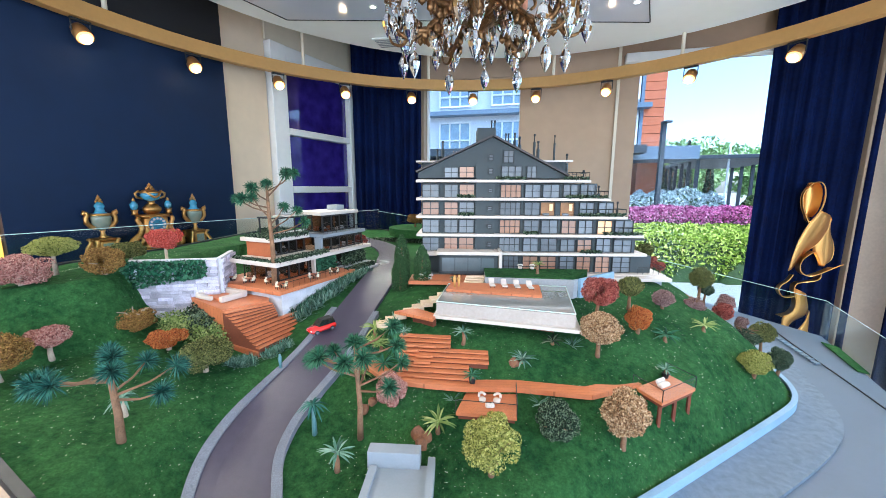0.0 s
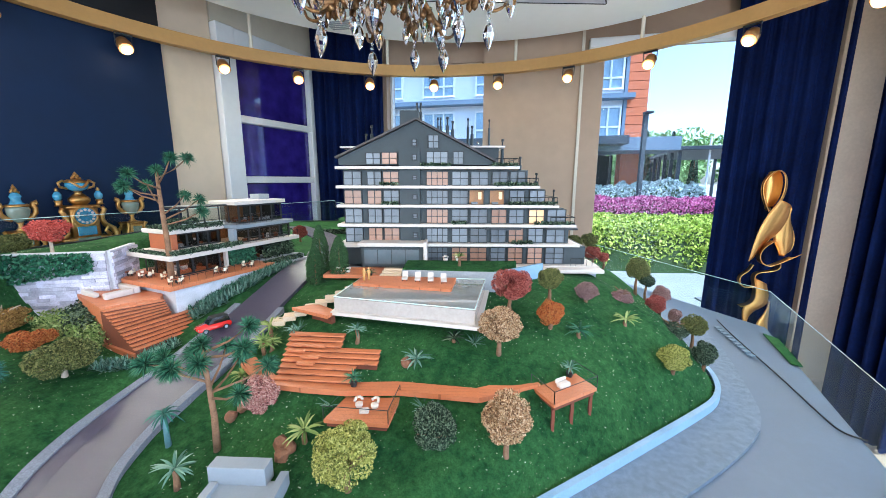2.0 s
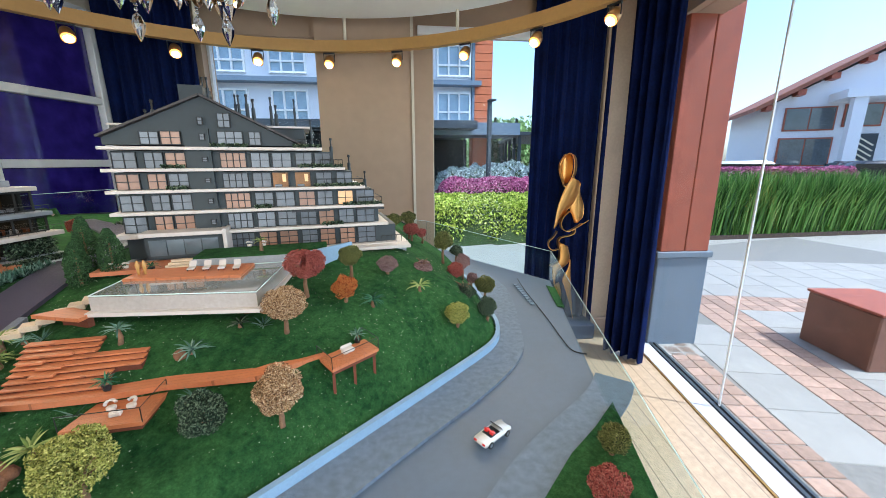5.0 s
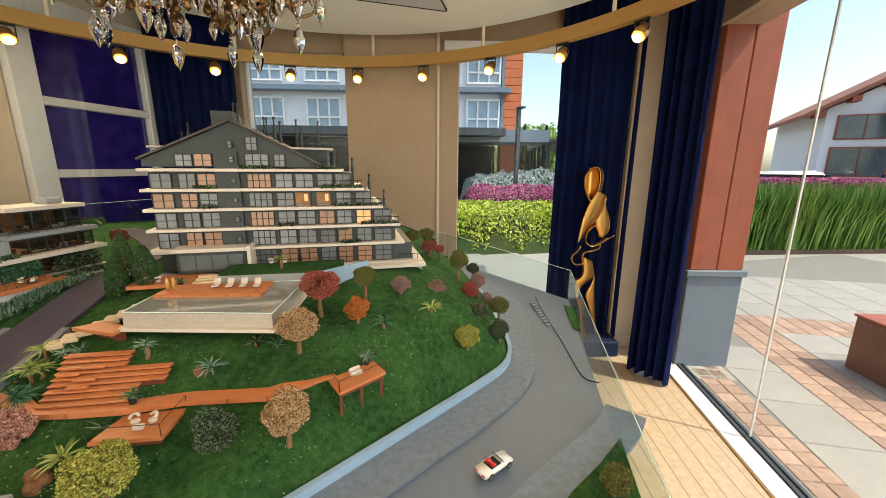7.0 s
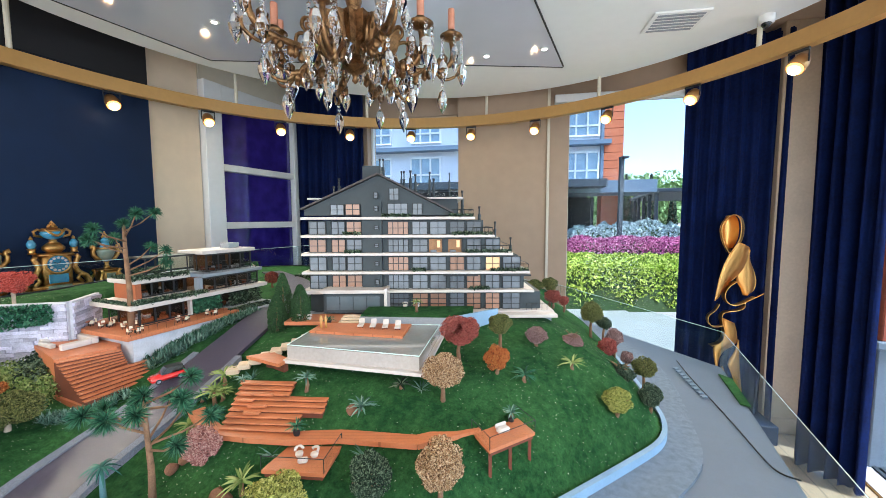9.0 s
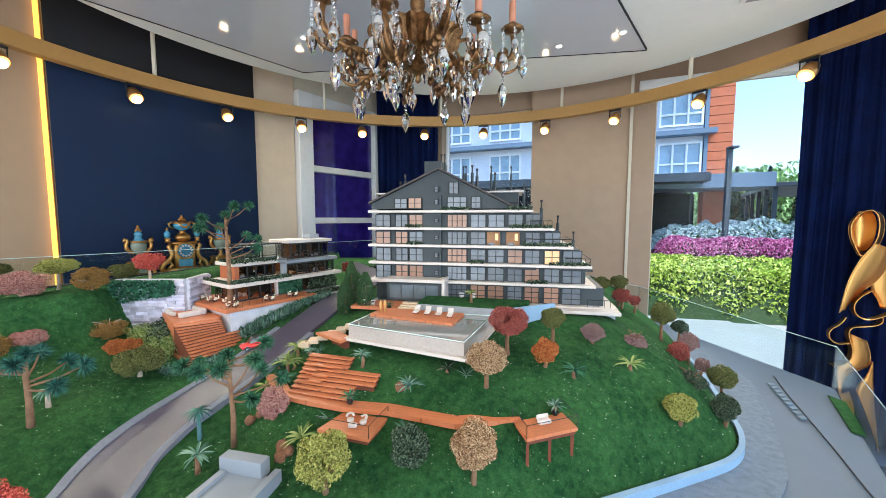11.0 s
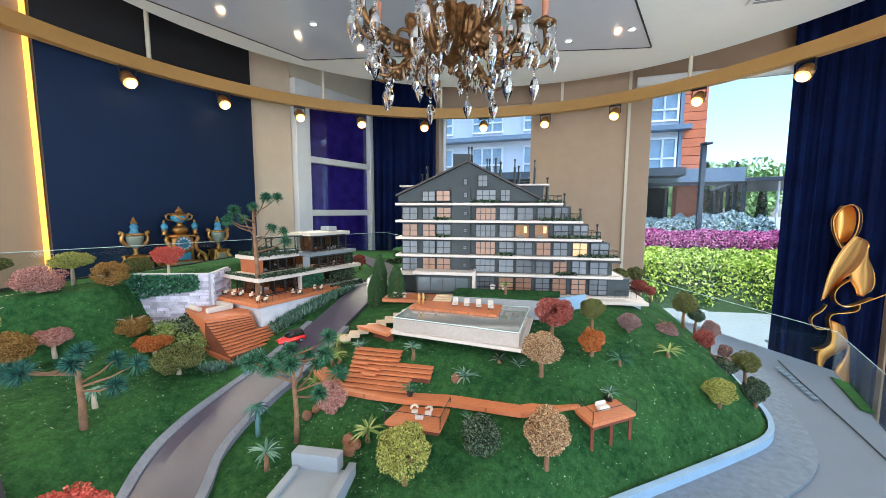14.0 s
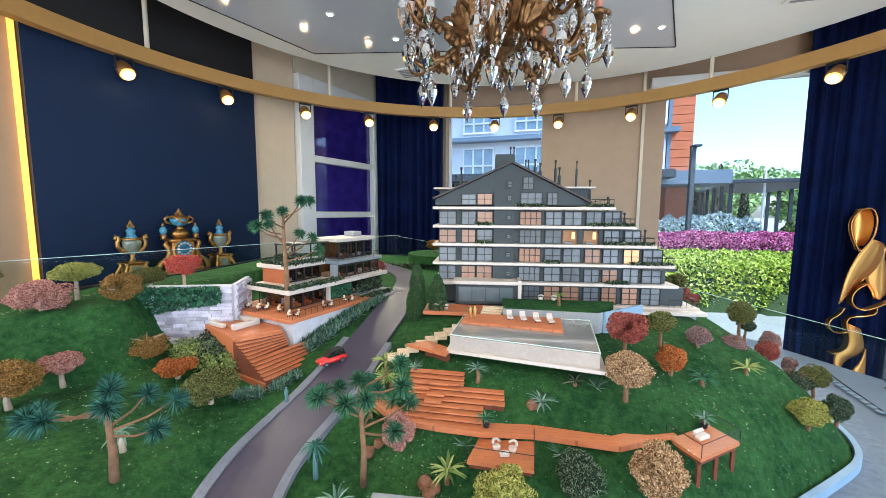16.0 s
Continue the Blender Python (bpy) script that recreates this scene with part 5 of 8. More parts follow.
def ribbon(name, line, left, right, lift, mat, parent=None, thick=0.006, flat=None, smooth_=True):
    """A strip along a line between two side offsets, draped on the ground, with thickness."""
    vs, fs = [], []
    n = len(line)
    across = 5
    for k in range(n):
        a, b_ = Vector(line[max(k - 1, 0)][:2]), Vector(line[min(k + 1, n - 1)][:2])
        d = (b_ - a).normalized()
        nrm = Vector((-d.y, d.x))
        c = Vector(line[k][:2])
        for j in range(across):
            o = left + (right - left) * j / (across - 1)
            p = c + nrm * o
            z = flat if flat is not None else Z(c.x, c.y) * 0.5 + Z(p.x, p.y) * 0.5
            vs.append((p.x, p.y, z + lift))
    top = len(vs)
    vs += [(x, y, z - thick) for x, y, z in vs]
    for k in range(n - 1):
        for j in range(across - 1):
            o = k * across + j
            fs.append((o, o + 1, o + across + 1, o + across))
        o = k * across
        fs.append((o + across, o, top + o, top + o + across))
        o = k * across + across - 1
        fs.append((o, o + across, top + o + across, top + o))
    return raw(name, vs, [f[::-1] for f in fs], mat, parent)


DRIVE = chaikin([(-0.165, 0.56), (-0.185, 0.70), (-0.235, 0.80), (-0.243, 0.89), (-0.225, 0.97), (-0.192, 1.06), (-0.168, 1.16), (-0.148, 1.30), (-0.125, 1.42), (-0.112, 1.52), (-0.12, 1.72), (-0.15, 1.95), (-0.22, 2.12), (-0.34, 2.30), (-0.5, 2.42)])
drive = ribbon("road", DRIVE, 0.0585, -0.0585, 0.009, M["driveway"], thick=0.02)
tagged(drive, "grey model driveway winding up the hill", "road", kind="structure")
kerbs = thing("pavement", (-0.2, 1.0, 1.0), 0, "pale cobbled kerb strips along the driveway", "pavement", kind="structure")
ribbon("kerb_strip", [p for p in DRIVE if p[1] < 1.30], 0.077, 0.059, 0.012, M["cobbles"], kerbs, thick=0.02)
ribbon("kerb_strip", [p for p in DRIVE if p[1] < 1.30], -0.059, -0.077, 0.012, M["cobbles"], kerbs, thick=0.02)

# retaining kerb, sidewalk and street on the near side
rk = thing("kerb", (0.8, 1.0, ROAD_Z), 0, "pale blue-grey retaining kerb round the lawn", "kerb", kind="structure")
vs, fs = [], []
for k in range(len(KERB)):
    a, b_ = Vector(KERB[max(k - 1, 0)]), Vector(KERB[min(k + 1, len(KERB) - 1)])
    d = (b_ - a).normalized()
    nrm = Vector((d.y, -d.x))
    p = Vector(KERB[k])
    zt = 0.957
    o, i_ = p + nrm * 0.009, p - nrm * 0.004
    vs += [(o.x, o.y, ROAD_Z - 0.003), (o.x, o.y, zt), (i_.x, i_.y, zt), (i_.x, i_.y, ROAD_Z - 0.003)]
for k in range(len(KERB) - 1):
    q = 4 * k
    fs += [(q + j, q + (j + 1) % 4, q + 4 + (j + 1) % 4, q + 4 + j) for j in range(4)]
raw("wall", vs, fs, M["kerb"], rk)
WALK_OUT = chaikin([(0.02, 0.40), (0.64, 0.797), (0.93, 0.955), (1.09, 1.065), (1.165, 1.15), (1.215, 1.26), (1.265, 1.37), (1.36, 1.61), (1.40, 1.80), (1.36, 2.5)])


def along(run, f):
    """The point at a share of a run's length."""
    lens = [math.dist(a, b2) for a, b2 in zip(run, run[1:])]
    d = f * sum(lens)
    for (a, b2), ln in zip(zip(run, run[1:]), lens):
        if d <= ln or b2 is run[-1]:
            return (a[0] + (b2[0] - a[0]) * min(1, d / ln), a[1] + (b2[1] - a[1]) * min(1, d / ln))
        d -= ln


vs, fs = [], []
for k in range(61):
    ob_, ib_ = along(WALK_OUT, k / 60), along(KERB, k / 60)
    vs += [(*ib_, ROAD_Z + 0.005), (*ob_, ROAD_Z + 0.005), (*ob_, ROAD_Z - 0.003)]
for k in range(60):
    q = 3 * k
    fs += [(q, q + 1, q + 4, q + 3), (q + 1, q + 2, q + 5, q + 4)]
side = raw("pavement_street", vs, fs, M["sidewalk"])
tagged(side, "speckled pale grey model sidewalk beside the street", "pavement", kind="structure")
# far sidewalk and green corner patch
patch = chaikin([(1.275, 0.962), (1.20, 0.90), (1.06, 0.835), (0.92, 0.765), (0.78, 0.66), (0.62, 0.53)])
tagged(ribbon("pavement_corner", patch, 0.0, 0.098, 0.005, M["sidewalk"], flat=ROAD_Z, thick=0.007), "speckled pale grey model sidewalk at the corner", "pavement", kind="structure")
bm = bmesh.new()
prism(bm, [(1.215, 0.832), (1.12, 0.775), (1.02, 0.725), (0.90, 0.645), (0.74, 0.50), (1.043, 0.483)], ROAD_Z, ROAD_Z + 0.014)
tagged(part("lawn_corner", bm, M["grass"]), "small green flocked corner lawn by the table edge", "model lawn", kind="structure")
line = chaikin([(1.50, 1.80), (1.447, 1.641), (1.368, 1.342), (1.304, 1.136), (1.295, 1.085), (1.325, 1.06)])
tagged(ribbon("trim_joint", line, 0.0009, -0.0009, 0.003, M["frame"], flat=ROAD_Z, thick=0.004), "thin dark joint line in the street surface", "joint", kind="structure")
bm = bmesh.new()
prism(bm, [(1.575, 1.66), (1.47, 1.42), (1.49, 1.40), (1.592, 1.612)], ROAD_Z - 0.001, ROAD_Z + 0.003)
tagged(part("lawn_verge", bm, M["grass"]), "narrow green verge by the glass corner", "model lawn", kind="structure")
# raised street name as plain bars
sign = thing("street_lettering", (1.41, 1.6, ROAD_Z), 0, "raised blue-grey street lettering on the road surface", "lettering")
for k in range(9):
    f = k / 8
    p = Vector((1.440, 1.71)).lerp(Vector((1.385, 1.47)), f)
    part("letter_bar", one_box((p.x, p.y, ROAD_Z + 0.004), (0.020, 0.014, 0.004), rz(0.25)), M["greyblue"], sign)

# glass guards
guard = thing("glass_guard", (1.3, 1.5, ROAD_Z), 0, "clear glass guard panels with bright cut edges round the table", "glass guard")


def glass_panel(a, b_, z0, z1):
    a, b_ = Vector(a), Vector(b_)
    d = (b_ - a).normalized()
    n_ = Vector((-d.y, d.x)) * 0.006
    bm = bmesh.new()
    vs_ = []
    for p, zz in ((a, z0[0]), (b_, z0[1]), (b_, z1[1]), (a, z1[0])):
        vs_.append((bm.verts.new((p.x, p.y, zz)), bm.verts.new((p.x + n_.x, p.y + n_.y, zz))))
    bm.faces.new([v[0] for v in vs_])
    bm.faces.new([v[1] for v in vs_][::-1])
    for k in range(4):
        bm.faces.new((vs_[k][0], vs_[(k + 1) % 4][0], vs_[(k + 1) % 4][1], vs_[k][1]))
    bmesh.ops.recalc_face_normals(bm, faces=bm.faces)
    g = part("pane", bm, M["guard"], guard)
    g.visible_shadow = False
    bm = bmesh.new()
    m = n_ * 0.5
    tube(bm, [(a.x + m.x, a.y + m.y, z1[0]), (b_.x + m.x, b_.y + m.y, z1[1])], 0.0013, 4)
    part("polished_edge", bm, M["glassedge"], g)


T = TABLE
glass_panel(T[3], T[4], (0.86, 0.86), (1.075, 1.075))
glass_panel(T[4], T[5], (0.86, 0.86), (1.075, 1.11))
glass_panel(T[5], T[6], (0.9, 0.9), (1.11, 1.35))
glass_panel(T[6], T[0], (0.9, 0.9), (1.36, 1.36))

# ---- the main building of the model ----
apt = thing("model_building", (0.4, 1.7, 1.205), 0, "grey stepped apartment building model with white slabs and gable", "model building")
BY, BD = 1.555, 0.34
LEVELS = [1.215, 1.288, 1.353, 1.417, 1.479, 1.541]
ENDS = [0.845, 0.785, 0.765, 0.700, 0.640, 0.575]
SLABS = [0.885, 0.815, 0.800, 0.740, 0.676, 0.608]
XL = 0.03


def bbox(name, x0, x1, y0, y1, z0, z1, mat, parent, bev=0.0, label=""):
    return part(name, one_box(((x0 + x1) / 2, (y0 + y1) / 2, (z0 + z1) / 2), (x1 - x0, y1 - y0, z1 - z0), None, bev), mat, parent, label)


COLS = [(0.031, 0.091), (0.109, 0.158), (0.162, 0.216), (0.306, 0.379), (0.391, 0.446), (0.453, 0.511), (0.523, 0.575), (0.582, 0.633), (0.648, 0.700), (0.709, 0.772)]


def bwindow(x0, x1, z0, z1, mat, y=BY, cols=2, rows=2, parent=None):
    w = thing("window", ((x0 + x1) / 2, y, z0), 0)
    w.parent = parent or apt
    w.matrix_parent_inverse = w.parent.matrix_world.inverted()
    bm = bmesh.new()
    t = 0.0019
    for k in range(cols + 1):
        x = x0 + (x1 - x0) * k / cols
        box(bm, (min(max(x, x0 + t / 2), x1 - t / 2), y - 0.003, (z0 + z1) / 2), (t, 0.007, z1 - z0))
    for k in range(rows + 1):
        z = z0 + (z1 - z0) * k / rows
        box(bm, ((x0 + x1) / 2, y - 0.003, min(max(z, z0 + t / 2), z1 - t / 2)), (x1 - x0 - 0.001, 0.006, t))
    part("frame", bm, M["frame"], w)
    part("pane", one_box(((x0 + x1) / 2, y - 0.0015, (z0 + z1) / 2), (x1 - x0 - 0.002, 0.003, z1 - z0 - 0.002)), mat, w)


rnd = random.Random(5)
# panes that take the peach colour of a lit room
warm = {(0, 5), (0, 4), (0, 8), (1, 1), (1, 2), (1, 7), (2, 3), (2, 6), (3, 0), (3, 1), (4, 2), (4, 3), (5, 2), (0, 7)}
for f in range(5):
    z0, z1 = LEVELS[f] + 0.004, LEVELS[f + 1] - 0.008
    bbox("storey_wall", XL, ENDS[f], BY, BY + BD, LEVELS[f], LEVELS[f + 1] - 0.0061, M["slate"], apt)
    for c, (a, b_) in enumerate(COLS):
        if b_ > ENDS[f] + 0.01 or (f == 0 and c < 3) or (f == 3 and c in (5, 6)):
            continue
        lit = (f == 2 and c == 8) or (f == 1 and c == 8)
        mat = M["lit"] if (f, c) in ((2, 8),) else M["peach"] if (f, c) in warm else M["pale"]
        wide = (b_ - a) > 0.07
        bwindow(a, b_, z0 + 0.002, z1 - 0.0015, mat, cols=4 if wide else 2, rows=3 if f == 0 else 2)
    if f >= 1:
        bwindow(0.262, 0.277, z0 + 0.02, z1 - 0.016, M["pale"], BY - 0.016, 1, 2)
# open lit rooms on the fourth level
for a, b_ in ((0.450, 0.498), (0.518, 0.566)):
    room = thing("open_room", ((a + b_) / 2, BY, 1.423), 0)
    room.parent = apt
    room.matrix_parent_inverse = apt.matrix_world.inverted()
    part("back_panel", one_box(((a + b_) / 2, BY - 0.001, 1.446), (b_ - a, 0.004, 0.046)), M["warmroom"], room)
    part("lamp", one_box((a + 0.034, BY - 0.004, 1.452), (0.011, 0.003, 0.024)), M["lit"], room)
    part("bed", one_box((a + 0.016, BY - 0.007, 1.428), (0.022, 0.012, 0.008), None, 0.002), M["pale"], room)
    part("post", one_box((b_, BY - 0.004, 1.446), (0.004, 0.010, 0.046)), M["frame"], room)
# white floor slabs
for k, (z, e) in enumerate(zip(LEVELS, SLABS)):
    x0 = 0.012 if k else 0.31
    bbox("floor_slab", x0, e, BY - 0.032, BY + BD + 0.01, z - 0.0035, z + 0.006, M["slab"], apt, 0.0012)
bbox("floor_slab", 0.70, 0.80, BY - 0.045, BY - 0.033, 1.343, 1.349, M["frame"], apt)
bbox("floor_slab", 0.50, 0.62, BY - 0.036, BY - 0.0325, 1.342, 1.350, M["frame"], apt)
# shaft with small windows and the tall block above it
bbox("shaft", 0.219, 0.287, BY - 0.015, BY + 0.12, 1.302, 1.60, M["slate"], apt)
bbox("shaft_top", 0.222, 0.284, BY - 0.004, BY + 0.10, 1.60, 1.722, M["slate"], apt)
# gable storey
bm = bmesh.new()
prof = [(0.018, 1.552), (0.530, 1.552), (0.530, 1.560), (0.276, 1.690), (0.018, 1.572)]
A = [bm.verts.new((x, BY - 0.006, z)) for x, z in prof]
B = [bm.verts.new((x, BY + BD - 0.02, z)) for x, z in prof]
for k in range(5):
    bm.faces.new((A[k], A[(k + 1) % 5], B[(k + 1) % 5], B[k]))
bm.faces.new(A)
bm.faces.new(B[::-1])
bmesh.ops.recalc_face_normals(bm, faces=bm.faces)
part("gable", bm, M["slate"], apt)
for (xa, za), (xb, zb) in (((0.276, 1.692), (0.012, 1.5715)), ((0.276, 1.692), (0.536, 1.559))):
    bm = bmesh.new()
    d = Vector((xb - xa, 0, zb - za)).normalized()
    up = Vector((-d.z, 0, d.x)) * (1 if d.x > 0 else -1) * 0.006
    pts = [Vector((xa, 0, za)), Vector((xb, 0, zb)), Vector((xb, 0, zb)) + up, Vector((xa, 0, za)) + up]
    F = [bm.verts.new((p.x, BY - 0.022, p.z)) for p in pts]
    G = [bm.verts.new((p.x, BY + BD + 0.0, p.z)) for p in pts]
    for k in range(4):
        bm.faces.new((F[k], F[(k + 1) % 4], G[(k + 1) % 4], G[k]))
    bm.faces.new(F)
    bm.faces.new(G[::-1])
    bmesh.ops.recalc_face_normals(bm, faces=bm.faces)
    part("roof", bm, M["roofing"], apt)
for a, b_, z0, z1, c in ((0.109, 0.158, 1.553, 1.590, 2), (0.161, 0.213, 1.553, 1.592, 2), (0.307, 0.378, 1.553, 1.594, 3), (0.394, 0.428, 1.553, 1.594, 2), (0.313, 0.348, 1.604, 1.646, 2)):
    bwindow(a, b_, z0, z1, M["peach"] if a in (0.161,) else M["pale"], BY - 0.007, c)
bwindow(0.262, 0.277, 1.61, 1.632, M["pale"], BY - 0.016, 1, 2)
bwindow(0.262, 0.277, 1.566, 1.585, M["pale"], BY - 0.016, 1, 2)
# roof decks behind the gable
bbox("penthouse", 0.02, 0.14, BY + 0.10, BY + 0.30, 1.552, 1.612, M["slate"], apt)
bbox("penthouse_roof", 0.0, 0.16, BY + 0.08, BY + 0.32, 1.612, 1.618, M["slab"], apt)
bbox("penthouse", 0.40, 0.555, BY + 0.10, BY + 0.30, 1.552, 1.614, M["slate"], apt)
bbox("penthouse_roof", 0.37, 0.575, BY + 0.08, BY + 0.32, 1.614, 1.620, M["slab"], apt)
# flues
for x, y, z0, z1, r in ((0.274, BY + 0.05, 1.66, 1.755, 0.0045), (0.286, BY + 0.05, 1.66, 1.755, 0.0045), (0.075, BY + 0.165, 1.60, 1.669, 0.006), (0.096, BY + 0.165, 1.60, 1.699, 0.006), (0.339, BY + 0.165, 1.60, 1.726, 0.0045), (0.349, BY + 0.165, 1.60, 1.726, 0.0045), (0.374, BY + 0.165, 1.60, 1.728, 0.0062), (0.393, BY + 0.165, 1.60, 1.714, 0.0062), (0.449, BY + 0.165, 1.60, 1.723, 0.005), (0.464, BY + 0.165, 1.60, 1.697, 0.006), (0.526, BY + 0.165, 1.60, 1.719, 0.004), (0.576, BY + 0.165, 1.55, 1.650, 0.006), (0.643, BY + 0.165, 1.48, 1.588, 0.006), (0.705, BY + 0.165, 1.42, 1.529, 0.006), (0.755, BY + 0.10, 1.36, 1.470, 0.005)):
    fl = thing("flue", (x, y, z0), 0)
    fl.parent = apt
    fl.matrix_parent_inverse = apt.matrix_world.inverted()
    bm = bmesh.new()
    rod(bm, (x, y, z0), (x, y, z1 - 0.03), r, r, 8)
    part("pipe", bm, M["slate"], fl)
    bm = bmesh.new()
    rod(bm, (x, y, z1 - 0.03), (x, y, z1 - 0.005), r * 0.5, r * 0.5, 8)
    rod(bm, (x, y, z1 - 0.008), (x, y, z1), r * 0.8, r * 0.8, 8)
    part("cap", bm, M["frame"], fl)
# terrace rails and glass
for k, (z, xa, xb) in enumerate(((1.547, 0.53, 0.603), (1.485, 0.60, 0.670), (1.423, 0.585, 0.735), (1.359, 0.715, 0.795), (1.221, 0.79, 0.88))):
    r_ = thing("terrace_rail", (xa, BY, z), 0)
    r_.parent = apt
    r_.matrix_parent_inverse = apt.matrix_world.inverted()
    bm = bmesh.new()
    for i in range(6):
        x = xa + (xb - xa) * i / 5
        rod(bm, (x, BY - 0.026, z), (x, BY - 0.026, z + 0.024), 0.0008, seg=4)
    rod(bm, (xa, BY - 0.026, z + 0.024), (xb, BY - 0.026, z + 0.024), 0.0012, seg=4)
    rod(bm, (xb, BY - 0.026, z + 0.024), (xb, BY + 0.2, z + 0.024), 0.0012, seg=4)
    part("rail", bm, M["frame"], r_)
# entry block: dark glazed front in a white frame, white fin, plinth decks
bbox("entry_wall", 0.095, 0.300, BY - 0.06, BY + 0.02, 1.222, 1.290, M["slate"], apt)
for k in range(4):
    a = 0.105 + 0.0455 * k
    bbox("entry_glass", a, a + 0.043, BY - 0.0625, BY - 0.0602, 1.232, 1.279, M["entryglass"], apt)
bbox("entry_lintel", 0.086, 0.302, BY - 0.075, BY + 0.0, 1.2905, 1.302, M["slab"], apt, 0.001)
bbox("entry_fin", 0.3005, 0.311, BY - 0.075, BY + 0.02, 1.213, 1.306, M["slab"], apt, 0.001)
bbox("floor_slab", 0.012, 0.0855, BY - 0.04, BY + 0.05, 1.282, 1.2945, M["slab"], apt, 0.001)
bbox("base_slab", 0.312, 0.885, BY - 0.075, BY - 0.0325, 1.206, 1.217, M["slab"], apt, 0.001)
bbox("deck", 0.0, 0.20, BY - 0.16, BY - 0.061, 1.208, 1.219, M["deck"], apt, label="orange timber deck")
# side walls of the basement
bbox("basement", 0.02, 0.88, BY - 0.02, BY + BD, 1.150, 1.2089, M["concrete"], apt)

# ---- the glazed club house of the model ----
HO, HUx, HWx = Vector((-0.38, 1.28)), Vector((0.386, 0.9225)), Vector((-0.9225, 0.386))
HT = math.atan2(0.9225, 0.386)


def hw(u, w):
    p = HO + HUx * u + HWx * w
    return p.x, p.y


def hb(name, u0, u1, w0, w1, z0, z1, mat, parent, bev=0.0, label=""):
    return part(name, one_box((*hw((u0 + u1) / 2, (w0 + w1) / 2), (z0 + z1) / 2), (abs(u1 - u0), abs(w1 - w0), z1 - z0), rz(HT), bev), mat, parent, label)


club = thing("model_house", (*hw(0.2, 0.1), 1.12), 0, "three-level glazed model house with white slabs and roof gardens", "model house")
hb("podium", -0.02, 0.47, -0.040, 0.24, 1.06, 1.2125, M["stone"], club)
hb("deck", -0.040, 0.30, -0.054, 0.25, 1.213, 1.225, M["deck"], club, 0.001, "orange timber deck")
hb("deck", 0.30, 0.47, -0.02, 0.25, 1.213, 1.2245, M["concrete"], club, 0.001)


def glazed(level, u0, u1, w0, w1, z0, z1, nu, nw):
    st = thing("storey", (*hw(u0, w0), z0), 0)
    st.parent = club
    st.matrix_parent_inverse = club.matrix_world.inverted()
    hb("back_wall", u0 + 0.02, u1 - 0.005, w1 - 0.012, w1 - 0.004, z0, z1, M["warmroom"], st)
    hb("core", u0 + (u1 - u0) * 0.45, u0 + (u1 - u0) * 0.62, w0 + 0.05, w1 - 0.02, z0, z1, M["slate"], st)
    hb("end_wall", u1 - 0.012, u1 - 0.002, w0 + 0.03, w1 - 0.01, z0, z1, M["slate"], st)
    for k in range(nu + 1):
        u = u0 + (u1 - u0) * k / nu
        hb("post", u - 0.0026, u + 0.0026, w0 - 0.0026, w0 + 0.0026, z0, z1, M["frame"], st)
    for k in range(1, nw + 1):
        w = w0 + (w1 - w0) * k / nw
        hb("post", u0 - 0.0016, u0 + 0.0016, w - 0.0016, w + 0.0016, z0, z1, M["frame"], st)
    hb("sill_rail", u0, u1, w0 - 0.002, w0 + 0.002, z0, z0 + 0.004, M["frame"], st)
    hb("head_rail", u0, u1, w0 - 0.002, w0 + 0.002, z1 - 0.006, z1, M["frame"], st)
    for a, b_ in ((u0 + 0.002, u1 - 0.002),):
        g = hb("pane", a, b_, w0 - 0.0006, w0 + 0.0006, z0, z1 - 0.004, M["tint"], st)
        g.visible_shadow = False
    g = hb("pane", u0 - 0.0006, u0 + 0.0006, w0 + 0.002, w1 - 0.01, z0, z1, M["tint"], st)
    g.visible_shadow = False
    hb("lamp_panel", u0 + 0.03, u1 - 0.03, w0 + 0.03, w1 - 0.03, z1 - 0.003, z1 - 0.0005, M["houselight"], st)
    rn = random.Random(level)
    for k in range(14):
        u, w = rn.uniform(u0 + 0.02, u1 - 0.03), rn.uniform(w0 + 0.02, w1 - 0.04)
        hb("furniture", u, u + rn.uniform(0.008, 0.02), w, w + rn.uniform(0.008, 0.016), z0, z0 + rn.uniform(0.006, 0.018), [M["paper"], M["deckedge"], M["slate"], M["frame"]][k % 4], st, 0.001)


glazed(1, 0.045, 0.300, 0.045, 0.20, 1.225, 1.281, 6, 3)
glazed(4, 0.302, 0.455, 0.040, 0.20, 1.225, 1.281, 4, 2)
glazed(2, 0.085, 0.222, 0.112, 0.21, 1.294, 1.342, 4, 3)
glazed(5, 0.232, 0.455, 0.034, 0.20, 1.294, 1.342, 5, 2)
glazed(3, 0.275, 0.455, 0.068, 0.17, 1.355, 1.418, 4, 2)
hb("floor_slab", 0.0, 0.474, 0.0, 0.216, 1.281, 1.294, M["slab"], club, 0.0015)
hb("floor_slab", 0.060, 0.232, 0.090, 0.231, 1.342, 1.355, M["slab"], club, 0.0015)
hb("floor_slab", 0.2325, 0.474, 0.026, 0.231, 1.342, 1.3545, M["greyblock"], club, 0.0015, "grey terrace slab")
hb("roof", 0.255, 0.470, 0.056, 0.190, 1.418, 1.431, M["slab"], club, 0.0015)
hb("roof_canopy", 0.095, 0.254, 0.095, 0.185, 1.416, 1.421, M["frame"], club)
for u, w in ((0.10, 0.10), (0.10, 0.18), (0.175, 0.18), (0.175, 0.10)):
    hb("canopy_post", u - 0.002, u + 0.002, w - 0.002, w + 0.002, 1.355, 1.4155, M["frame"], club)
hb("roof_box", 0.39, 0.435, 0.10, 0.15, 1.4312, 1.450, M["concrete"], club, 0.001)
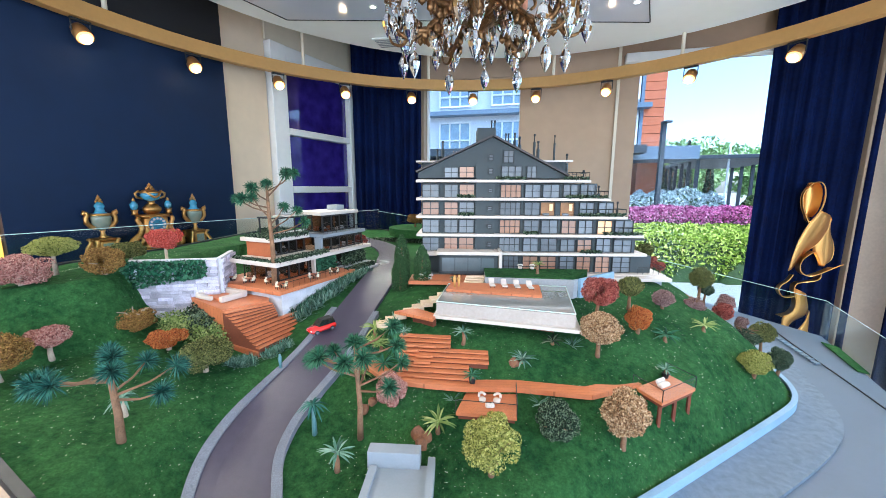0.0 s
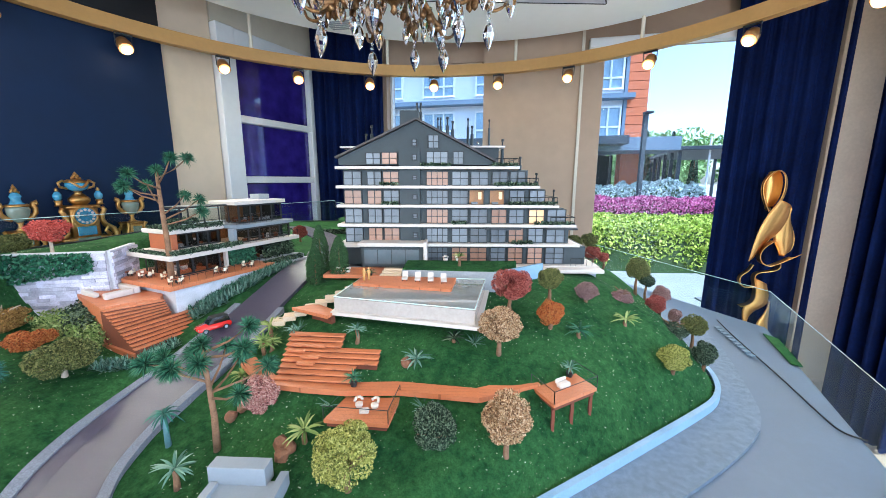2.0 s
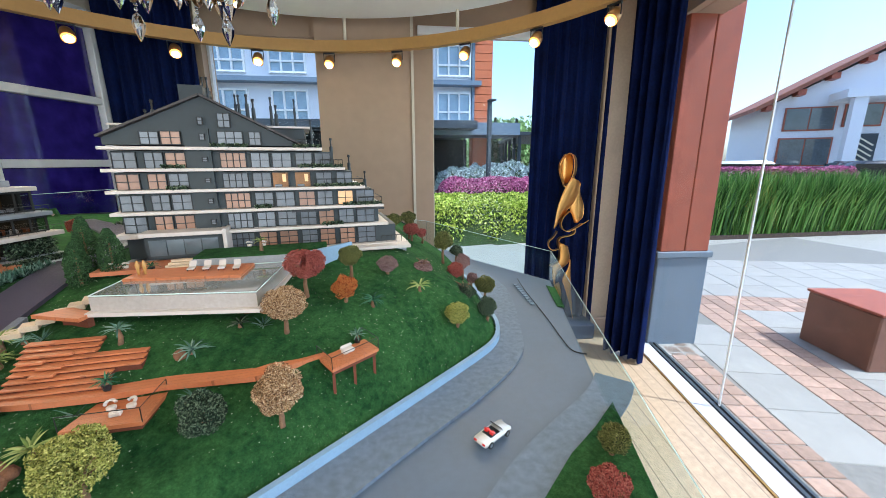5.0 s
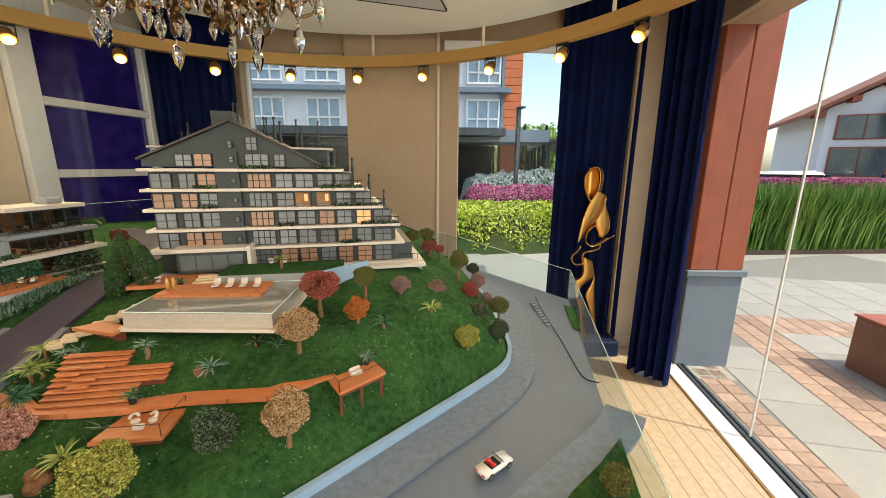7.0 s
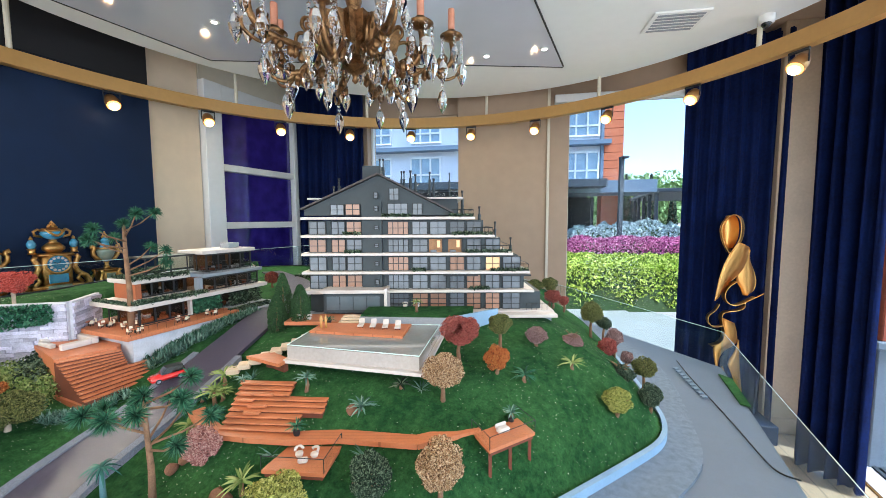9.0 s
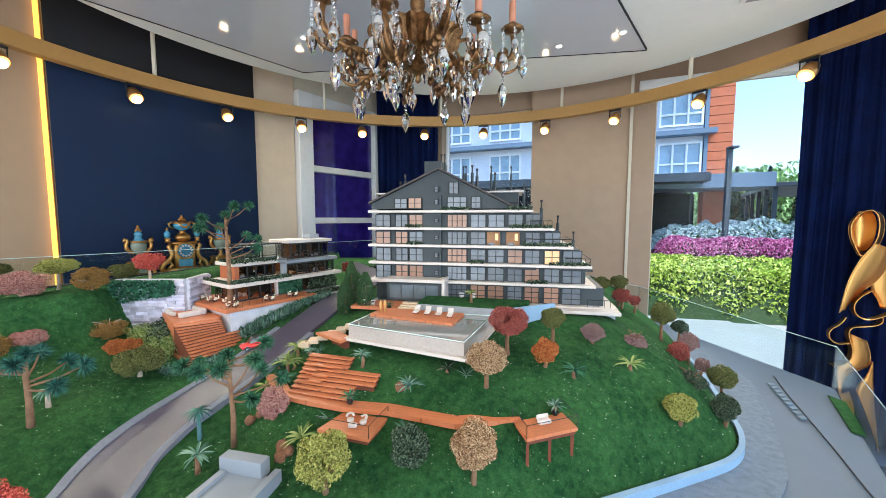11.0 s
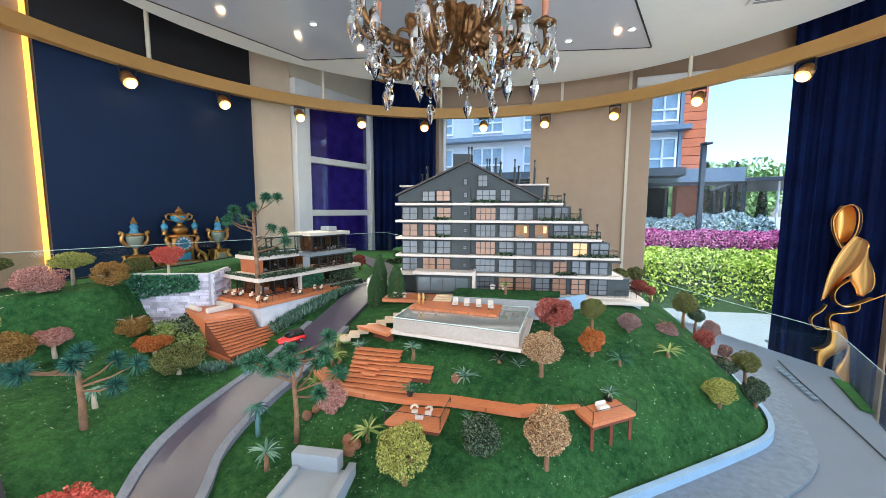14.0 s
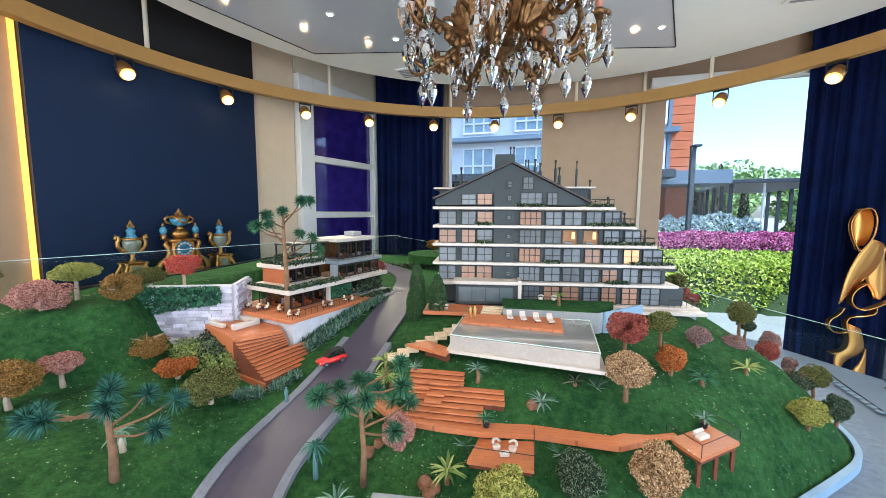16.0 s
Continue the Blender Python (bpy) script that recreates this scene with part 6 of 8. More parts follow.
hb("brick_wing", 0.068, 0.0845, 0.10, 0.21, 1.294, 1.342, M["deckedge"], club)
hb("pier", 0.2225, 0.2315, 0.030, 0.060, 1.294, 1.342, M["greyblock"], club)
hb("column", 0.186, 0.193, 0.030, 0.044, 1.225, 1.281, M["slab"], club)
for u, w in ((0.12, 0.13), (0.16, 0.125), (0.20, 0.14)):
    hb("terrace_sofa", u, u + 0.024, w, w + 0.012, 1.355, 1.364, M["stone"], club, 0.001)
# balcony rails
for u0, u1, w, z in ((0.065, 0.23, 0.094, 1.355), (0.235, 0.47, 0.030, 1.3545), (0.235, 0.47, 0.004, 1.294), (-0.03, 0.29, -0.050, 1.225)):
    bm = bmesh.new()
    n = int((u1 - u0) / 0.022)
    for k in range(n + 1):
        u = u0 + (u1 - u0) * k / n
        rod(bm, (*hw(u, w), z), (*hw(u, w), z + 0.020), 0.0006, seg=4)
    rod(bm, (*hw(u0, w), z + 0.020), (*hw(u1, w), z + 0.020), 0.0009, seg=4)
    part("rail", bm, M["frame"], club)


# foliage helper on the model
def sprigs(name, rnd_seed, count, spot, size, leaf, parent=None, label=""):
    return clump_mesh(name, random.Random(rnd_seed), count, spot, size, LEAF[leaf], parent, label=label)


def strip_spot(u0, u1, w0, w1, z0, z1):
    def spot(r):
        return (*hw(r.uniform(u0, u1), r.uniform(w0, w1)), r.uniform(z0, z1)), None
    return spot


for k, (a, b_, c, d, e, f) in enumerate(((0.01, 0.23, 0.0, 0.022, 1.292, 1.306), (0.06, 0.23, 0.088, 0.108, 1.352, 1.366), (0.065, 0.10, 0.10, 0.22, 1.353, 1.364), (0.005, 0.02, 0.02, 0.20, 1.293, 1.300), (0.33, 0.46, 0.010, 0.038, 1.226, 1.272), (0.12, 0.20, 0.16, 0.22, 1.356, 1.378), (0.28, 0.45, -0.035, -0.015, 1.212, 1.228))):
    sprigs("planting", 200 + k, int(5200 * (b_ - a + d - c)), strip_spot(a, b_, c, d, e, f), 0.0045, "dark", club, "trailing green roof planting")
sprigs("green_wall", 210, 900, strip_spot(0.195, 0.295, 0.026, 0.040, 1.228, 1.286), 0.006, "needle", club, "leafy green wall")


# small dining sets on the deck
def dining_table(x, y, z):
    t = thing("model_table", (x, y, z), 0, "tiny dark square table on the model deck", "model table", "deck tables")
    part("top", one_box((x, y, z + 0.0125), (0.018, 0.018, 0.0015), rz(HT)), M["deckedge"], t)
    part("leg", one_box((x, y, z + 0.0058), (0.003, 0.003, 0.0118), rz(HT)), M["frame"], t)


def dining_chair(x, y, z, a):
    c = thing("model_chair", (x, y, z), math.degrees(a), "tiny dark chair with a pale seat on the model deck", "model chair", "deck chairs")
    m = Matrix.Translation((x, y, z)) @ Matrix.Rotation(a, 4, "Z")
    part("seat", one_box(m @ Vector((0, 0, 0.0085)), (0.008, 0.008, 0.0018), m.to_3x3()), M["cream"], c)
    part("backrest", one_box(m @ Vector((-0.0036, 0, 0.0135)), (0.001, 0.008, 0.0085), m.to_3x3()), M["cream"], c)
    for i in (-1, 1):
        for j in (-1, 1):
            part("leg", one_box(m @ Vector((0.0034 * i, 0.0034 * j, 0.0038)), (0.001, 0.001, 0.0076), m.to_3x3()), M["frame"], c)


for u, w in ((-0.005, -0.025), (0.125, -0.025), (0.215, -0.030), (0.02, 0.05), (0.0, 0.12), (-0.012, 0.19)):
    x, y = hw(u, w)
    dining_table(x, y, 1.225)
    for k in range(4):
        a = HT + k * math.pi / 2
        dining_chair(x - 0.015 * math.cos(a), y - 0.015 * math.sin(a), 1.225, a)

# patio, fan of steps and white corner sofa
patio = thing("model_patio", (-0.52, 1.25, 1.15), 0, "orange timber patio platform below the model house", "model patio")
part("platform", one_prism([(-0.675, 1.284), (-0.468, 1.149), (-0.385, 1.235), (-0.40, 1.265), (-0.55, 1.345), (-0.62, 1.345)], 1.10, 1.195), M["deck"], patio)
sofa = thing("model_sofa", (-0.545, 1.262, 1.195), 0, "small white u-shaped sofa on the patio", "model sofa")
sr = rz(-0.42)
for c, d_ in (((0, 0.036, 0.009), (0.125, 0.016, 0.018)), ((-0.055, -0.004, 0.008), (0.016, 0.064, 0.016)), ((0.055, -0.004, 0.008), (0.016, 0.064, 0.016)), ((-0.022, -0.034, 0.006), (0.070, 0.012, 0.012))):
    part("seat_block", one_box(Vector((-0.545, 1.262, 1.1952)) + sr @ Vector(c), d_, sr, 0.002), M["slab"], sofa)
part("cushion_base", one_box(Vector((-0.545, 1.262, 1.198)) + sr @ Vector((0, 0, 0)), (0.09, 0.05, 0.005), sr), M["deck"], sofa)
fan = thing("model_stairs", (-0.36, 1.19, 1.11), 0, "broad orange fan of model timber steps", "model stairs")
TL, TR, BL, BR = Vector((-0.466, 1.147)), Vector((-0.383, 1.237)), Vector((-0.342, 1.090)), Vector((-0.270, 1.290))
INNER, OUTER = Vector((-0.372, 1.244)), Vector((-0.318, 1.312))
NS = 12


def fan_ends(f):
    """The two ends of a tread; the lower treads reach out further."""
    return TL.lerp(BL, f), TR.lerp(INNER, f / 0.5) if f < 0.5 else OUTER.lerp(BR, (f - 0.5) / 0.5)


for k in range(NS):
    f0 = k / NS
    z1 = 1.193 - (1.193 - 1.112) * (k + 0.5) / NS
    a, b_ = fan_ends(f0)
    run = (BL - TL) / NS
    if k >= NS // 2:
        run = run.lerp((BR - OUTER) / (NS / 2), 0.35)
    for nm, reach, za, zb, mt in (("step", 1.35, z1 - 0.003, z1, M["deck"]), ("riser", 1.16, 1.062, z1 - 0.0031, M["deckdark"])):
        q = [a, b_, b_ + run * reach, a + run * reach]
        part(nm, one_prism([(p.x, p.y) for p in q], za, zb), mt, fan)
part("stringer", one_prism([(TL.x - 0.004, TL.y - 0.006), (BL.x, BL.y - 0.006), (BL.x, BL.y), (TL.x, TL.y)], 1.06, 1.106), M["deckedge"], fan)

# white retaining wall of rough courses, with hanging greenery
retain = thing("model_wall", (-0.72, 1.31, 1.12), 0, "rough whitish stone retaining wall of the model", "model wall")
rnd = random.Random(9)
for (p, q) in (((-0.785, 1.232), (-0.556, 1.283)), ((-0.556, 1.286), (-0.60, 1.42))):
    p, q = Vector(p), Vector(q)
    d = (q - p)
    ang = math.atan2(d.y, d.x)
    bm = bmesh.new()
    box(bm, (*((p + q) / 2), 1.215), (d.length, 0.012, 0.19), rz(ang))
    part("core", bm, M["stone"], retain)
    for r in range(19):
        x = 0.0
        z = 1.122 + 0.0099 * r
        while x < d.length - 0.004:
            ln = min(rnd.uniform(0.025, 0.085), d.length - x)
            c = p + d.normalized() * (x + ln / 2)
            off = Vector((d.y, -d.x)).normalized() * rnd.uniform(0.005, 0.0095)
            part("stone", one_box((c.x + off.x, c.y + off.y, z), (ln - 0.0008, 0.007, 0.0093), rz(ang)), M["lilacstone"], retain)
            x += ln


def wall_spot(r):
    f = r.random()
    x, y = -0.80 + 0.21 * f, 1.224 + 0.048 * f
    return (x + r.uniform(-0.008, 0.014), y - r.uniform(-0.004, 0.02), 1.305 - 0.080 * r.random() ** 1.4 * (1 - 0.4 * f)), None


tagged(sprigs("ivy", 31, 2600, wall_spot, 0.006, "needle"), "dark green ivy hanging over the stone wall", "ivy", kind="stuff")

# ---- garden decks, pool and steps of the model ----
def quad_deck(name, pts, z0, z1, mat, parent, label=""):
    return part(name, one_prism(pts, z0, z1), mat, parent, label)


pool = thing("model_pool", (0.3, 1.2, 1.16), 0, "raised glass-sided model pool with grey water and white base", "model pool")
PQ = [(0.106, 1.160), (0.442, 1.076), (0.488, 1.332), (0.132, 1.348)]
quad_deck("base_slab", [(0.098, 1.150), (0.452, 1.060), (0.500, 1.342), (0.122, 1.357)], 1.182, 1.190, M["slab"], pool)
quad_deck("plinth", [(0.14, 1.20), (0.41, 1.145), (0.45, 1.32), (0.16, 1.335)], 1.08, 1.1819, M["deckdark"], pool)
quad_deck("basin", PQ, 1.1901, 1.2225, M["poolside"], pool)
quad_deck("water", [(0.109, 1.163), (0.439, 1.080), (0.484, 1.329), (0.135, 1.345)], 1.2226, 1.2250, M["water"], pool)
bm = bmesh.new()
for a, b_ in zip(PQ, PQ[1:] + PQ[:1]):
    rod(bm, (*a, 1.2252), (*b_, 1.2252), 0.0012, seg=4)
part("rim", bm, M["glassedge"], pool)
sun_deck = thing("model_deck", (0.25, 1.28, 1.2251), 0, "orange timber sun deck beside the model pool", "model deck")
part("platform", one_prism([(0.128, 1.258), (0.390, 1.205), (0.405, 1.322), (0.140, 1.340)], 1.2251, 1.2315), M["deck"], sun_deck)
low = thing("model_deck", (0.06, 1.18, 1.17), 0, "low orange timber deck beside the pool stairs", "model deck")
part("platform", one_prism([(-0.010, 1.185), (0.098, 1.128), (0.108, 1.165), (0.045, 1.215)], 1.180, 1.188), M["deck"], low)
part("skirt", one_prism([(0.040, 1.185), (0.098, 1.155), (0.105, 1.165), (0.055, 1.20)], 1.10, 1.178), M["deckdark"], low)

# stepping slabs to the pool
path = thing("model_path", (0.03, 1.21, 1.17), 0, "pale stepping slabs climbing to the pool deck", "model path")
for k in range(8):
    f = k / 7
    x, y = -0.045 + 0.165 * f, 1.185 + 0.075 * f
    part("slab", one_box((x, y, 1.150 + 0.062 * f), (0.030, 0.034, 0.012), rz(0.3), 0.001), M["sandstone"], path)
# stairs from the pool deck to the entry and the raised lawn
st = thing("model_stairs", (0.20, 1.38, 1.21), 0, "pale timber model stairs up to the entry deck", "model stairs")
for k in range(5):
    part("step", one_box((0.205 + 0.003 * k, 1.345 + 0.014 * k, 1.214 + 0.0045 * k), (0.060, 0.018, 0.013), rz(-0.05)), M["sandstone"], st)
bed = thing("model_planter", (0.40, 1.42, 1.2), 0, "raised lawn planter with a concrete wall", "model planter")
part("wall", one_prism([(0.245, 1.362), (0.515, 1.342), (0.53, 1.352), (0.54, 1.46), (0.25, 1.47)], 1.12, 1.243), M["concrete"], bed)
part("turf", one_prism([(0.247, 1.366), (0.513, 1.346), (0.527, 1.355), (0.60, 1.478), (0.25, 1.478)], 1.20, 1.2475), M["grass"], bed)
part("wall", one_prism([(0.531, 1.352), (0.538, 1.349), (0.68, 1.455), (0.675, 1.462)], 1.12, 1.245), M["kerb"], bed)


def lounger(x, y, a):
    c = thing("model_lounger", (x, y, 1.2315), math.degrees(a), "tiny white sun lounger on the pool deck", "model lounger", "pool loungers")
    m = Matrix.Translation((x, y, 1.2315)) @ Matrix.Rotation(a, 4, "Z")
    part("mattress", one_box(m @ Vector((0, -0.006, 0.006)), (0.016, 0.030, 0.004), m.to_3x3(), 0.001), M["slab"], c)
    part("backrest", one_box(m @ Vector((0, 0.014, 0.012)), (0.016, 0.018, 0.004), m.to_3x3() @ Matrix.Rotation(0.8, 3, "X"), 0.001), M["slab"], c)
    for i in (-1, 1):
        for j in (-1, 1):
            part("leg", one_box(m @ Vector((0.006 * i, -0.006 + 0.011 * j, 0.002)), (0.0015, 0.0015, 0.004), m.to_3x3()), M["frame"], c)


for x, y in ((0.262, 1.300), (0.298, 1.293), (0.334, 1.286), (0.370, 1.278)):
    lounger(x, y, 0.05)

# terraced timber steps, walkway and lookout decks
ter = thing("model_terrace", (0.1, 1.02, 1.08), 0, "stepped orange timber terrace on the slope", "model terrace")
NT = 9
for k in range(NT):
    f = k / (NT - 1)
    y = 1.108 - 0.112 * f
    z = 1.1515 - 0.048 * f
    x0 = 0.016 + 0.012 * f
    x1 = 0.146 if k < 3 else 0.236 if k < 6 else 0.190
    part("step", one_box(((x0 + x1) / 2, y, z - 0.0016), (x1 - x0, 0.0178, 0.0032), rz(-0.07), 0.0006), M["deck"], ter)
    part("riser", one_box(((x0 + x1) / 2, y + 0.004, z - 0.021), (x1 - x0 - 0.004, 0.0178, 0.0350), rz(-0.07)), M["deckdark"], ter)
for x0, x1, k in ((0.030, 0.110, 2.3), (0.030, 0.070, 3.3), (0.065, 0.105, 4.4), (0.062, 0.100, 5.6)):
    f = k / (NT - 1)
    part("bench_step", one_box(((x0 + x1) / 2, 1.108 - 0.112 * f - 0.004, 1.1535 - 0.048 * f), (x1 - x0, 0.010, 0.005), rz(-0.07), 0.0006), M["deck"], ter)
WALKWAY = [(-0.062, 1.062), (0.012, 0.998), (0.10, 0.984), (0.185, 0.978), (0.287, 0.985), (0.442, 0.965), (0.566, 1.028)]
wk = thing("model_walkway", (0.2, 0.97, 1.09), 0, "narrow orange timber walkway across the slope", "model walkway")
for (a, b_), (za, zb) in zip(zip(WALKWAY, WALKWAY[1:]), ((1.108, 1.100), (1.100, 1.098), (1.098, 1.096), (1.096, 1.095), (1.095, 1.094), (1.094, 1.086))):
    a, b_ = Vector(a), Vector(b_)
    d = (b_ - a).normalized()
    n_ = Vector((-d.y, d.x)) * 0.017
    e = d * 0.004
    bm = bmesh.new()
    vs_ = [(*(a - e + n_), za), (*(a - e - n_), za), (*(b_ + e - n_), zb), (*(b_ + e + n_), zb)]
    lo, hi = [bm.verts.new((x, y, z - 0.011)) for x, y, z in vs_], [bm.verts.new((x, y, z)) for x, y, z in vs_]
    for k in range(4):
        bm.faces.new((lo[k], lo[(k + 1) % 4], hi[(k + 1) % 4], hi[k]))
    bm.faces.new(hi)
    bm.faces.new(lo[::-1])
    bmesh.ops.recalc_face_normals(bm, faces=bm.faces)
    part("span", bm, M["deck"], wk)


def lookout(pts, z, legs, rails, label):
    d = thing("model_deck", (*pts[0], z - 0.06), 0, label, "model deck", "lookout decks")
    part("platform", one_prism(pts, z - 0.007, z), M["deck"], d)
    cx, cy = sum(p[0] for p in pts) / 4, sum(p[1] for p in pts) / 4
    part("frame", one_prism([(cx + (x - cx) * 0.93, cy + (y - cy) * 0.93) for x, y in pts], z - 0.015, z - 0.0071), M["deckdark"], d)
    for x, y in legs:
        gz = Z(x, y) - 0.01
        if gz < z - 0.022:
            part("leg", one_box((x, y, (z - 0.015 + gz) / 2), (0.006, 0.006, z - 0.0151 - gz)), M["deckdark"], d)
    for a, b_ in rails:
        a, b_ = Vector(a), Vector(b_)
        e = (b_ - a).normalized()
        g = part("glass_rail", one_box((*((a + b_) / 2), z + 0.0135), ((b_ - a).length, 0.0012, 0.026), rz(math.atan2(e.y, e.x))), M["pane"], d)
        g.visible_shadow = False
        bm = bmesh.new()
        rod(bm, (*a, z + 0.027), (*b_, z + 0.027), 0.0009, seg=4)
        rod(bm, (*a, z), (*a, z + 0.027), 0.0009, seg=4)
        rod(bm, (*b_, z), (*b_, z + 0.027), 0.0009, seg=4)
        part("rail_edge", bm, M["frame"], d)
    return d


D1 = [(0.161, 0.897), (0.280, 0.885), (0.290, 0.970), (0.182, 0.968)]
lookout(D1, 1.079, [(0.180, 0.935), (0.272, 0.930)], [(D1[0], D1[1]), (D1[1], D1[2])], "square orange lookout deck with glass rails")
D2 = [(0.558, 1.016), (0.588, 0.948), (0.693, 1.011), (0.663, 1.079)]
lookout(D2, 1.081, [(0.590, 0.958), (0.635, 0.984), (0.682, 1.012)], [(D2[0], D2[1]), (D2[1], D2[2]), (D2[2], D2[3])], "orange lookout deck on timber legs with glass rails")


def armchair(x, y, z, a):
    c = thing("model_armchair", (x, y, z), math.degrees(a), "tiny rounded white armchair on the model", "model armchair", "deck armchairs")
    m = Matrix.Translation((x, y, z)) @ Matrix.Rotation(a, 4, "Z")
    bm = bmesh.new()
    lathe(bm, [(0.006, 0.0), (0.0075, 0.003), (0.0075, 0.007), (0.005, 0.0075)], 12, m)
    part("seat", bm, M["slab"], c, smooth=True)
    bm = bmesh.new()
    tube(bm, [m @ Vector((0.0075 * math.cos(t), 0.0075 * math.sin(t), 0.012 + 0.004 * math.sin(t))) for t in [0.1 + 0.294 * i for i in range(11)]], 0.0028, 6)
    part("backrest", bm, M["slab"], c, smooth=True)


armchair(0.216, 0.938, 1.079, 0.5)
armchair(0.246, 0.936, 1.079, -0.6)
for x, y, z, a in ((0.372, 1.475, 1.2475, 3.2), (0.412, 1.473, 1.2475, 3.0), (0.040, 1.43, 1.219, 2.6), (0.068, 1.425, 1.219, 3.6)):
    armchair(x, y, z, a)
pouf = thing("model_pouf", (0.230, 0.918, 1.079), 0, "tiny white oblong pouf on a lookout deck", "model pouf")
part("body", one_box((0.230, 0.918, 1.0835), (0.018, 0.011, 0.009), rz(0.1), 0.002), M["slab"], pouf)
sofa2 = thing("model_sofa", (0.625, 1.018, 1.081), 0, "tiny pale sofa on the lookout deck", "model sofa")
part("seat", one_box((0.625, 1.014, 1.086), (0.030, 0.015, 0.010), rz(0.5), 0.003), M["slab"], sofa2)
part("backrest", one_box((0.621, 1.022, 1.092), (0.030, 0.006, 0.011), rz(0.5), 0.003), M["slab"], sofa2)

# concrete portal at the front of the slope
por = thing("model_ramp", (0.06, 0.77, 0.97), 0, "pale grey concrete ramp and portal block", "model ramp")
part("block", one_box((0.052, 0.816, 1.040), (0.094, 0.026, 0.034), rz(-0.02), 0.001), M["greyblock"], por)
part("pad", one_prism([(0.010, 0.60), (0.124, 0.60), (0.122, 0.812), (0.012, 0.812)], 0.95, 1.027), M["greyblock"], por)
part("rim", one_prism([(0.113, 0.60), (0.127, 0.60), (0.125, 0.826), (0.112, 0.826)], 0.96, 1.034), M["greyblock"], por)
part("rim", one_prism([(0.006, 0.60), (0.019, 0.60), (0.023, 0.801), (0.010, 0.801)], 0.96, 1.034), M["greyblock"], por)


# ---- trees and plants of the model ----
def model_tree(x, y, h, low, r, leaf, bark="bark", seed=0, lean=0.0, label=None, count=None, z=None):
    """A tapered trunk with limbs and a crown of many leaf clumps with gaps."""
    rnd = random.Random(seed * 17 + 3)
    z0 = (Z(x, y) if z is None else z) - 0.004
    t = thing("model_tree", (x, y, z0), 0, label or TREE_LABEL[leaf], "model tree", "model trees")
    bm = bmesh.new()
    h, low = h + 0.004, low + 0.004
    flat = (h - low) / 2 / r
    cz = z0 + (h + low) / 2
    r *= 1.10
    lx, ly = lean * rnd.uniform(-1, 1), lean * rnd.uniform(-1, 1)
    p0, p1 = Vector((x, y, z0)), Vector((x + lx, y + ly, max(z0 + 0.012, cz - r * flat * 0.55)))
    mid = p0.lerp(p1, 0.5) + Vector((rnd.uniform(-1, 1), rnd.uniform(-1, 1), 0)) * 0.003
    tube(bm, [p0, mid, p1], 0.0052 + 0.02 * r, 7, 0.0034 + 0.01 * r)
    for k in range(7):
        a = k * 0.9 + rnd.uniform(0, 0.6)
        e = p1 + Vector((math.cos(a) * r * 0.7, math.sin(a) * r * 0.7, r * flat * rnd.uniform(0.2, 0.9)))
        tube(bm, [p1 - Vector((0, 0, 0.004)), p1.lerp(e, 0.5) + Vector((0, 0, 0.004)), e], 0.0024, 5, 0.0009)
    part("trunk", bm, M[bark], t, smooth=True)
    lobes = []
    for k in range(46):
        d = Vector((rnd.gauss(0, 1), rnd.gauss(0, 1), rnd.gauss(0, 1))).normalized()
        lobes.append((d * rnd.uniform(0.52, 0.68), rnd.uniform(0.26, 0.36)))
    c0 = Vector((x + lx, y + ly, cz))

    def spot(g):
        o, br = lobes[g.randrange(len(lobes))]
        d = Vector((g.gauss(0, 1), g.gauss(0, 1), g.gauss(0, 1))).normalized() * br * (0.55 + 0.45 * g.random() ** 0.4)
        v = o + d
        return c0 + Vector((v.x * r, v.y * r, v.z * r * flat)), None

    clump_mesh("crown", rnd, count or int(3600 + 170000 * r), spot, 0.0022, LEAF[leaf], t)
    return t


TREE_LABEL = {
    "yellowgreen": "rounded model tree with yellow-green foam leaves", "dark": "rounded model tree with dark green leaves",
    "brown": "rounded model tree with brown and cream leaves", "crimson": "bright crimson foam model tree with a round crown", "red": "rounded model tree with deep red leaves",
    "orange": "rounded model tree with orange leaves", "olive": "rounded model tree with olive green leaves",
    "purple": "small model tree with greyish purple leaves", "pink": "rounded model tree with dusty pink leaves",
    "rust": "flat-topped model tree with rust and olive leaves",
}
def crown_tree(x, y, cz, half, r, leaf, seed, bark="bark"):
    """A tree by its crown: the middle's height, half its height and its radius."""
    g = Z(x, y)
    model_tree(x, y, cz + half - g, cz - half - g, r, leaf, bark=bark, seed=seed)


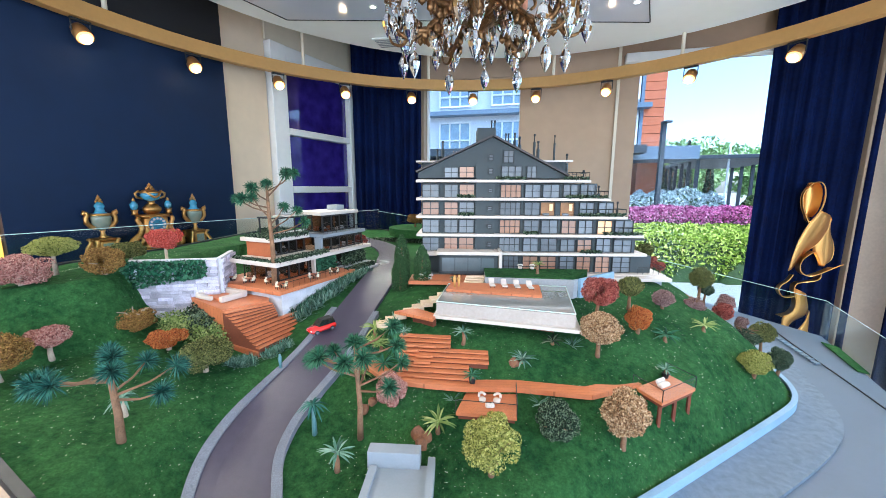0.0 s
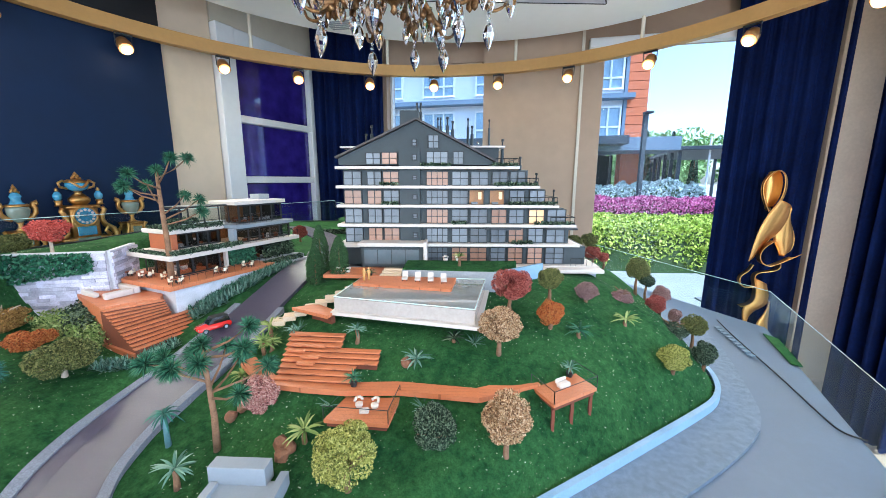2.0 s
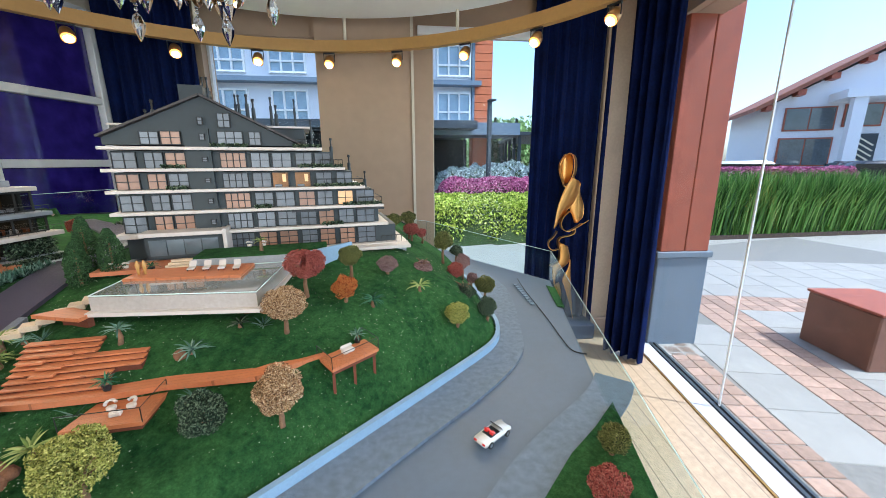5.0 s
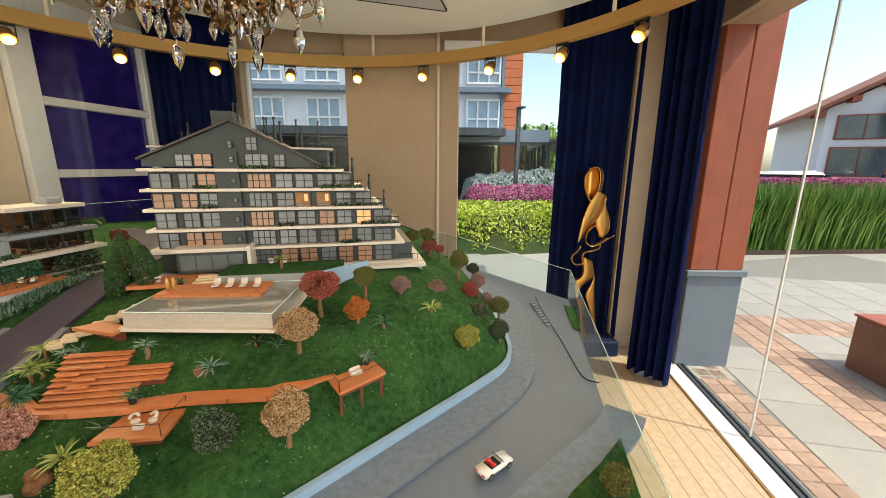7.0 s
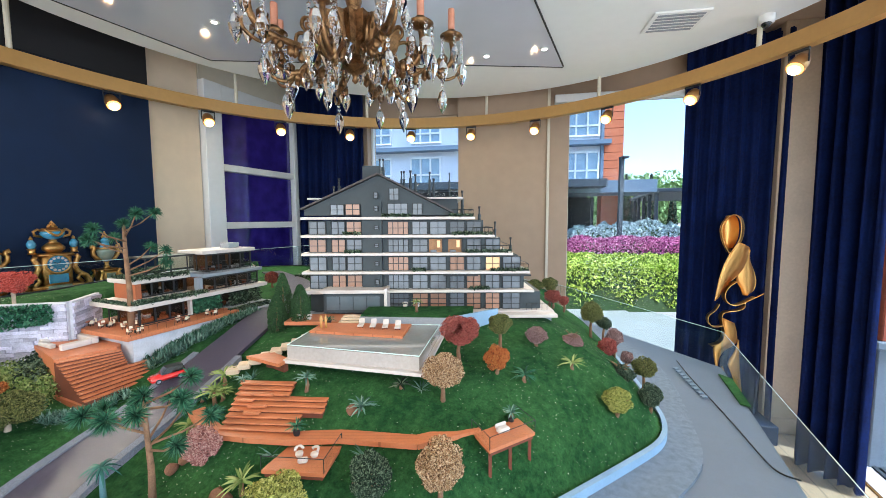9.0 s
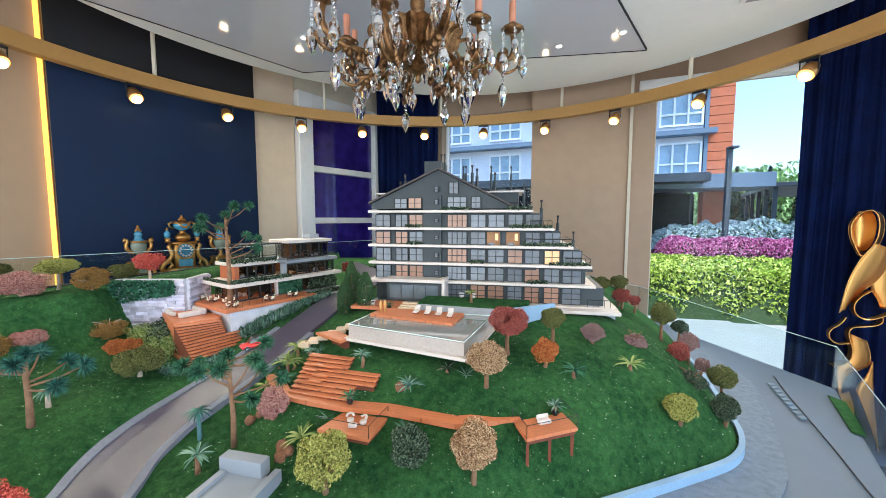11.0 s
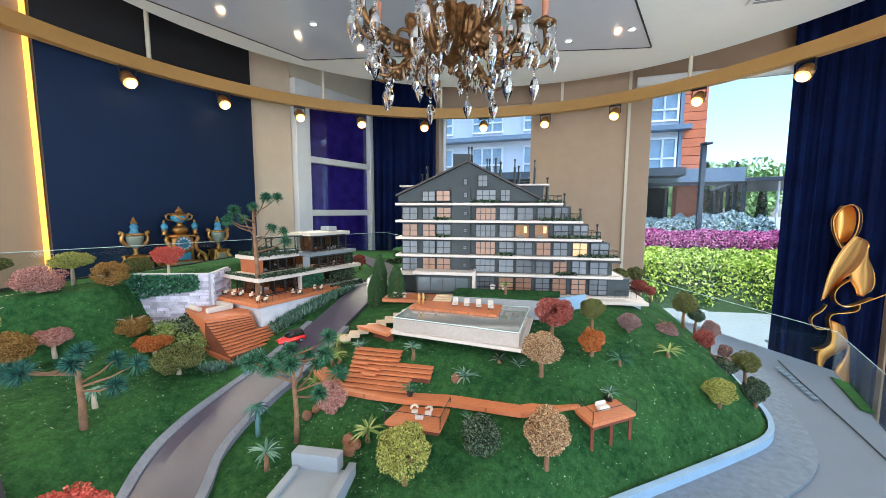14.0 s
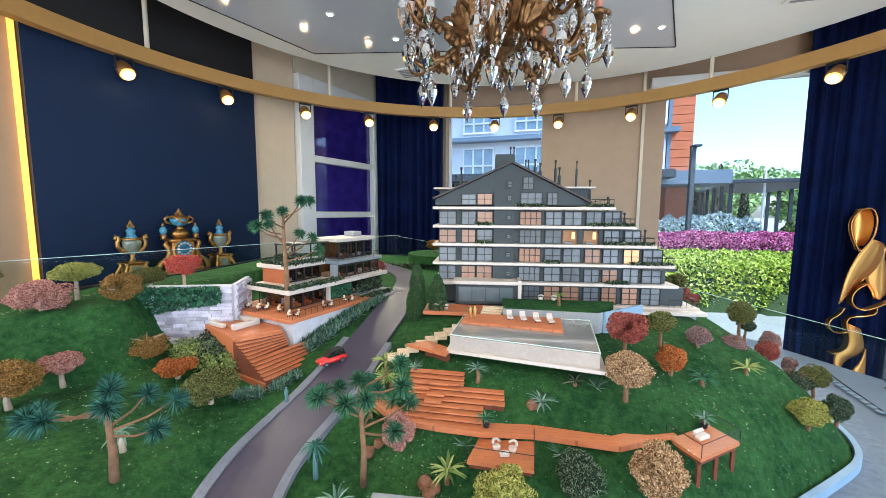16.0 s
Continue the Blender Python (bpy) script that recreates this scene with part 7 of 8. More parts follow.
for k, (x, y, cz, half, r, leaf) in enumerate([
    (0.226, 0.812, 1.080, 0.052, 0.050, "yellowgreen"), (0.360, 0.896, 1.070, 0.042, 0.042, "dark"), (0.490, 0.892, 1.091, 0.048, 0.044, "brown"),
    (0.496, 1.070, 1.196, 0.036, 0.050, "brown"), (0.540, 1.200, 1.250, 0.040, 0.052, "red"), (0.634, 1.172, 1.186, 0.031, 0.034, "orange"),
    (0.660, 1.290, 1.240, 0.028, 0.036, "olive"), (0.772, 1.318, 1.198, 0.023, 0.031, "purple"), (0.898, 1.378, 1.157, 0.024, 0.033, "purple"),
    (1.040, 1.450, 1.117, 0.030, 0.031, "red"), (1.030, 1.330, 1.073, 0.030, 0.038, "dark"), (0.950, 1.180, 1.070, 0.033, 0.038, "yellowgreen"),
    (1.090, 1.272, 1.036, 0.034, 0.031, "dark"), (0.024, 0.945, 1.098, 0.036, 0.034, "pink"), (1.030, 1.560, 1.205, 0.038, 0.039, "olive"),
    (1.140, 1.405, 1.064, 0.032, 0.036, "olive"), (1.098, 1.522, 1.125, 0.030, 0.030, "purple"), (1.110, 1.455, 1.078, 0.020, 0.021, "purple"),
    (1.130, 1.680, 1.130, 0.024, 0.028, "dark"), (0.885, 1.800, 1.262, 0.026, 0.034, "olive"), (0.955, 1.820, 1.262, 0.028, 0.034, "olive"),
    (0.960, 1.790, 1.215, 0.026, 0.040, "red"), (1.010, 1.800, 1.195, 0.018, 0.022, "red"),
]):
    crown_tree(x, y, cz, half, r, leaf, k)
for k, (x, y, cz, half, r, leaf) in enumerate([
    (-0.785, 1.155, 1.325, 0.036, 0.048, "rust"), (-0.862, 1.318, 1.326, 0.026, 0.050, "olive"), (-0.735, 1.308, 1.364, 0.031, 0.050, "crimson"),
    (-0.872, 1.030, 1.324, 0.040, 0.059, "pink"), (-0.710, 1.142, 1.166, 0.031, 0.056, "rust"), (-0.565, 1.072, 1.147, 0.023, 0.044, "orange"),
    (-0.420, 1.000, 1.142, 0.036, 0.063, "olive"), (-0.756, 0.972, 1.187, 0.024, 0.040, "pink"), (-0.765, 0.880, 1.190, 0.037, 0.056, "rust"),
    (-1.333, 1.189, 1.330, 0.032, 0.072, "olive"), (-0.922, 0.955, 1.222, 0.025, 0.034, "yellowgreen"), (-0.930, 1.160, 1.360, 0.026, 0.058, "yellowgreen"),
    (-0.205, 0.575, 1.076, 0.052, 0.060, "crimson"),
]):
    crown_tree(x, y, cz, half, r, leaf, 40 + k, "palebark")
# trees at the back and on the corner lawn
for k, (x, y, h, low, r, leaf, z) in enumerate([(-0.33, 2.05, 0.078, 0.02, 0.035, "red", None), (-0.10, 2.45, 0.08, 0.02, 0.055, "rust", 1.285), (0.02, 2.40, 0.065, 0.02, 0.045, "purple", 1.285), (1.095, 0.700, 0.062, 0.010, 0.031, "olive", 0.944), (1.01, 0.615, 0.06, 0.012, 0.036, "red", 0.944)]):
    model_tree(x, y, h, low, r, leaf, seed=70 + k, z=z)


def needle_tuft(vs, fs, c, d, r, count, rnd):
    """A pompom of long needles leaning along a direction."""
    for _ in range(count):
        v = Vector((rnd.gauss(0, 1), rnd.gauss(0, 1), rnd.gauss(0, 1))).normalized() + d * 0.55
        v.normalize()
        L = r * rnd.uniform(0.75, 1.1)
        s = v.cross(Vector((rnd.gauss(0, 1), rnd.gauss(0, 1), rnd.gauss(0, 1)))).normalized() * 0.0008
        i = len(vs)
        vs += [c - s, c + s, c + v * L * 0.6 + s * 0.9, c + v * L * 0.6 - s * 0.9, c + v * L + Vector((0, 0, -0.1 * L))]
        fs += [(i, i + 1, i + 2, i + 3), (i + 3, i + 2, i + 4)]


def araucaria(x, y, h, spread, leaf, seed, r=0.026, tiers=9, base=None, trunk=0.0062):
    """A tall pine with a bare trunk, curved bare limbs and needle pompoms at their ends."""
    rnd = random.Random(seed)
    z0 = (Z(x, y) if base is None else base) - 0.004
    t = thing("model_pine", (x, y, z0), 0, "tall model pine with bare trunk and needle tufts", "model tree", "model pines")
    bm = bmesh.new()
    top = Vector((x + rnd.uniform(-0.006, 0.006), y, z0 + h))
    tube(bm, [(x, y, z0), (x + 0.002, y, z0 + h * 0.35), (x - 0.002, y, z0 + h * 0.7), top], trunk, 8, trunk * 0.45)
    part("trunk", bm, M["bark"], t, smooth=True)
    vs, fs = [], []
    needle_tuft(vs, fs, top, Vector((0, 0, 1)), r, 260, rnd)
    bm = bmesh.new()
    for k in range(tiers):
        a = k * 2.4 + rnd.uniform(-0.3, 0.3)
        f = 0.52 + 0.44 * ((k * 0.37) % 1.0)
        s = spread * rnd.uniform(0.65, 1.05) * (1.15 - 0.35 * f)
        p = Vector((x, y, z0 + h * f))
        e = p + Vector((math.cos(a) * s, math.sin(a) * s, h * rnd.uniform(0.08, 0.22)))
        m_ = p.lerp(e, 0.55) + Vector((0, 0, -0.006))
        bm = bmesh.new()
        tube(bm, [p, m_, e], 0.0026, 5, 0.0014)
        part("limb", bm, M["bark"], t, smooth=True)
        needle_tuft(vs, fs, e, (e - m_).normalized(), r, 280, rnd)
    raw("needles", vs, fs, LEAF[leaf], t)


araucaria(-0.028, 0.880, 0.205, 0.098, "needle", 1, r=0.024, tiers=12, trunk=0.0065)
araucaria(-0.406, 0.764, 0.155, 0.105, "tealneedle", 2, r=0.026, tiers=8, trunk=0.0072)
araucaria(-0.397, 1.300, 0.305, 0.125, "needle", 3, r=0.024, tiers=9, base=1.225, trunk=0.0085)


def palm(x, y, h, r, leaf, seed, fronds=26, bark="bark", base=None, trunk=0.0045, droop=0.5, name="model_palm", label="small model palm with arching fronds", pot=False, wide=0.10):
    rnd = random.Random(seed)
    z0 = (Z(x, y) if base is None else base) - (0.003 if base is None else 0)
    t = thing(name, (x, y, z0), 0, label, "model plant", "model palms")
    top = Vector((x, y, z0 + h))
    if h > 0.004:
        bm = bmesh.new()
        tube(bm, [(x, y, z0), (x + rnd.uniform(-0.003, 0.003), y, z0 + h * 0.5), top], trunk * 1.25, 7, trunk * 0.8)
        part("trunk", bm, M[bark], t, smooth=True)
    if pot:
        bm = bmesh.new()
        lathe(bm, [(0.006, z0), (0.008, z0 + 0.012), (0.0065, z0 + 0.012)], 10, Matrix.Translation((x, y, 0)))
        part("pot", bm, M["frame"], t)
    vs, fs = [], []
    for k in range(fronds):
        a = 2 * math.pi * k / fronds + rnd.uniform(-0.25, 0.25)
        el = rnd.uniform(0.25, 1.25)
        L = r * rnd.uniform(0.8, 1.15)
        n = 6
        spine = []
        for j in range(n + 1):
            f = j / n
            rad = L * f * math.cos(el * (1 - 0.35 * f))
            spine.append(top + Vector((math.cos(a) * rad, math.sin(a) * rad, L * f * math.sin(el) - droop * L * f * f)))
        sd = Vector((-math.sin(a), math.cos(a), 0))
        base_i = len(vs)
        for j in range(n + 1):
            f = j / n
            w = sd * r * wide * (0.35 + 1.3 * f) * (1.02 - f) ** 0.6 if f < 0.5 else sd * r * wide * (1.02 - f) ** 0.6
            vs += [spine[j] - w - Vector((0, 0, w.length * 0.5)), spine[j], spine[j] + w - Vector((0, 0, w.length * 0.5))]
        for j in range(n):
            o = base_i + 3 * j
            fs += [(o, o + 1, o + 4, o + 3), (o + 1, o + 2, o + 5, o + 4)]
    raw("fronds", vs, fs, LEAF[leaf], t)


for k, (x, y, h, r, leaf) in enumerate([(-0.052, 0.810, 0.040, 0.036, "agave"), (0.126, 0.893, 0.026, 0.042, "palm"), (0.176, 1.093, 0.036, 0.030, "agave"), (0.315, 1.045, 0.010, 0.038, "agave"), (0.704, 1.165, 0.020, 0.040, "needle"), (0.856, 1.252, 0.018, 0.042, "palm"), (0.397, 1.101, 0.010, 0.032, "dark"), (-0.064, 1.176, 0.032, 0.042, "palm"), (-0.050, 1.110, 0.034, 0.042, "palm"), (-0.012, 1.04, 0.02, 0.036, "needle"), (0.415, 1.40, 0.03, 0.026, "palm")]):
    palm(x, y, h, r, leaf, 300 + k, base=1.2475 if k == 10 else None)
palm(-0.123, 0.888, 0.066, 0.034, "tealneedle", 320, bark="teal", droop=0.9, label="model palm with a grey-blue trunk and teal crown")
palm(-0.452, 0.823, 0.040, 0.030, "agave", 321, bark="palebark", droop=0.9, label="model palm with a pale trunk and drooping crown")
palm(0.196, 0.978, 0.018, 0.024, "needle", 330, base=1.098, pot=True, label="potted palm on a model deck")
palm(0.650, 1.055, 0.020, 0.026, "agave", 331, base=1.0815, pot=True, label="potted palm on a model deck")
palm(0.150, 1.365, 0.014, 0.022, "needle", 332, base=1.2195, pot=True, label="potted palm on a model deck")
for k, (x, y) in enumerate(((-0.075, 1.075), (-0.035, 1.115), (-0.09, 1.125), (-0.06, 1.03))):
    palm(x, y, 0.012 + 0.008 * (k % 2), 0.034, ("needle", "palm", "needle", "palm")[k], 360 + k, fronds=30, label="dense little model palm beside the driveway")
palm(0.032, 1.085, 0.006, 0.022, "agave", 333, base=1.164)
for k, (x, y) in enumerate(((0.154, 0.955), (0.339, 0.952), (-0.02, 1.24), (0.02, 1.15), (0.06, 1.27), (-0.45, 1.085), (0.445, 1.1))):
    palm(x, y, 0.0, 0.028, "agave", 340 + k, fronds=22, droop=0.15, name="model_agave", label="spiky grey-green model agave")


def cypress(x, y, h, r, seed):
    rnd = random.Random(seed)
    z0 = Z(x, y) - 0.003
    t = thing("model_cypress", (x, y, z0), 0, "dense dark green columnar model cypress", "model tree", "model cypresses")
    bm = bmesh.new()
    tube(bm, [(x, y, z0), (x, y, z0 + h * 0.85)], 0.004, 6, 0.0015)
    part("trunk", bm, M["bark"], t)

    def spot(g):
        q = g.random() ** 0.8
        a = g.uniform(0, 6.283)
        w = r * min(1.0, (1.02 - q) * 2.2) ** 0.6 * g.uniform(0.7, 1.05)
        return (x + math.cos(a) * w, y + math.sin(a) * w, z0 + 0.004 + h * q), None

    clump_mesh("crown", rnd, 4600, spot, 0.0027, LEAF["cypress"], t)


for k, (x, y, h, r) in enumerate([(-0.032, 1.470, 0.165, 0.026), (-0.030, 1.415, 0.115, 0.027), (0.042, 1.425, 0.130, 0.028), (-0.60, 1.385, 0.05, 0.012)]):
    cypress(x, y, h, r, 400 + k)


# planted rows: grey-green agaves below the house, hedges and ground cover
def row_spot(p, q, wid, zlo, zhi):
    p, q = Vector(p), Vector(q)

    def spot(r):
        f = r.random()
        c = p.lerp(q, f)
        x, y = c.x + r.uniform(-wid, wid), c.y + r.uniform(-wid, wid)
        return (x, y, Z(x, y) + r.uniform(zlo, zhi)), None
    return spot


def spikes(name, p, q, wid, count, size, leaf, label, seed):
    rnd = random.Random(seed)
    sp = row_spot(p, q, wid, 0.0, 0.004)
    vs, fs = [], []
    for _ in range(count):
        c = Vector(sp(rnd)[0])
        for _k in range(9):
            v = Vector((rnd.gauss(0, 1), rnd.gauss(0, 1), abs(rnd.gauss(0.9, 0.5)))).normalized()
            s = v.cross(Vector((0, 0, 1))).normalized() * size * 0.07
            L = size * rnd.uniform(0.7, 1.2)
            i = len(vs)
            vs += [c - s * 0.6, c + s * 0.6, c + v * L * 0.5 + s, c + v * L * 0.5 - s, c + v * L]
            fs += [(i, i + 1, i + 2, i + 3), (i + 3, i + 2, i + 4)]
    ob = raw(name, vs, fs, LEAF[leaf])
    return tagged(ob, label, "plants", kind="stuff")


spikes("agave_row", (-0.315, 1.255), (-0.185, 1.56), 0.024, 330, 0.026, "agave", "dense row of grey-green spiky plants below the house", 501)
spikes("agave_row", (-0.345, 1.27), (-0.22, 1.52), 0.020, 240, 0.024, "needle", "dense row of dark spiky plants below the house", 502)
spikes("agave_row", (-0.335, 1.085), (-0.285, 1.14), 0.014, 80, 0.020, "agave", "low spiky plants at the foot of the steps", 503)
spikes("agave_row", (-0.345, 1.065), (-0.39, 1.045), 0.014, 70, 0.020, "agave", "low blue-green spiky plants on the verge", 504)
spikes("agave_row", (0.30, 1.475), (0.56, 1.472), 0.008, 90, 0.018, "agave", "row of spiky plants on the planter edge", 505)
spikes("agave_row", (-0.46, 1.33), (-0.62, 1.33), 0.012, 40, 0.022, "needle", "spiky plants beside the patio", 506)
sp1 = row_spot((-0.64, 1.185), (-0.47, 1.135), 0.035, 0.0, 0.050)
tagged(clump_mesh("shrubs", random.Random(510), 4200, sp1, 0.004, LEAF["palm"]), "leafy green shrubs below the model patio", "shrubs", kind="stuff")
sp2 = row_spot((-0.60, 1.23), (-0.52, 1.15), 0.03, 0.02, 0.055)
tagged(clump_mesh("shrubs", random.Random(511), 2600, sp2, 0.004, LEAF["dark"]), "dark leafy shrubs beside the model patio", "shrubs", kind="stuff")
sp3 = row_spot((-0.32, 2.36), (0.03, 2.30), 0.03, 0.0, 0.02)
tagged(clump_mesh("hedge", random.Random(512), 1500, sp3, 0.006, LEAF["dark"]), "low dark hedge behind the model driveway", "hedge", kind="stuff")
mound = part("lawn_mound", one_prism(disc_pts(-0.06, 2.46, 0.20, 28), 1.24, 1.285), M["grass"])
tagged(mound, "round raised green lawn at the back of the model", "model lawn", kind="structure")


# terrace greens on the main building
def bterr(x0, x1, y0, y1, z):
    def spot(r):
        return (r.uniform(x0, x1), r.uniform(y0, y1), z + r.uniform(0, 0.010)), None
    return spot


for k, (x0, x1, z) in enumerate(((0.29, 0.39, 1.547), (0.52, 0.605, 1.547), (0.53, 0.67, 1.485), (0.575, 0.735, 1.423), (0.665, 0.795, 1.359), (0.155, 0.215, 1.485), (0.160, 0.215, 1.423), (0.39, 0.44, 1.359), (0.59, 0.66, 1.294))):
    ob = clump_mesh("planting", random.Random(520 + k), int(2200 * (x1 - x0)) + 60, bterr(x0, x1, BY - 0.034, BY - 0.012, z), 0.0042, LEAF["dark"], apt, label="trailing green terrace planting")

# pale flecks scattered over the turf
rnd = random.Random(77)
vs, fs = [], []
while len(fs) < 5200:
    x, y = rnd.uniform(-1.1, 1.15), rnd.uniform(0.52, 1.5)
    if noise.noise((x * 4, y * 4, 5.0)) + 0.25 < rnd.uniform(-0.4, 0.9) or not in_poly(x, y, TABLE) or kerb_distance(x, y) < 0.01 or abs(x + 0.2) < 0.12:
        continue
    c = Vector((x, y, Z(x, y) + 0.0030))
    q = 0.0013 * rnd.uniform(0.5, 1.5)
    a = rnd.uniform(0, 6.28)
    i = len(vs)
    vs += [c + Vector((math.cos(a + b2) * q, math.sin(a + b2) * q, rnd.uniform(-0.3, 0.9) * q)) for b2 in (0, 2.1, 4.2)]
    fs.append((i, i + 1, i + 2))
tagged(raw("turf_flecks", vs, fs, LEAF["fleck"]), "tiny pale flecks scattered on the flocked turf", "flecks", kind="stuff")

# rocks
for k, (x, y, s) in enumerate(((0.085, 0.885, 0.014), (0.105, 0.878, 0.012), (0.095, 0.865, 0.013), (0.295, 1.038, 0.012), (-0.035, 0.94, 0.012), (-0.02, 0.955, 0.010))):
    rnd = random.Random(600 + k)
    bm = bmesh.new()
    bmesh.ops.create_icosphere(bm, subdivisions=2, radius=s, matrix=Matrix.Translation((x, y, Z(x, y) + s * 0.45)))
    for v in bm.verts:
        v.co += (v.co - Vector((x, y, Z(x, y) + s * 0.45))) * 0.35 * noise.noise(v.co * 90)
    tagged(part("model_rock", bm, M["orange"]), "small reddish brown rock on the model lawn", "rock", "model rocks")

# ---- model vehicles and figures ----
def model_car(x, y, z, a, mat, label, open_top, k0=1.0):
    c = thing("model_car", (x, y, z), math.degrees(a), label, "model car")
    m = Matrix.Translation((x, y, z)) @ Matrix.Rotation(a, 4, "Z") @ Matrix.Scale(k0, 4)
    bm = bmesh.new()
    tall = 1.0 if open_top else 1.32
    sec = [(u, 0.008 + (zz - 0.008) * tall) for u, zz in ((-0.049, 0.008), (-0.050, 0.017), (-0.046, 0.021), (-0.022, 0.023), (0.018, 0.023), (0.046, 0.019), (0.050, 0.014), (0.049, 0.008))]
    A, B = [bm.verts.new(m @ Vector((u, -0.020, zz))) for u, zz in sec], [bm.verts.new(m @ Vector((u, 0.020, zz))) for u, zz in sec]
    n = len(sec)
    for k in range(n):
        bm.faces.new((A[k], A[(k + 1) % n], B[(k + 1) % n], B[k]))
    bm.faces.new(A)
    bm.faces.new(B[::-1])
    bmesh.ops.recalc_face_normals(bm, faces=bm.faces)
    bmesh.ops.bevel(bm, geom=bm.edges[:], offset=0.002, segments=2, affect="EDGES")
    part("body", bm, mat, c, smooth=True)
    if open_top:
        part("cockpit", one_box(m @ Vector((-0.008, 0, 0.0225)), (0.034, 0.031, 0.003), m.to_3x3(), 0.001), M["rubber"], c)
        for j in (-1, 1):
            part("seat", one_box(m @ Vector((-0.010, 0.008 * j, 0.026)), (0.009, 0.011, 0.007), m.to_3x3(), 0.002), M["carred"], c)
            part("seat_back", one_box(m @ Vector((-0.017, 0.008 * j, 0.029)), (0.003, 0.011, 0.012), m.to_3x3(), 0.001), M["carred"], c)
        part("windscreen", one_box(m @ Vector((0.012, 0, 0.029)), (0.0015, 0.033, 0.014), m.to_3x3() @ Matrix.Rotation(-0.6, 3, "Y")), M["darkglass"], c)
    else:
        bm = bmesh.new()
        low_, up_ = [(-0.046, -0.018), (0.022, -0.018), (0.022, 0.018), (-0.046, 0.018)], [(-0.040, -0.015), (0.006, -0.015), (0.006, 0.015), (-0.040, 0.015)]
        L_, U_ = [bm.verts.new(m @ Vector((u, w, 0.0265))) for u, w in low_], [bm.verts.new(m @ Vector((u, w, 0.045))) for u, w in up_]
        for k in range(4):
            bm.faces.new((L_[k], L_[(k + 1) % 4], U_[(k + 1) % 4], U_[k]))
        bm.faces.new(U_)
        part("cabin", bm, M["darkglass"], c)
        part("roof", one_box(m @ Vector((-0.017, 0, 0.0457)), (0.047, 0.031, 0.002), m.to_3x3(), 0.0006), M["rubber"], c)
    for u in (-0.030, 0.031):
        for w in (-1, 1):
            bm = bmesh.new()
            rod(bm, m @ Vector((u, 0.0165 * w, 0.0085)), m @ Vector((u, 0.0212 * w, 0.0085)), 0.0085 * k0, seg=18)
            wh = part("wheel", bm, M["rubber"], c)
            bm = bmesh.new()
            rod(bm, m @ Vector((u, 0.0212 * w, 0.0085)), m @ Vector((u, 0.0218 * w, 0.0085)), 0.0052 * k0, seg=14)
            part("rim", bm, M["chrome"], wh)
    for w in (-1, 1):
        part("headlight", one_box(m @ Vector((0.049, 0.013 * w, 0.0165)), (0.003, 0.008, 0.005), m.to_3x3(), 0.001), M["chrome"], c)
        part("tail_light", one_box(m @ Vector((-0.0495, 0.013 * w, 0.0165)), (0.002, 0.008, 0.004), m.to_3x3()), M["carred"], c)


model_car(0.900, 0.826, ROAD_Z + 0.001, 0.42, M["carwhite"], "silver open-top toy car with red seats on the street", True, 0.86)
model_car(-0.212, 1.180, Z(-0.212, 1.180) + 0.014, 0.95 + math.pi, M["carred"], "bright red toy car with black roof on the driveway", False, 0.78)


def figurine(x, y, z, mat, h=0.036, tilt=0.0):
    bm = bmesh.new()
    m = Matrix.Translation((x, y, z)) @ Matrix.Rotation(tilt, 4, "X")
    lathe(bm, [(0.003, 0), (0.0035, h * 0.45), (0.0052, h * 0.7), (0.0035, h * 0.82), (0.0022, h * 0.86), (0.0034, h * 0.93), (0.0015, h)], 10, m)
    ob = part("figurine", bm, mat, smooth=True)
    return tagged(ob, "tiny plain standing model figurine", "figurine", "model figurines")


figurine(-0.268, 1.05, Z(-0.268, 1.05) + 0.008, M["teal"])
figurine(0.152, 1.285, 1.2315, M["ring"])
figurine(0.164, 1.29, 1.2315, M["ring"])
CON_Z = 1.175
VASE_Y = (1.985, 2.182, 2.380)

# ---- loose things in the room ----
console = thing("console_table", (*lpt(2.1, 0.12), 0), 0, "dark wooden console along the navy wall", "console table")
a, b_, c, d = lpt(1.76, 0.056), lpt(2.64, 0.056), lpt(2.64, 0.24), lpt(1.76, 0.24)
part("top", one_prism([a, b_, c, d], CON_Z - 0.035, CON_Z), M["darkwood"], console)
part("front_panel", one_prism([lpt(1.80, 0.20), lpt(2.60, 0.20), lpt(2.60, 0.225), lpt(1.80, 0.225)], 0.0, CON_Z - 0.035), M["darkwood"], console)
for y in (1.79, 2.61):
    part("side_panel", one_prism([lpt(y - 0.015, 0.06), lpt(y + 0.015, 0.06), lpt(y + 0.015, 0.199), lpt(y - 0.015, 0.199)], 0.0, CON_Z - 0.035), M["darkwood"], console)


def curl(bm, pts, r, taper=None):
    tube(bm, pts, r, 7, taper)


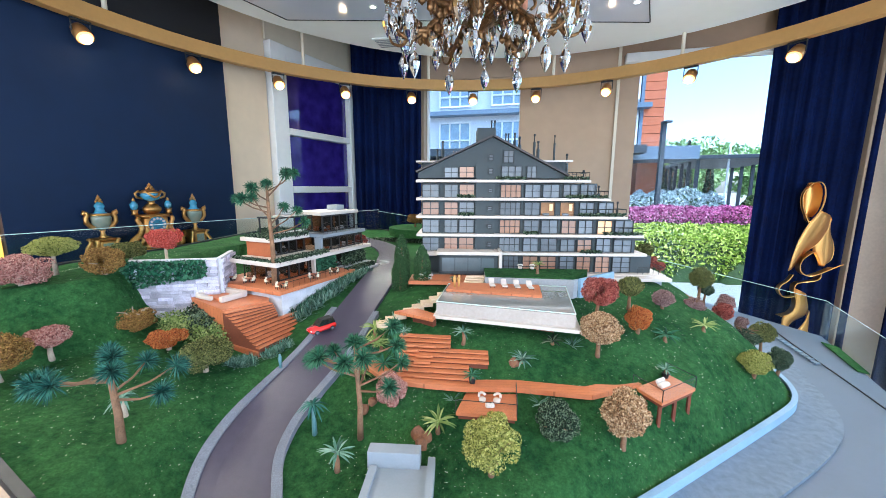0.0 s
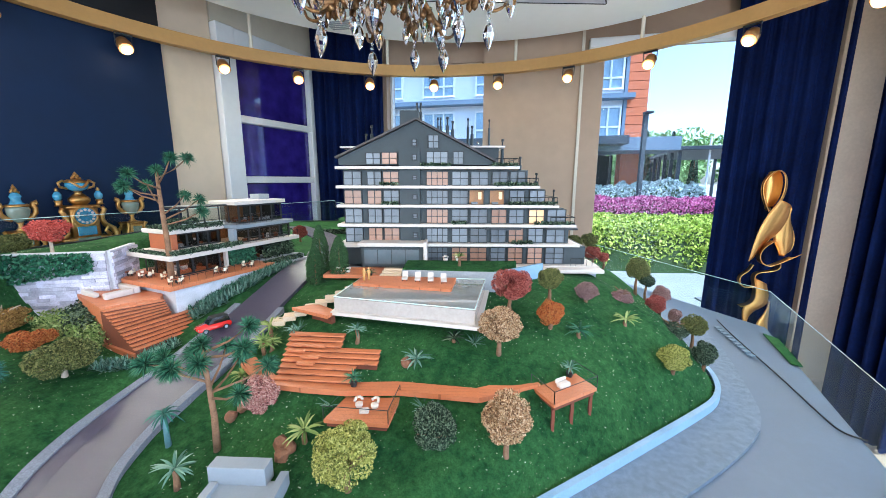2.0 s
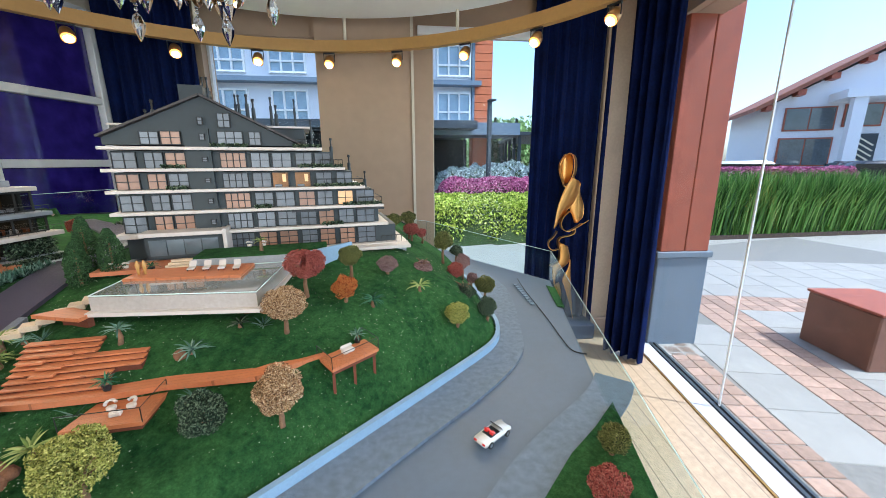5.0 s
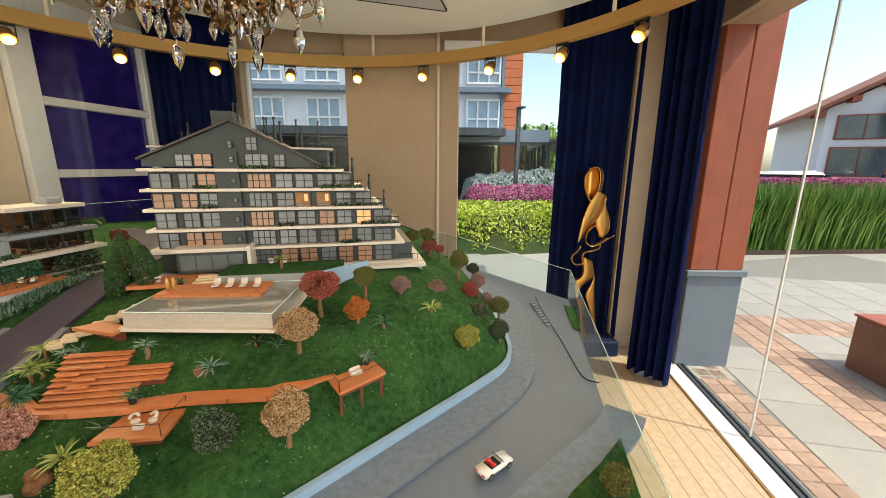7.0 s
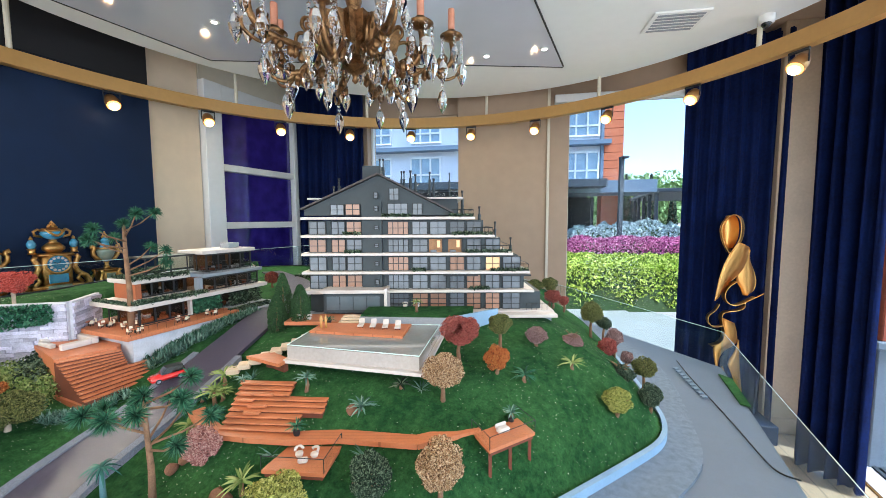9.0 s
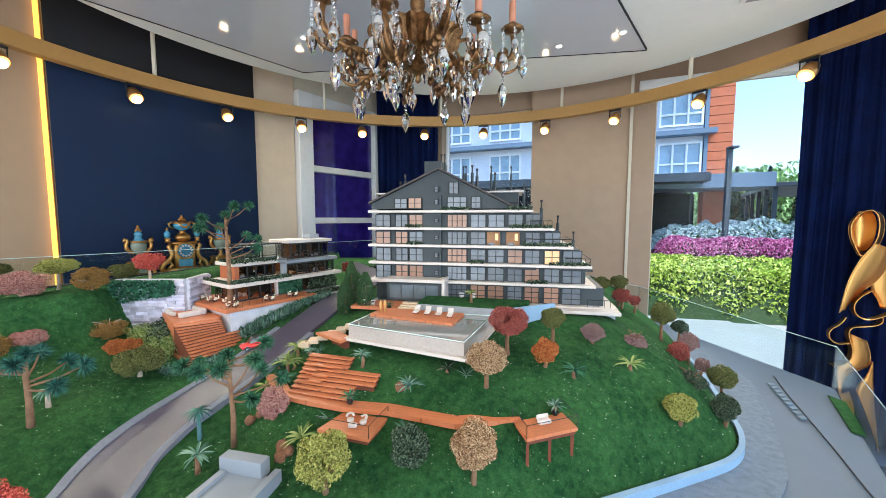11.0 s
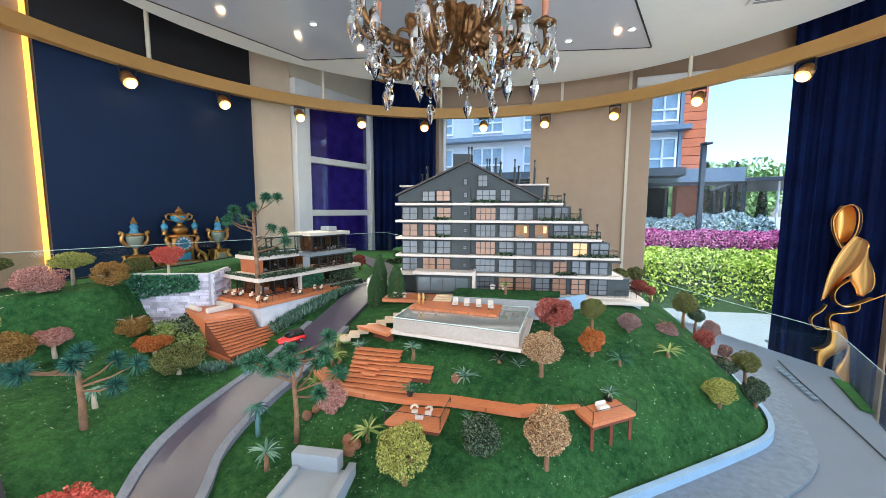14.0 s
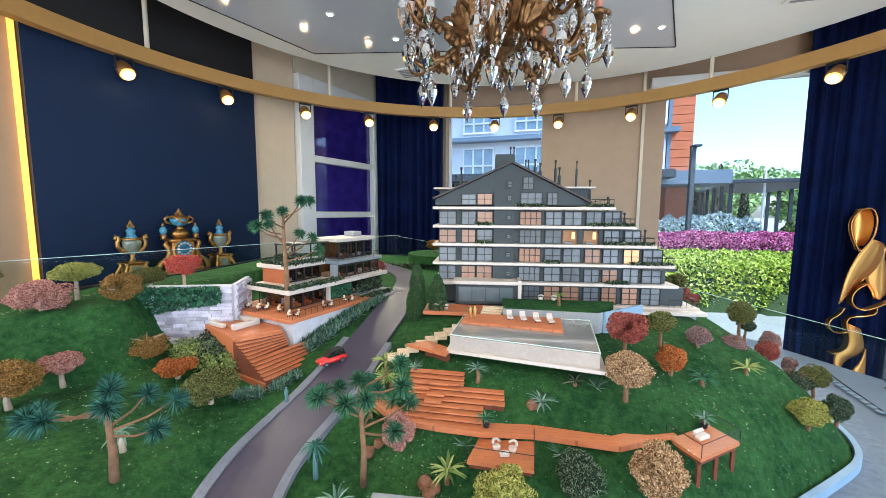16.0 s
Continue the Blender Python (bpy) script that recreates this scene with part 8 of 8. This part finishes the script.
def garniture_vase(y, h, off=0.15):
    """A lidded two-handled vase in blue porcelain with gilt mounts on a square foot."""
    x, yy = lpt(y, off)
    v = thing("vase", (x, yy, CON_Z), 0, "lidded blue porcelain vase with gilt bronze handles", "vase", "clock garniture")
    m = Matrix.Translation((x, yy, CON_Z)) @ Matrix.Rotation(LA, 4, "Z") @ Matrix.Scale(h / 0.40, 4)
    bm = bmesh.new()
    box(bm, m @ Vector((0, 0, 0.0125)), [h / 0.40 * q for q in (0.125, 0.125, 0.024)], m.to_3x3().normalized(), 0.006)
    box(bm, m @ Vector((0, 0, 0.070)), [h / 0.40 * q for q in (0.108, 0.108, 0.088)], m.to_3x3().normalized(), 0.008)
    box(bm, m @ Vector((0, 0, 0.122)), [h / 0.40 * q for q in (0.105, 0.105, 0.016)], m.to_3x3().normalized(), 0.005)
    for i in (-1, 1):
        for j in (-1, 1):
            curl(bm, [m @ Vector((0.060 * i, 0.060 * j, 0.01)), m @ Vector((0.070 * i, 0.070 * j, 0.05)), m @ Vector((0.048 * i, 0.048 * j, 0.10)), m @ Vector((0.058 * i, 0.058 * j, 0.125))], 0.009)
    part("pedestal", bm, M["gilt"], v, smooth=True)
    slim = m @ Matrix.Diagonal((0.76, 0.76, 1.0, 1.0))
    part("painted_plaque", one_box(m @ Vector((0.0, -0.0555, 0.07)), [h / 0.40 * q for q in (0.055, 0.004, 0.055)], m.to_3x3().normalized(), 0.002), M["enamel"], v)
    bm = bmesh.new()
    lathe(bm, [(0.035, 0.130), (0.020, 0.145), (0.014, 0.165), (0.022, 0.178)], 20, slim)
    part("stem", bm, M["gilt"], v, smooth=True)
    bm = bmesh.new()
    lathe(bm, [(0.018, 0.178), (0.042, 0.192), (0.064, 0.222), (0.070, 0.258), (0.066, 0.272)], 28, slim)
    part("body", bm, M["enamel"], v, smooth=True)
    bm = bmesh.new()
    lathe(bm, [(0.069, 0.272), (0.072, 0.278), (0.067, 0.286), (0.060, 0.287)], 28, slim)
    part("collar", bm, M["gilt"], v, smooth=True)
    bm = bmesh.new()
    lathe(bm, [(0.050, 0.287), (0.036, 0.297), (0.028, 0.318), (0.034, 0.327), (0.037, 0.333), (0.026, 0.348), (0.013, 0.358)], 24, slim)
    part("lid", bm, M["porcelain"], v, smooth=True)
    bm = bmesh.new()
    rn = random.Random(2)
    for k in range(14):
        a_ = k * 2.4
        q = k / 13
        bmesh.ops.create_icosphere(bm, subdivisions=1, radius=0.0095 * (1.1 - 0.6 * q), matrix=m @ Matrix.Translation((0.014 * (1 - q) * math.cos(a_), 0.014 * (1 - q) * math.sin(a_), 0.358 + 0.042 * q)))
    part("finial", bm, M["gilt"], v, smooth=True)
    for s in (-1, 1):
        bm = bmesh.new()
        curl(bm, [slim @ Vector((s * q0, 0, q1)) for q0, q1 in ((0.040, 0.196), (0.072, 0.205), (0.098, 0.232), (0.100, 0.262), (0.086, 0.276), (0.094, 0.292), (0.108, 0.300), (0.112, 0.286), (0.102, 0.280))], 0.0115, 0.008)
        part("handle", bm, M["gilt"], v, smooth=True)


def mantel_clock(y, h, off=0.16):
    """A tall gilt clock with an enamel dial, blue urn and scrolled feet."""
    x, yy = lpt(y, off)
    c = thing("mantel_clock", (x, yy, CON_Z), 0, "ornate gilt mantel clock with blue enamel dial and urn", "clock")
    k0 = h / 0.48
    m = Matrix.Translation((x, yy, CON_Z)) @ Matrix.Rotation(LA, 4, "Z") @ Matrix.Scale(k0, 4)
    R3 = m.to_3x3().normalized()
    B = lambda bm, cc, ss, bev=0.006: box(bm, m @ Vector(cc), [k0 * q for q in ss], R3, bev)
    bm = bmesh.new()
    B(bm, (0, 0, 0.016), (0.30, 0.13, 0.032))
    B(bm, (0, 0, 0.045), (0.26, 0.11, 0.026))
    B(bm, (0, 0, 0.15), (0.15, 0.085, 0.19))
    B(bm, (0, 0, 0.255), (0.18, 0.10, 0.022))
    B(bm, (0, 0, 0.30), (0.11, 0.08, 0.07), 0.02)
    for s in (-1, 1):
        curl(bm, [m @ Vector((s * q0, -0.03, q1)) for q0, q1 in ((0.150, 0.035), (0.165, 0.06), (0.145, 0.10), (0.105, 0.13), (0.088, 0.17), (0.100, 0.21), (0.112, 0.232), (0.100, 0.25))], 0.016, 0.010)
        curl(bm, [m @ Vector((s * q0, -0.05, q1)) for q0, q1 in ((0.12, 0.06), (0.095, 0.09), (0.11, 0.115), (0.13, 0.10))], 0.010, 0.006)
        lathe(bm, [(0.022, 0.265), (0.016, 0.28), (0.022, 0.30)], 14, m @ Matrix.Translation((s * 0.105, 0, 0)))
    part("case", bm, M["gilt"], c, smooth=True)
    part("painted_plaque", one_box(m @ Vector((0, -0.057, 0.045)), [k0 * q for q in (0.12, 0.006, 0.022)], R3, 0.002), M["enamel"], c)
    part("painted_plaque", one_box(m @ Vector((0, -0.0445, 0.098)), [k0 * q for q in (0.10, 0.006, 0.06)], R3, 0.002), M["porcelain"], c)
    face = m @ Matrix.Translation((0, -0.046, 0.195)) @ Matrix.Rotation(math.pi / 2, 4, "X")
    bm = bmesh.new()
    lathe(bm, [(0.066, -0.004), (0.070, 0.006), (0.060, 0.011), (0.056, 0.004)], 32, face)
    part("bezel", bm, M["gilt"], c, smooth=True)
    bm = bmesh.new()
    lathe(bm, [(0.056, 0.002), (0.054, 0.008)], 32, face)
    dial = part("dial", bm, M["dial"], c)
    for k in range(12):
        a_ = k * math.pi / 6
        p = face @ Vector((0.042 * math.cos(a_), 0.042 * math.sin(a_), 0.009))
        bm = bmesh.new()
        rod(bm, p, face @ Vector((0.042 * math.cos(a_), 0.042 * math.sin(a_), 0.0105)), 0.0085 * k0, seg=12)
        part("numeral_plaque", bm, M["slab"], dial)
    for a_, ln in ((1.1, 0.026), (2.6, 0.038)):
        bm = bmesh.new()
        rod(bm, face @ Vector((0, 0, 0.0115)), face @ Vector((ln * math.cos(a_), ln * math.sin(a_), 0.0115)), 0.0018, 0.0008, 6)
        part("clock_hand", bm, M["frame"], dial)
    for s in (-1, 1):
        bm = bmesh.new()
        lathe(bm, [(0.014, 0.30), (0.022, 0.315), (0.024, 0.335), (0.014, 0.352), (0.008, 0.358)], 16, m @ Matrix.Translation((s * 0.105, 0, 0)))
        part("side_urn", bm, M["porcelain"], c, smooth=True)
        bm = bmesh.new()
        lathe(bm, [(0.008, 0.358), (0.011, 0.366), (0.003, 0.382)], 10, m @ Matrix.Translation((s * 0.105, 0, 0)))
        part("finial", bm, M["gilt"], c, smooth=True)
    bm = bmesh.new()
    lathe(bm, [(0.03, 0.335), (0.018, 0.345), (0.022, 0.356)], 18, m)
    part("stem", bm, M["gilt"], c, smooth=True)
    bm = bmesh.new()
    lathe(bm, [(0.022, 0.356), (0.050, 0.372), (0.062, 0.395), (0.058, 0.412), (0.050, 0.416)], 26, m)
    part("urn", bm, M["porcelain"], c, smooth=True)
    bm = bmesh.new()
    lathe(bm, [(0.060, 0.411), (0.064, 0.417), (0.050, 0.424), (0.030, 0.432), (0.012, 0.438)], 26, m)
    for k in range(14):
        a_, q = k * 2.4, k / 13
        bmesh.ops.create_icosphere(bm, subdivisions=1, radius=0.011 * (1.1 - 0.6 * q), matrix=m @ Matrix.Translation((0.018 * (1 - q) * math.cos(a_), 0.018 * (1 - q) * math.sin(a_), 0.440 + 0.038 * q)))
    for s in (-1, 1):
        curl(bm, [m @ Vector((s * q0, 0, q1)) for q0, q1 in ((0.05, 0.375), (0.085, 0.385), (0.092, 0.41), (0.07, 0.425), (0.055, 0.415))], 0.006)
    curl(bm, [m @ Vector((0.062 * math.sin(q), -0.062 * math.cos(q), 0.405 - 0.022 * math.cos(q * 3))) for q in [(-1.3 + 0.2 * j) for j in range(14)]], 0.006)
    part("urn_mounts", bm, M["gilt"], c, smooth=True)


garniture_vase(VASE_Y[0], 0.302, 0.10)
mantel_clock(VASE_Y[1], 0.362, 0.11)
garniture_vase(VASE_Y[2], 0.302, 0.10)

# gold ribbon sculpture on a low plinth
SC = Vector((2.481, 2.764))
sdir = Vector((math.cos(FA), math.sin(FA)))
sback = Vector((-sdir.y, sdir.x))
ob = thing("sculpture", (SC.x, SC.y, 0.132), 0, "abstract polished gold ribbon sculpture standing on a low plinth", "sculpture")
SCALE_U, SCALE_V, LEAN_U, LEAN_V = 0.00109, 0.001338, 0.00018, -0.00006


def on_sheet(u, v, back):
    """A place on the sculpture's upright plane: u along it, v down it, in thousandths of its width, set back."""
    p = SC + sdir * ((u - 400) * SCALE_U + (v - 300) * LEAN_U) + sback * back
    return Vector((p.x, p.y, 1.565 - (v - 88) * SCALE_V - (u - 400) * LEAN_V))


def sheet(bm, one, two, d1, d2, bulge=0.0, thick=0.005, rounds=3, m=8):
    """A curved metal sheet between two edges."""
    one, two = chaikin(one, rounds), chaikin(two, rounds)
    n = 24
    lay = []
    for t in (0.0, thick):
        grid = []
        for i in range(n + 1):
            q, w = along(one, i / n), along(two, i / n)
            grid.append([bm.verts.new(on_sheet(q[0] + (w[0] - q[0]) * k / m, q[1] + (w[1] - q[1]) * k / m, d1 + (d2 - d1) * k / m - bulge * math.sin(math.pi * k / m) + t)) for k in range(m + 1)])
        lay.append(grid)
    for g, flip in ((lay[0], False), (lay[1], True)):
        for r0, r1 in zip(g, g[1:]):
            for k in range(m):
                f = (r0[k], r0[k + 1], r1[k + 1], r1[k])
                bm.faces.new(f[::-1] if flip else f)
    a, b2 = lay
    for k in (0, m):
        for i in range(n):
            bm.faces.new((a[i][k], a[i + 1][k], b2[i + 1][k], b2[i][k]))
    for i in (0, n):
        for k in range(m):
            bm.faces.new((a[i][k], a[i][k + 1], b2[i][k + 1], b2[i][k]))


def band(bm, run, du, dv, deep, back=0.0, bulge=0.0):
    """A sheet swept from a line sideways and backwards."""
    sheet(bm, run, [(u + du, v + dv) for u, v in run], back, back + deep, bulge)


# hood: a loop swept back
bm = bmesh.new()
band(bm, [(372, 286), (352, 240), (340, 190), (346, 138), (388, 96), (432, 87), (452, 112), (453, 165), (432, 228), (400, 262)], 74, 6, 0.12)
part("ribbon", bm, M["gold"], ob, smooth=True)
# body: from the hood down to the hip
bm = bmesh.new()
sheet(bm, [(432, 228), (372, 286), (320, 370), (290, 450), (267, 525)], [(516, 262), (510, 322), (470, 385), (405, 425), (330, 492)], 0.0, 0.06, 0.02)
part("ribbon", bm, M["gold"], ob, smooth=True)
bm = bmesh.new()
sheet(bm, [(512, 262), (440, 330), (418, 425), (446, 470), (452, 508)], [(514, 300), (548, 380), (557, 440), (540, 492), (498, 511)], 0.06, 0.10, 0.03)
part("ribbon", bm, M["gold"], ob, smooth=True)
# rim of the opening and the curls under it
bm = bmesh.new()
band(bm, [(405, 426), (352, 455), (326, 490), (328, 530), (372, 556), (425, 540), (500, 509)], 10, 6, 0.07)
part("ribbon", bm, M["gold"], ob, smooth=True)
bm = bmesh.new()
band(bm, [(432, 540), (430, 566), (385, 580), (312, 584), (294, 612), (300, 650), (308, 690), (288, 745), (222, 762)], 8, 4, 0.06)
part("ribbon", bm, M["gold"], ob, smooth=True)
bm = bmesh.new()
band(bm, [(292, 543), (268, 576), (222, 600), (214, 636), (244, 664), (296, 656)], 8, 4, 0.05)
part("ribbon", bm, M["gold"], ob, smooth=True)
# foot: two flaring blades
bm = bmesh.new()
sheet(bm, [(300, 612), (306, 680), (290, 742), (224, 762), (236, 880)], [(395, 655), (408, 735), (388, 775), (300, 812), (262, 862)], 0.0, 0.07, 0.03)
part("ribbon", bm, M["gold"], ob, smooth=True)
bm = bmesh.new()
sheet(bm, [(395, 742), (372, 800), (330, 846), (322, 872)], [(410, 742), (414, 800), (412, 860), (412, 1160)], 0.04, 0.10, 0.02)
part("ribbon", bm, M["gold"], ob, smooth=True)
bm = bmesh.new()
sheet(bm, [(236, 880), (262, 960), (250, 1060), (262, 1160)], [(300, 884), (318, 960), (300, 1060), (322, 1160)], 0.0, 0.06, 0.01)
part("ribbon", bm, M["gold"], ob, smooth=True)
bm = bmesh.new()
sheet(bm, [(372, 280), (352, 240), (340, 190), (346, 138), (388, 98)], [(402, 258), (432, 226), (452, 165), (450, 112), (430, 90)], 0.02, 0.02, -0.05)
part("ribbon", bm, M["gold"], ob, smooth=True)
# bright rolled rims
for run in ([(432, 228), (400, 262), (372, 286), (352, 240), (340, 190), (346, 138), (388, 96), (432, 87), (452, 112), (453, 165), (432, 228), (372, 286), (320, 370), (290, 450), (267, 525)],
            [(405, 426), (352, 455), (326, 490), (328, 530), (372, 556), (425, 540), (500, 509), (540, 492)],
            [(432, 540), (430, 566), (385, 580), (312, 584), (294, 612), (300, 650), (308, 690), (288, 745), (222, 762)],
            [(292, 543), (268, 576), (222, 600), (214, 636), (244, 664), (296, 656)]):
    bm = bmesh.new()
    tube(bm, [on_sheet(u, v, -0.003) for u, v in chaikin(run, 2)], 0.0035, 6)
    part("rim", bm, M["gold"], ob, smooth=True)
m_ = one_box((SC.x + 0.09 * sdir.x + 0.1 * sback.x, SC.y + 0.09 * sdir.y + 0.1 * sback.y, 0.066), (0.42, 0.30, 0.132), rz(FA), 0.006)
tagged(part("plinth", m_, M["navy"]), "low dark blue plinth under the gold sculpture", "plinth")

# crystal chandelier
CH = Vector((0.175, 1.65, 0))
ch = thing("chandelier", (0.222, 1.47, 2.4599), 0, "ornate dark bronze chandelier hung with faceted crystal drops", "chandelier")
UP = 0.082
T = Matrix.Translation((CH.x, CH.y, UP))
bm = bmesh.new()
lathe(bm, [(0.055, 2.4475), (0.06, 2.455), (0.06, 2.4598)], 24, Matrix.Translation((0.222, 1.47, 0)))
part("ceiling_rose", bm, M["bronze"], ch, smooth=True)
bm = bmesh.new()
rod(bm, (0.222, 1.47, 2.30), (0.222, 1.47, 2.4474), 0.008, seg=10)
part("ceiling_rod", bm, M["bronze"], ch)
bm = bmesh.new()
lathe(bm, [(0.010, 2.16), (0.018, 2.20), (0.030, 2.24), (0.022, 2.28), (0.012, 2.32), (0.020, 2.36), (0.010, 2.38), (0.010, 2.4474 - UP)], 20, T)
part("stem", bm, M["bronze"], ch, smooth=True)
bm = bmesh.new()
seg = 48
profile = [(0.012, 1.985), (0.030, 1.998), (0.046, 2.008), (0.042, 2.018), (0.075, 2.026), (0.118, 2.052), (0.142, 2.095), (0.150, 2.135), (0.10, 2.15), (0.03, 2.165)]
rings = []
for i, (r, z) in enumerate(profile):
    flute = 0.13 if 3 < i < 8 else 0.04
    rings.append([bm.verts.new((CH.x + r * (1 + flute * (k % 2)) * math.cos(2 * math.pi * k / seg), CH.y + r * (1 + flute * (k % 2)) * math.sin(2 * math.pi * k / seg), z + UP)) for k in range(seg)])
for a, b_ in zip(rings, rings[1:]):
    for k in range(seg):
        bm.faces.new((a[k], a[(k + 1) % seg], b_[(k + 1) % seg], b_[k]))
bm.faces.new(rings[0][::-1])
bm.faces.new(rings[-1])
part("bowl", bm, M["bronze"], ch)
bm = bmesh.new()
lathe(bm, [(0.002, 1.952), (0.012, 1.962), (0.008, 1.975), (0.014, 1.985)], 14, T)
part("finial", bm, M["bronze"], ch, smooth=True)


def drop_mesh(name, h, r):
    bm = bmesh.new()
    lathe(bm, [(0.0015, 0.0), (r * 0.62, -0.13 * h), (r, -0.40 * h), (r * 0.86, -0.60 * h), (r * 0.45, -0.82 * h), (0.0006, -h)], 9)
    me = bpy.data.meshes.new(name)
    bm.to_mesh(me)
    bm.free()
    me.materials.append(M["crystal"])
    return me


DROP = {s: drop_mesh("crystal_drop", s[0] * 1.22, s[1] * 1.25) for s in ((0.075, 0.016), (0.055, 0.012), (0.095, 0.021))}
bead_bm = bmesh.new()
bmesh.ops.create_icosphere(bead_bm, subdivisions=1, radius=0.0068)
BEAD = bpy.data.meshes.new("crystal_bead")
bead_bm.to_mesh(BEAD)
bead_bm.free()
BEAD.materials.append(M["crystal"])


def hang(x, y, z, size, beads=1):
    for k in range(3 * beads):
        o = new("crystal_bead", BEAD)
        o.parent = ch
        o.matrix_parent_inverse = ch.matrix_world.inverted()
        o.location = (x, y, z - 0.0072 - 0.0153 * k)
    o = new("crystal_drop", DROP[size])
    o.parent = ch
    o.matrix_parent_inverse = ch.matrix_world.inverted()
    o.matrix_basis = Matrix.Translation((x, y, z - 0.046 * beads - 0.001)) @ Matrix.Rotation(x * 40 + y * 70, 4, "Z")


rnd = random.Random(21)
NA = 10
for k in range(NA):
    a = 2 * math.pi * k / NA + 0.2
    tier = k % 2
    ux, uy = math.cos(a), math.sin(a)
    R = 0.36 if tier == 0 else 0.27
    zt = 2.135 if tier == 0 else 2.09
    sx = lambda r, z: Vector((CH.x + ux * r, CH.y + uy * r, z + UP))
    bm = bmesh.new()
    tube(bm, [tuple(v) for v in chaikin([tuple(sx(0.075, 2.075)), tuple(sx(0.15, 2.02)), tuple(sx(0.24 if tier == 0 else 0.20, zt - 0.12)), tuple(sx(R - 0.02, zt - 0.11)), tuple(sx(R + 0.01, zt - 0.06)), tuple(sx(R, zt))], 2)], 0.0125, 8, 0.009)
    tube(bm, [tuple(v) for v in chaikin([tuple(sx(0.13, 2.035)), tuple(sx(0.14, 2.10)), tuple(sx(0.19, 2.12)), tuple(sx(0.205, 2.085)), tuple(sx(0.185, 2.07))], 2)], 0.009, 6, 0.005)
    tube(bm, [tuple(v) for v in chaikin([tuple(sx(R - 0.06, zt - 0.12)), tuple(sx(R - 0.03, zt - 0.15)), tuple(sx(R + 0.02, zt - 0.13)), tuple(sx(R + 0.03, zt - 0.10))], 2)], 0.008, 6, 0.004)
    for q in range(11):
        f = q / 10
        p = sx(0.11 + (R - 0.13) * f, 2.05 - 0.07 * math.sin(math.pi * f) + (zt - 2.12) * f)
        bmesh.ops.create_icosphere(bm, subdivisions=1, radius=0.0145, matrix=Matrix.Translation(p + Vector((rnd.uniform(-0.008, 0.008), rnd.uniform(-0.008, 0.008), rnd.uniform(-0.006, 0.01)))) @ Matrix.Diagonal((1, 0.6, 1.5, 1)))
    arm = part("arm", bm, M["bronze"], ch, smooth=True)
    bm = bmesh.new()
    lathe(bm, [(0.010, zt - 0.004), (0.030, zt + 0.006), (0.044, zt + 0.016), (0.040, zt + 0.020), (0.018, zt + 0.016), (0.018, zt + 0.036), (0.015, zt + 0.036)], 18, Matrix.Translation((CH.x + ux * R, CH.y + uy * R, UP)))
    part("drip_cup", bm, M["bronze"], arm, smooth=True)
    bm = bmesh.new()
    lathe(bm, [(0.0125, zt + 0.036), (0.0125, zt + 0.115), (0.006, zt + 0.118)], 14, Matrix.Translation((CH.x + ux * R, CH.y + uy * R, UP)))
    part("candle_sleeve", bm, M["candle"], arm, smooth=True)
    for j in range(5):
        b2 = 2 * math.pi * j / 5 + k
        hang(CH.x + ux * R + 0.040 * math.cos(b2), CH.y + uy * R + 0.040 * math.sin(b2), zt + 0.016 + UP, ((0.075, 0.016), (0.055, 0.012), (0.095, 0.021))[j % 3], 1 + (1 if (j + k) % 3 == 0 else 0))
    e = sx(R - 0.035, zt - 0.135)
    hang(e.x, e.y, e.z, (0.075, 0.016), 1)
    e = sx(0.17, 2.03)
    hang(e.x, e.y, e.z, (0.055, 0.012), 1)
for k in range(12):
    a = 2 * math.pi * k / 12
    hang(CH.x + 0.10 * math.cos(a), CH.y + 0.10 * math.sin(a), 2.10 + UP, (0.095, 0.021) if k % 2 else (0.055, 0.012), 0 if k % 2 else 1)
HUNG = Matrix.Translation((0.222, 1.47, 1.52)) @ Matrix.Scale(0.87, 4) @ Matrix.Translation((-CH.x, -CH.y, -1.52))
for ob in ch.children:
    if not ob.name.startswith("ceiling"):
        ob.matrix_basis = HUNG @ ob.matrix_basis
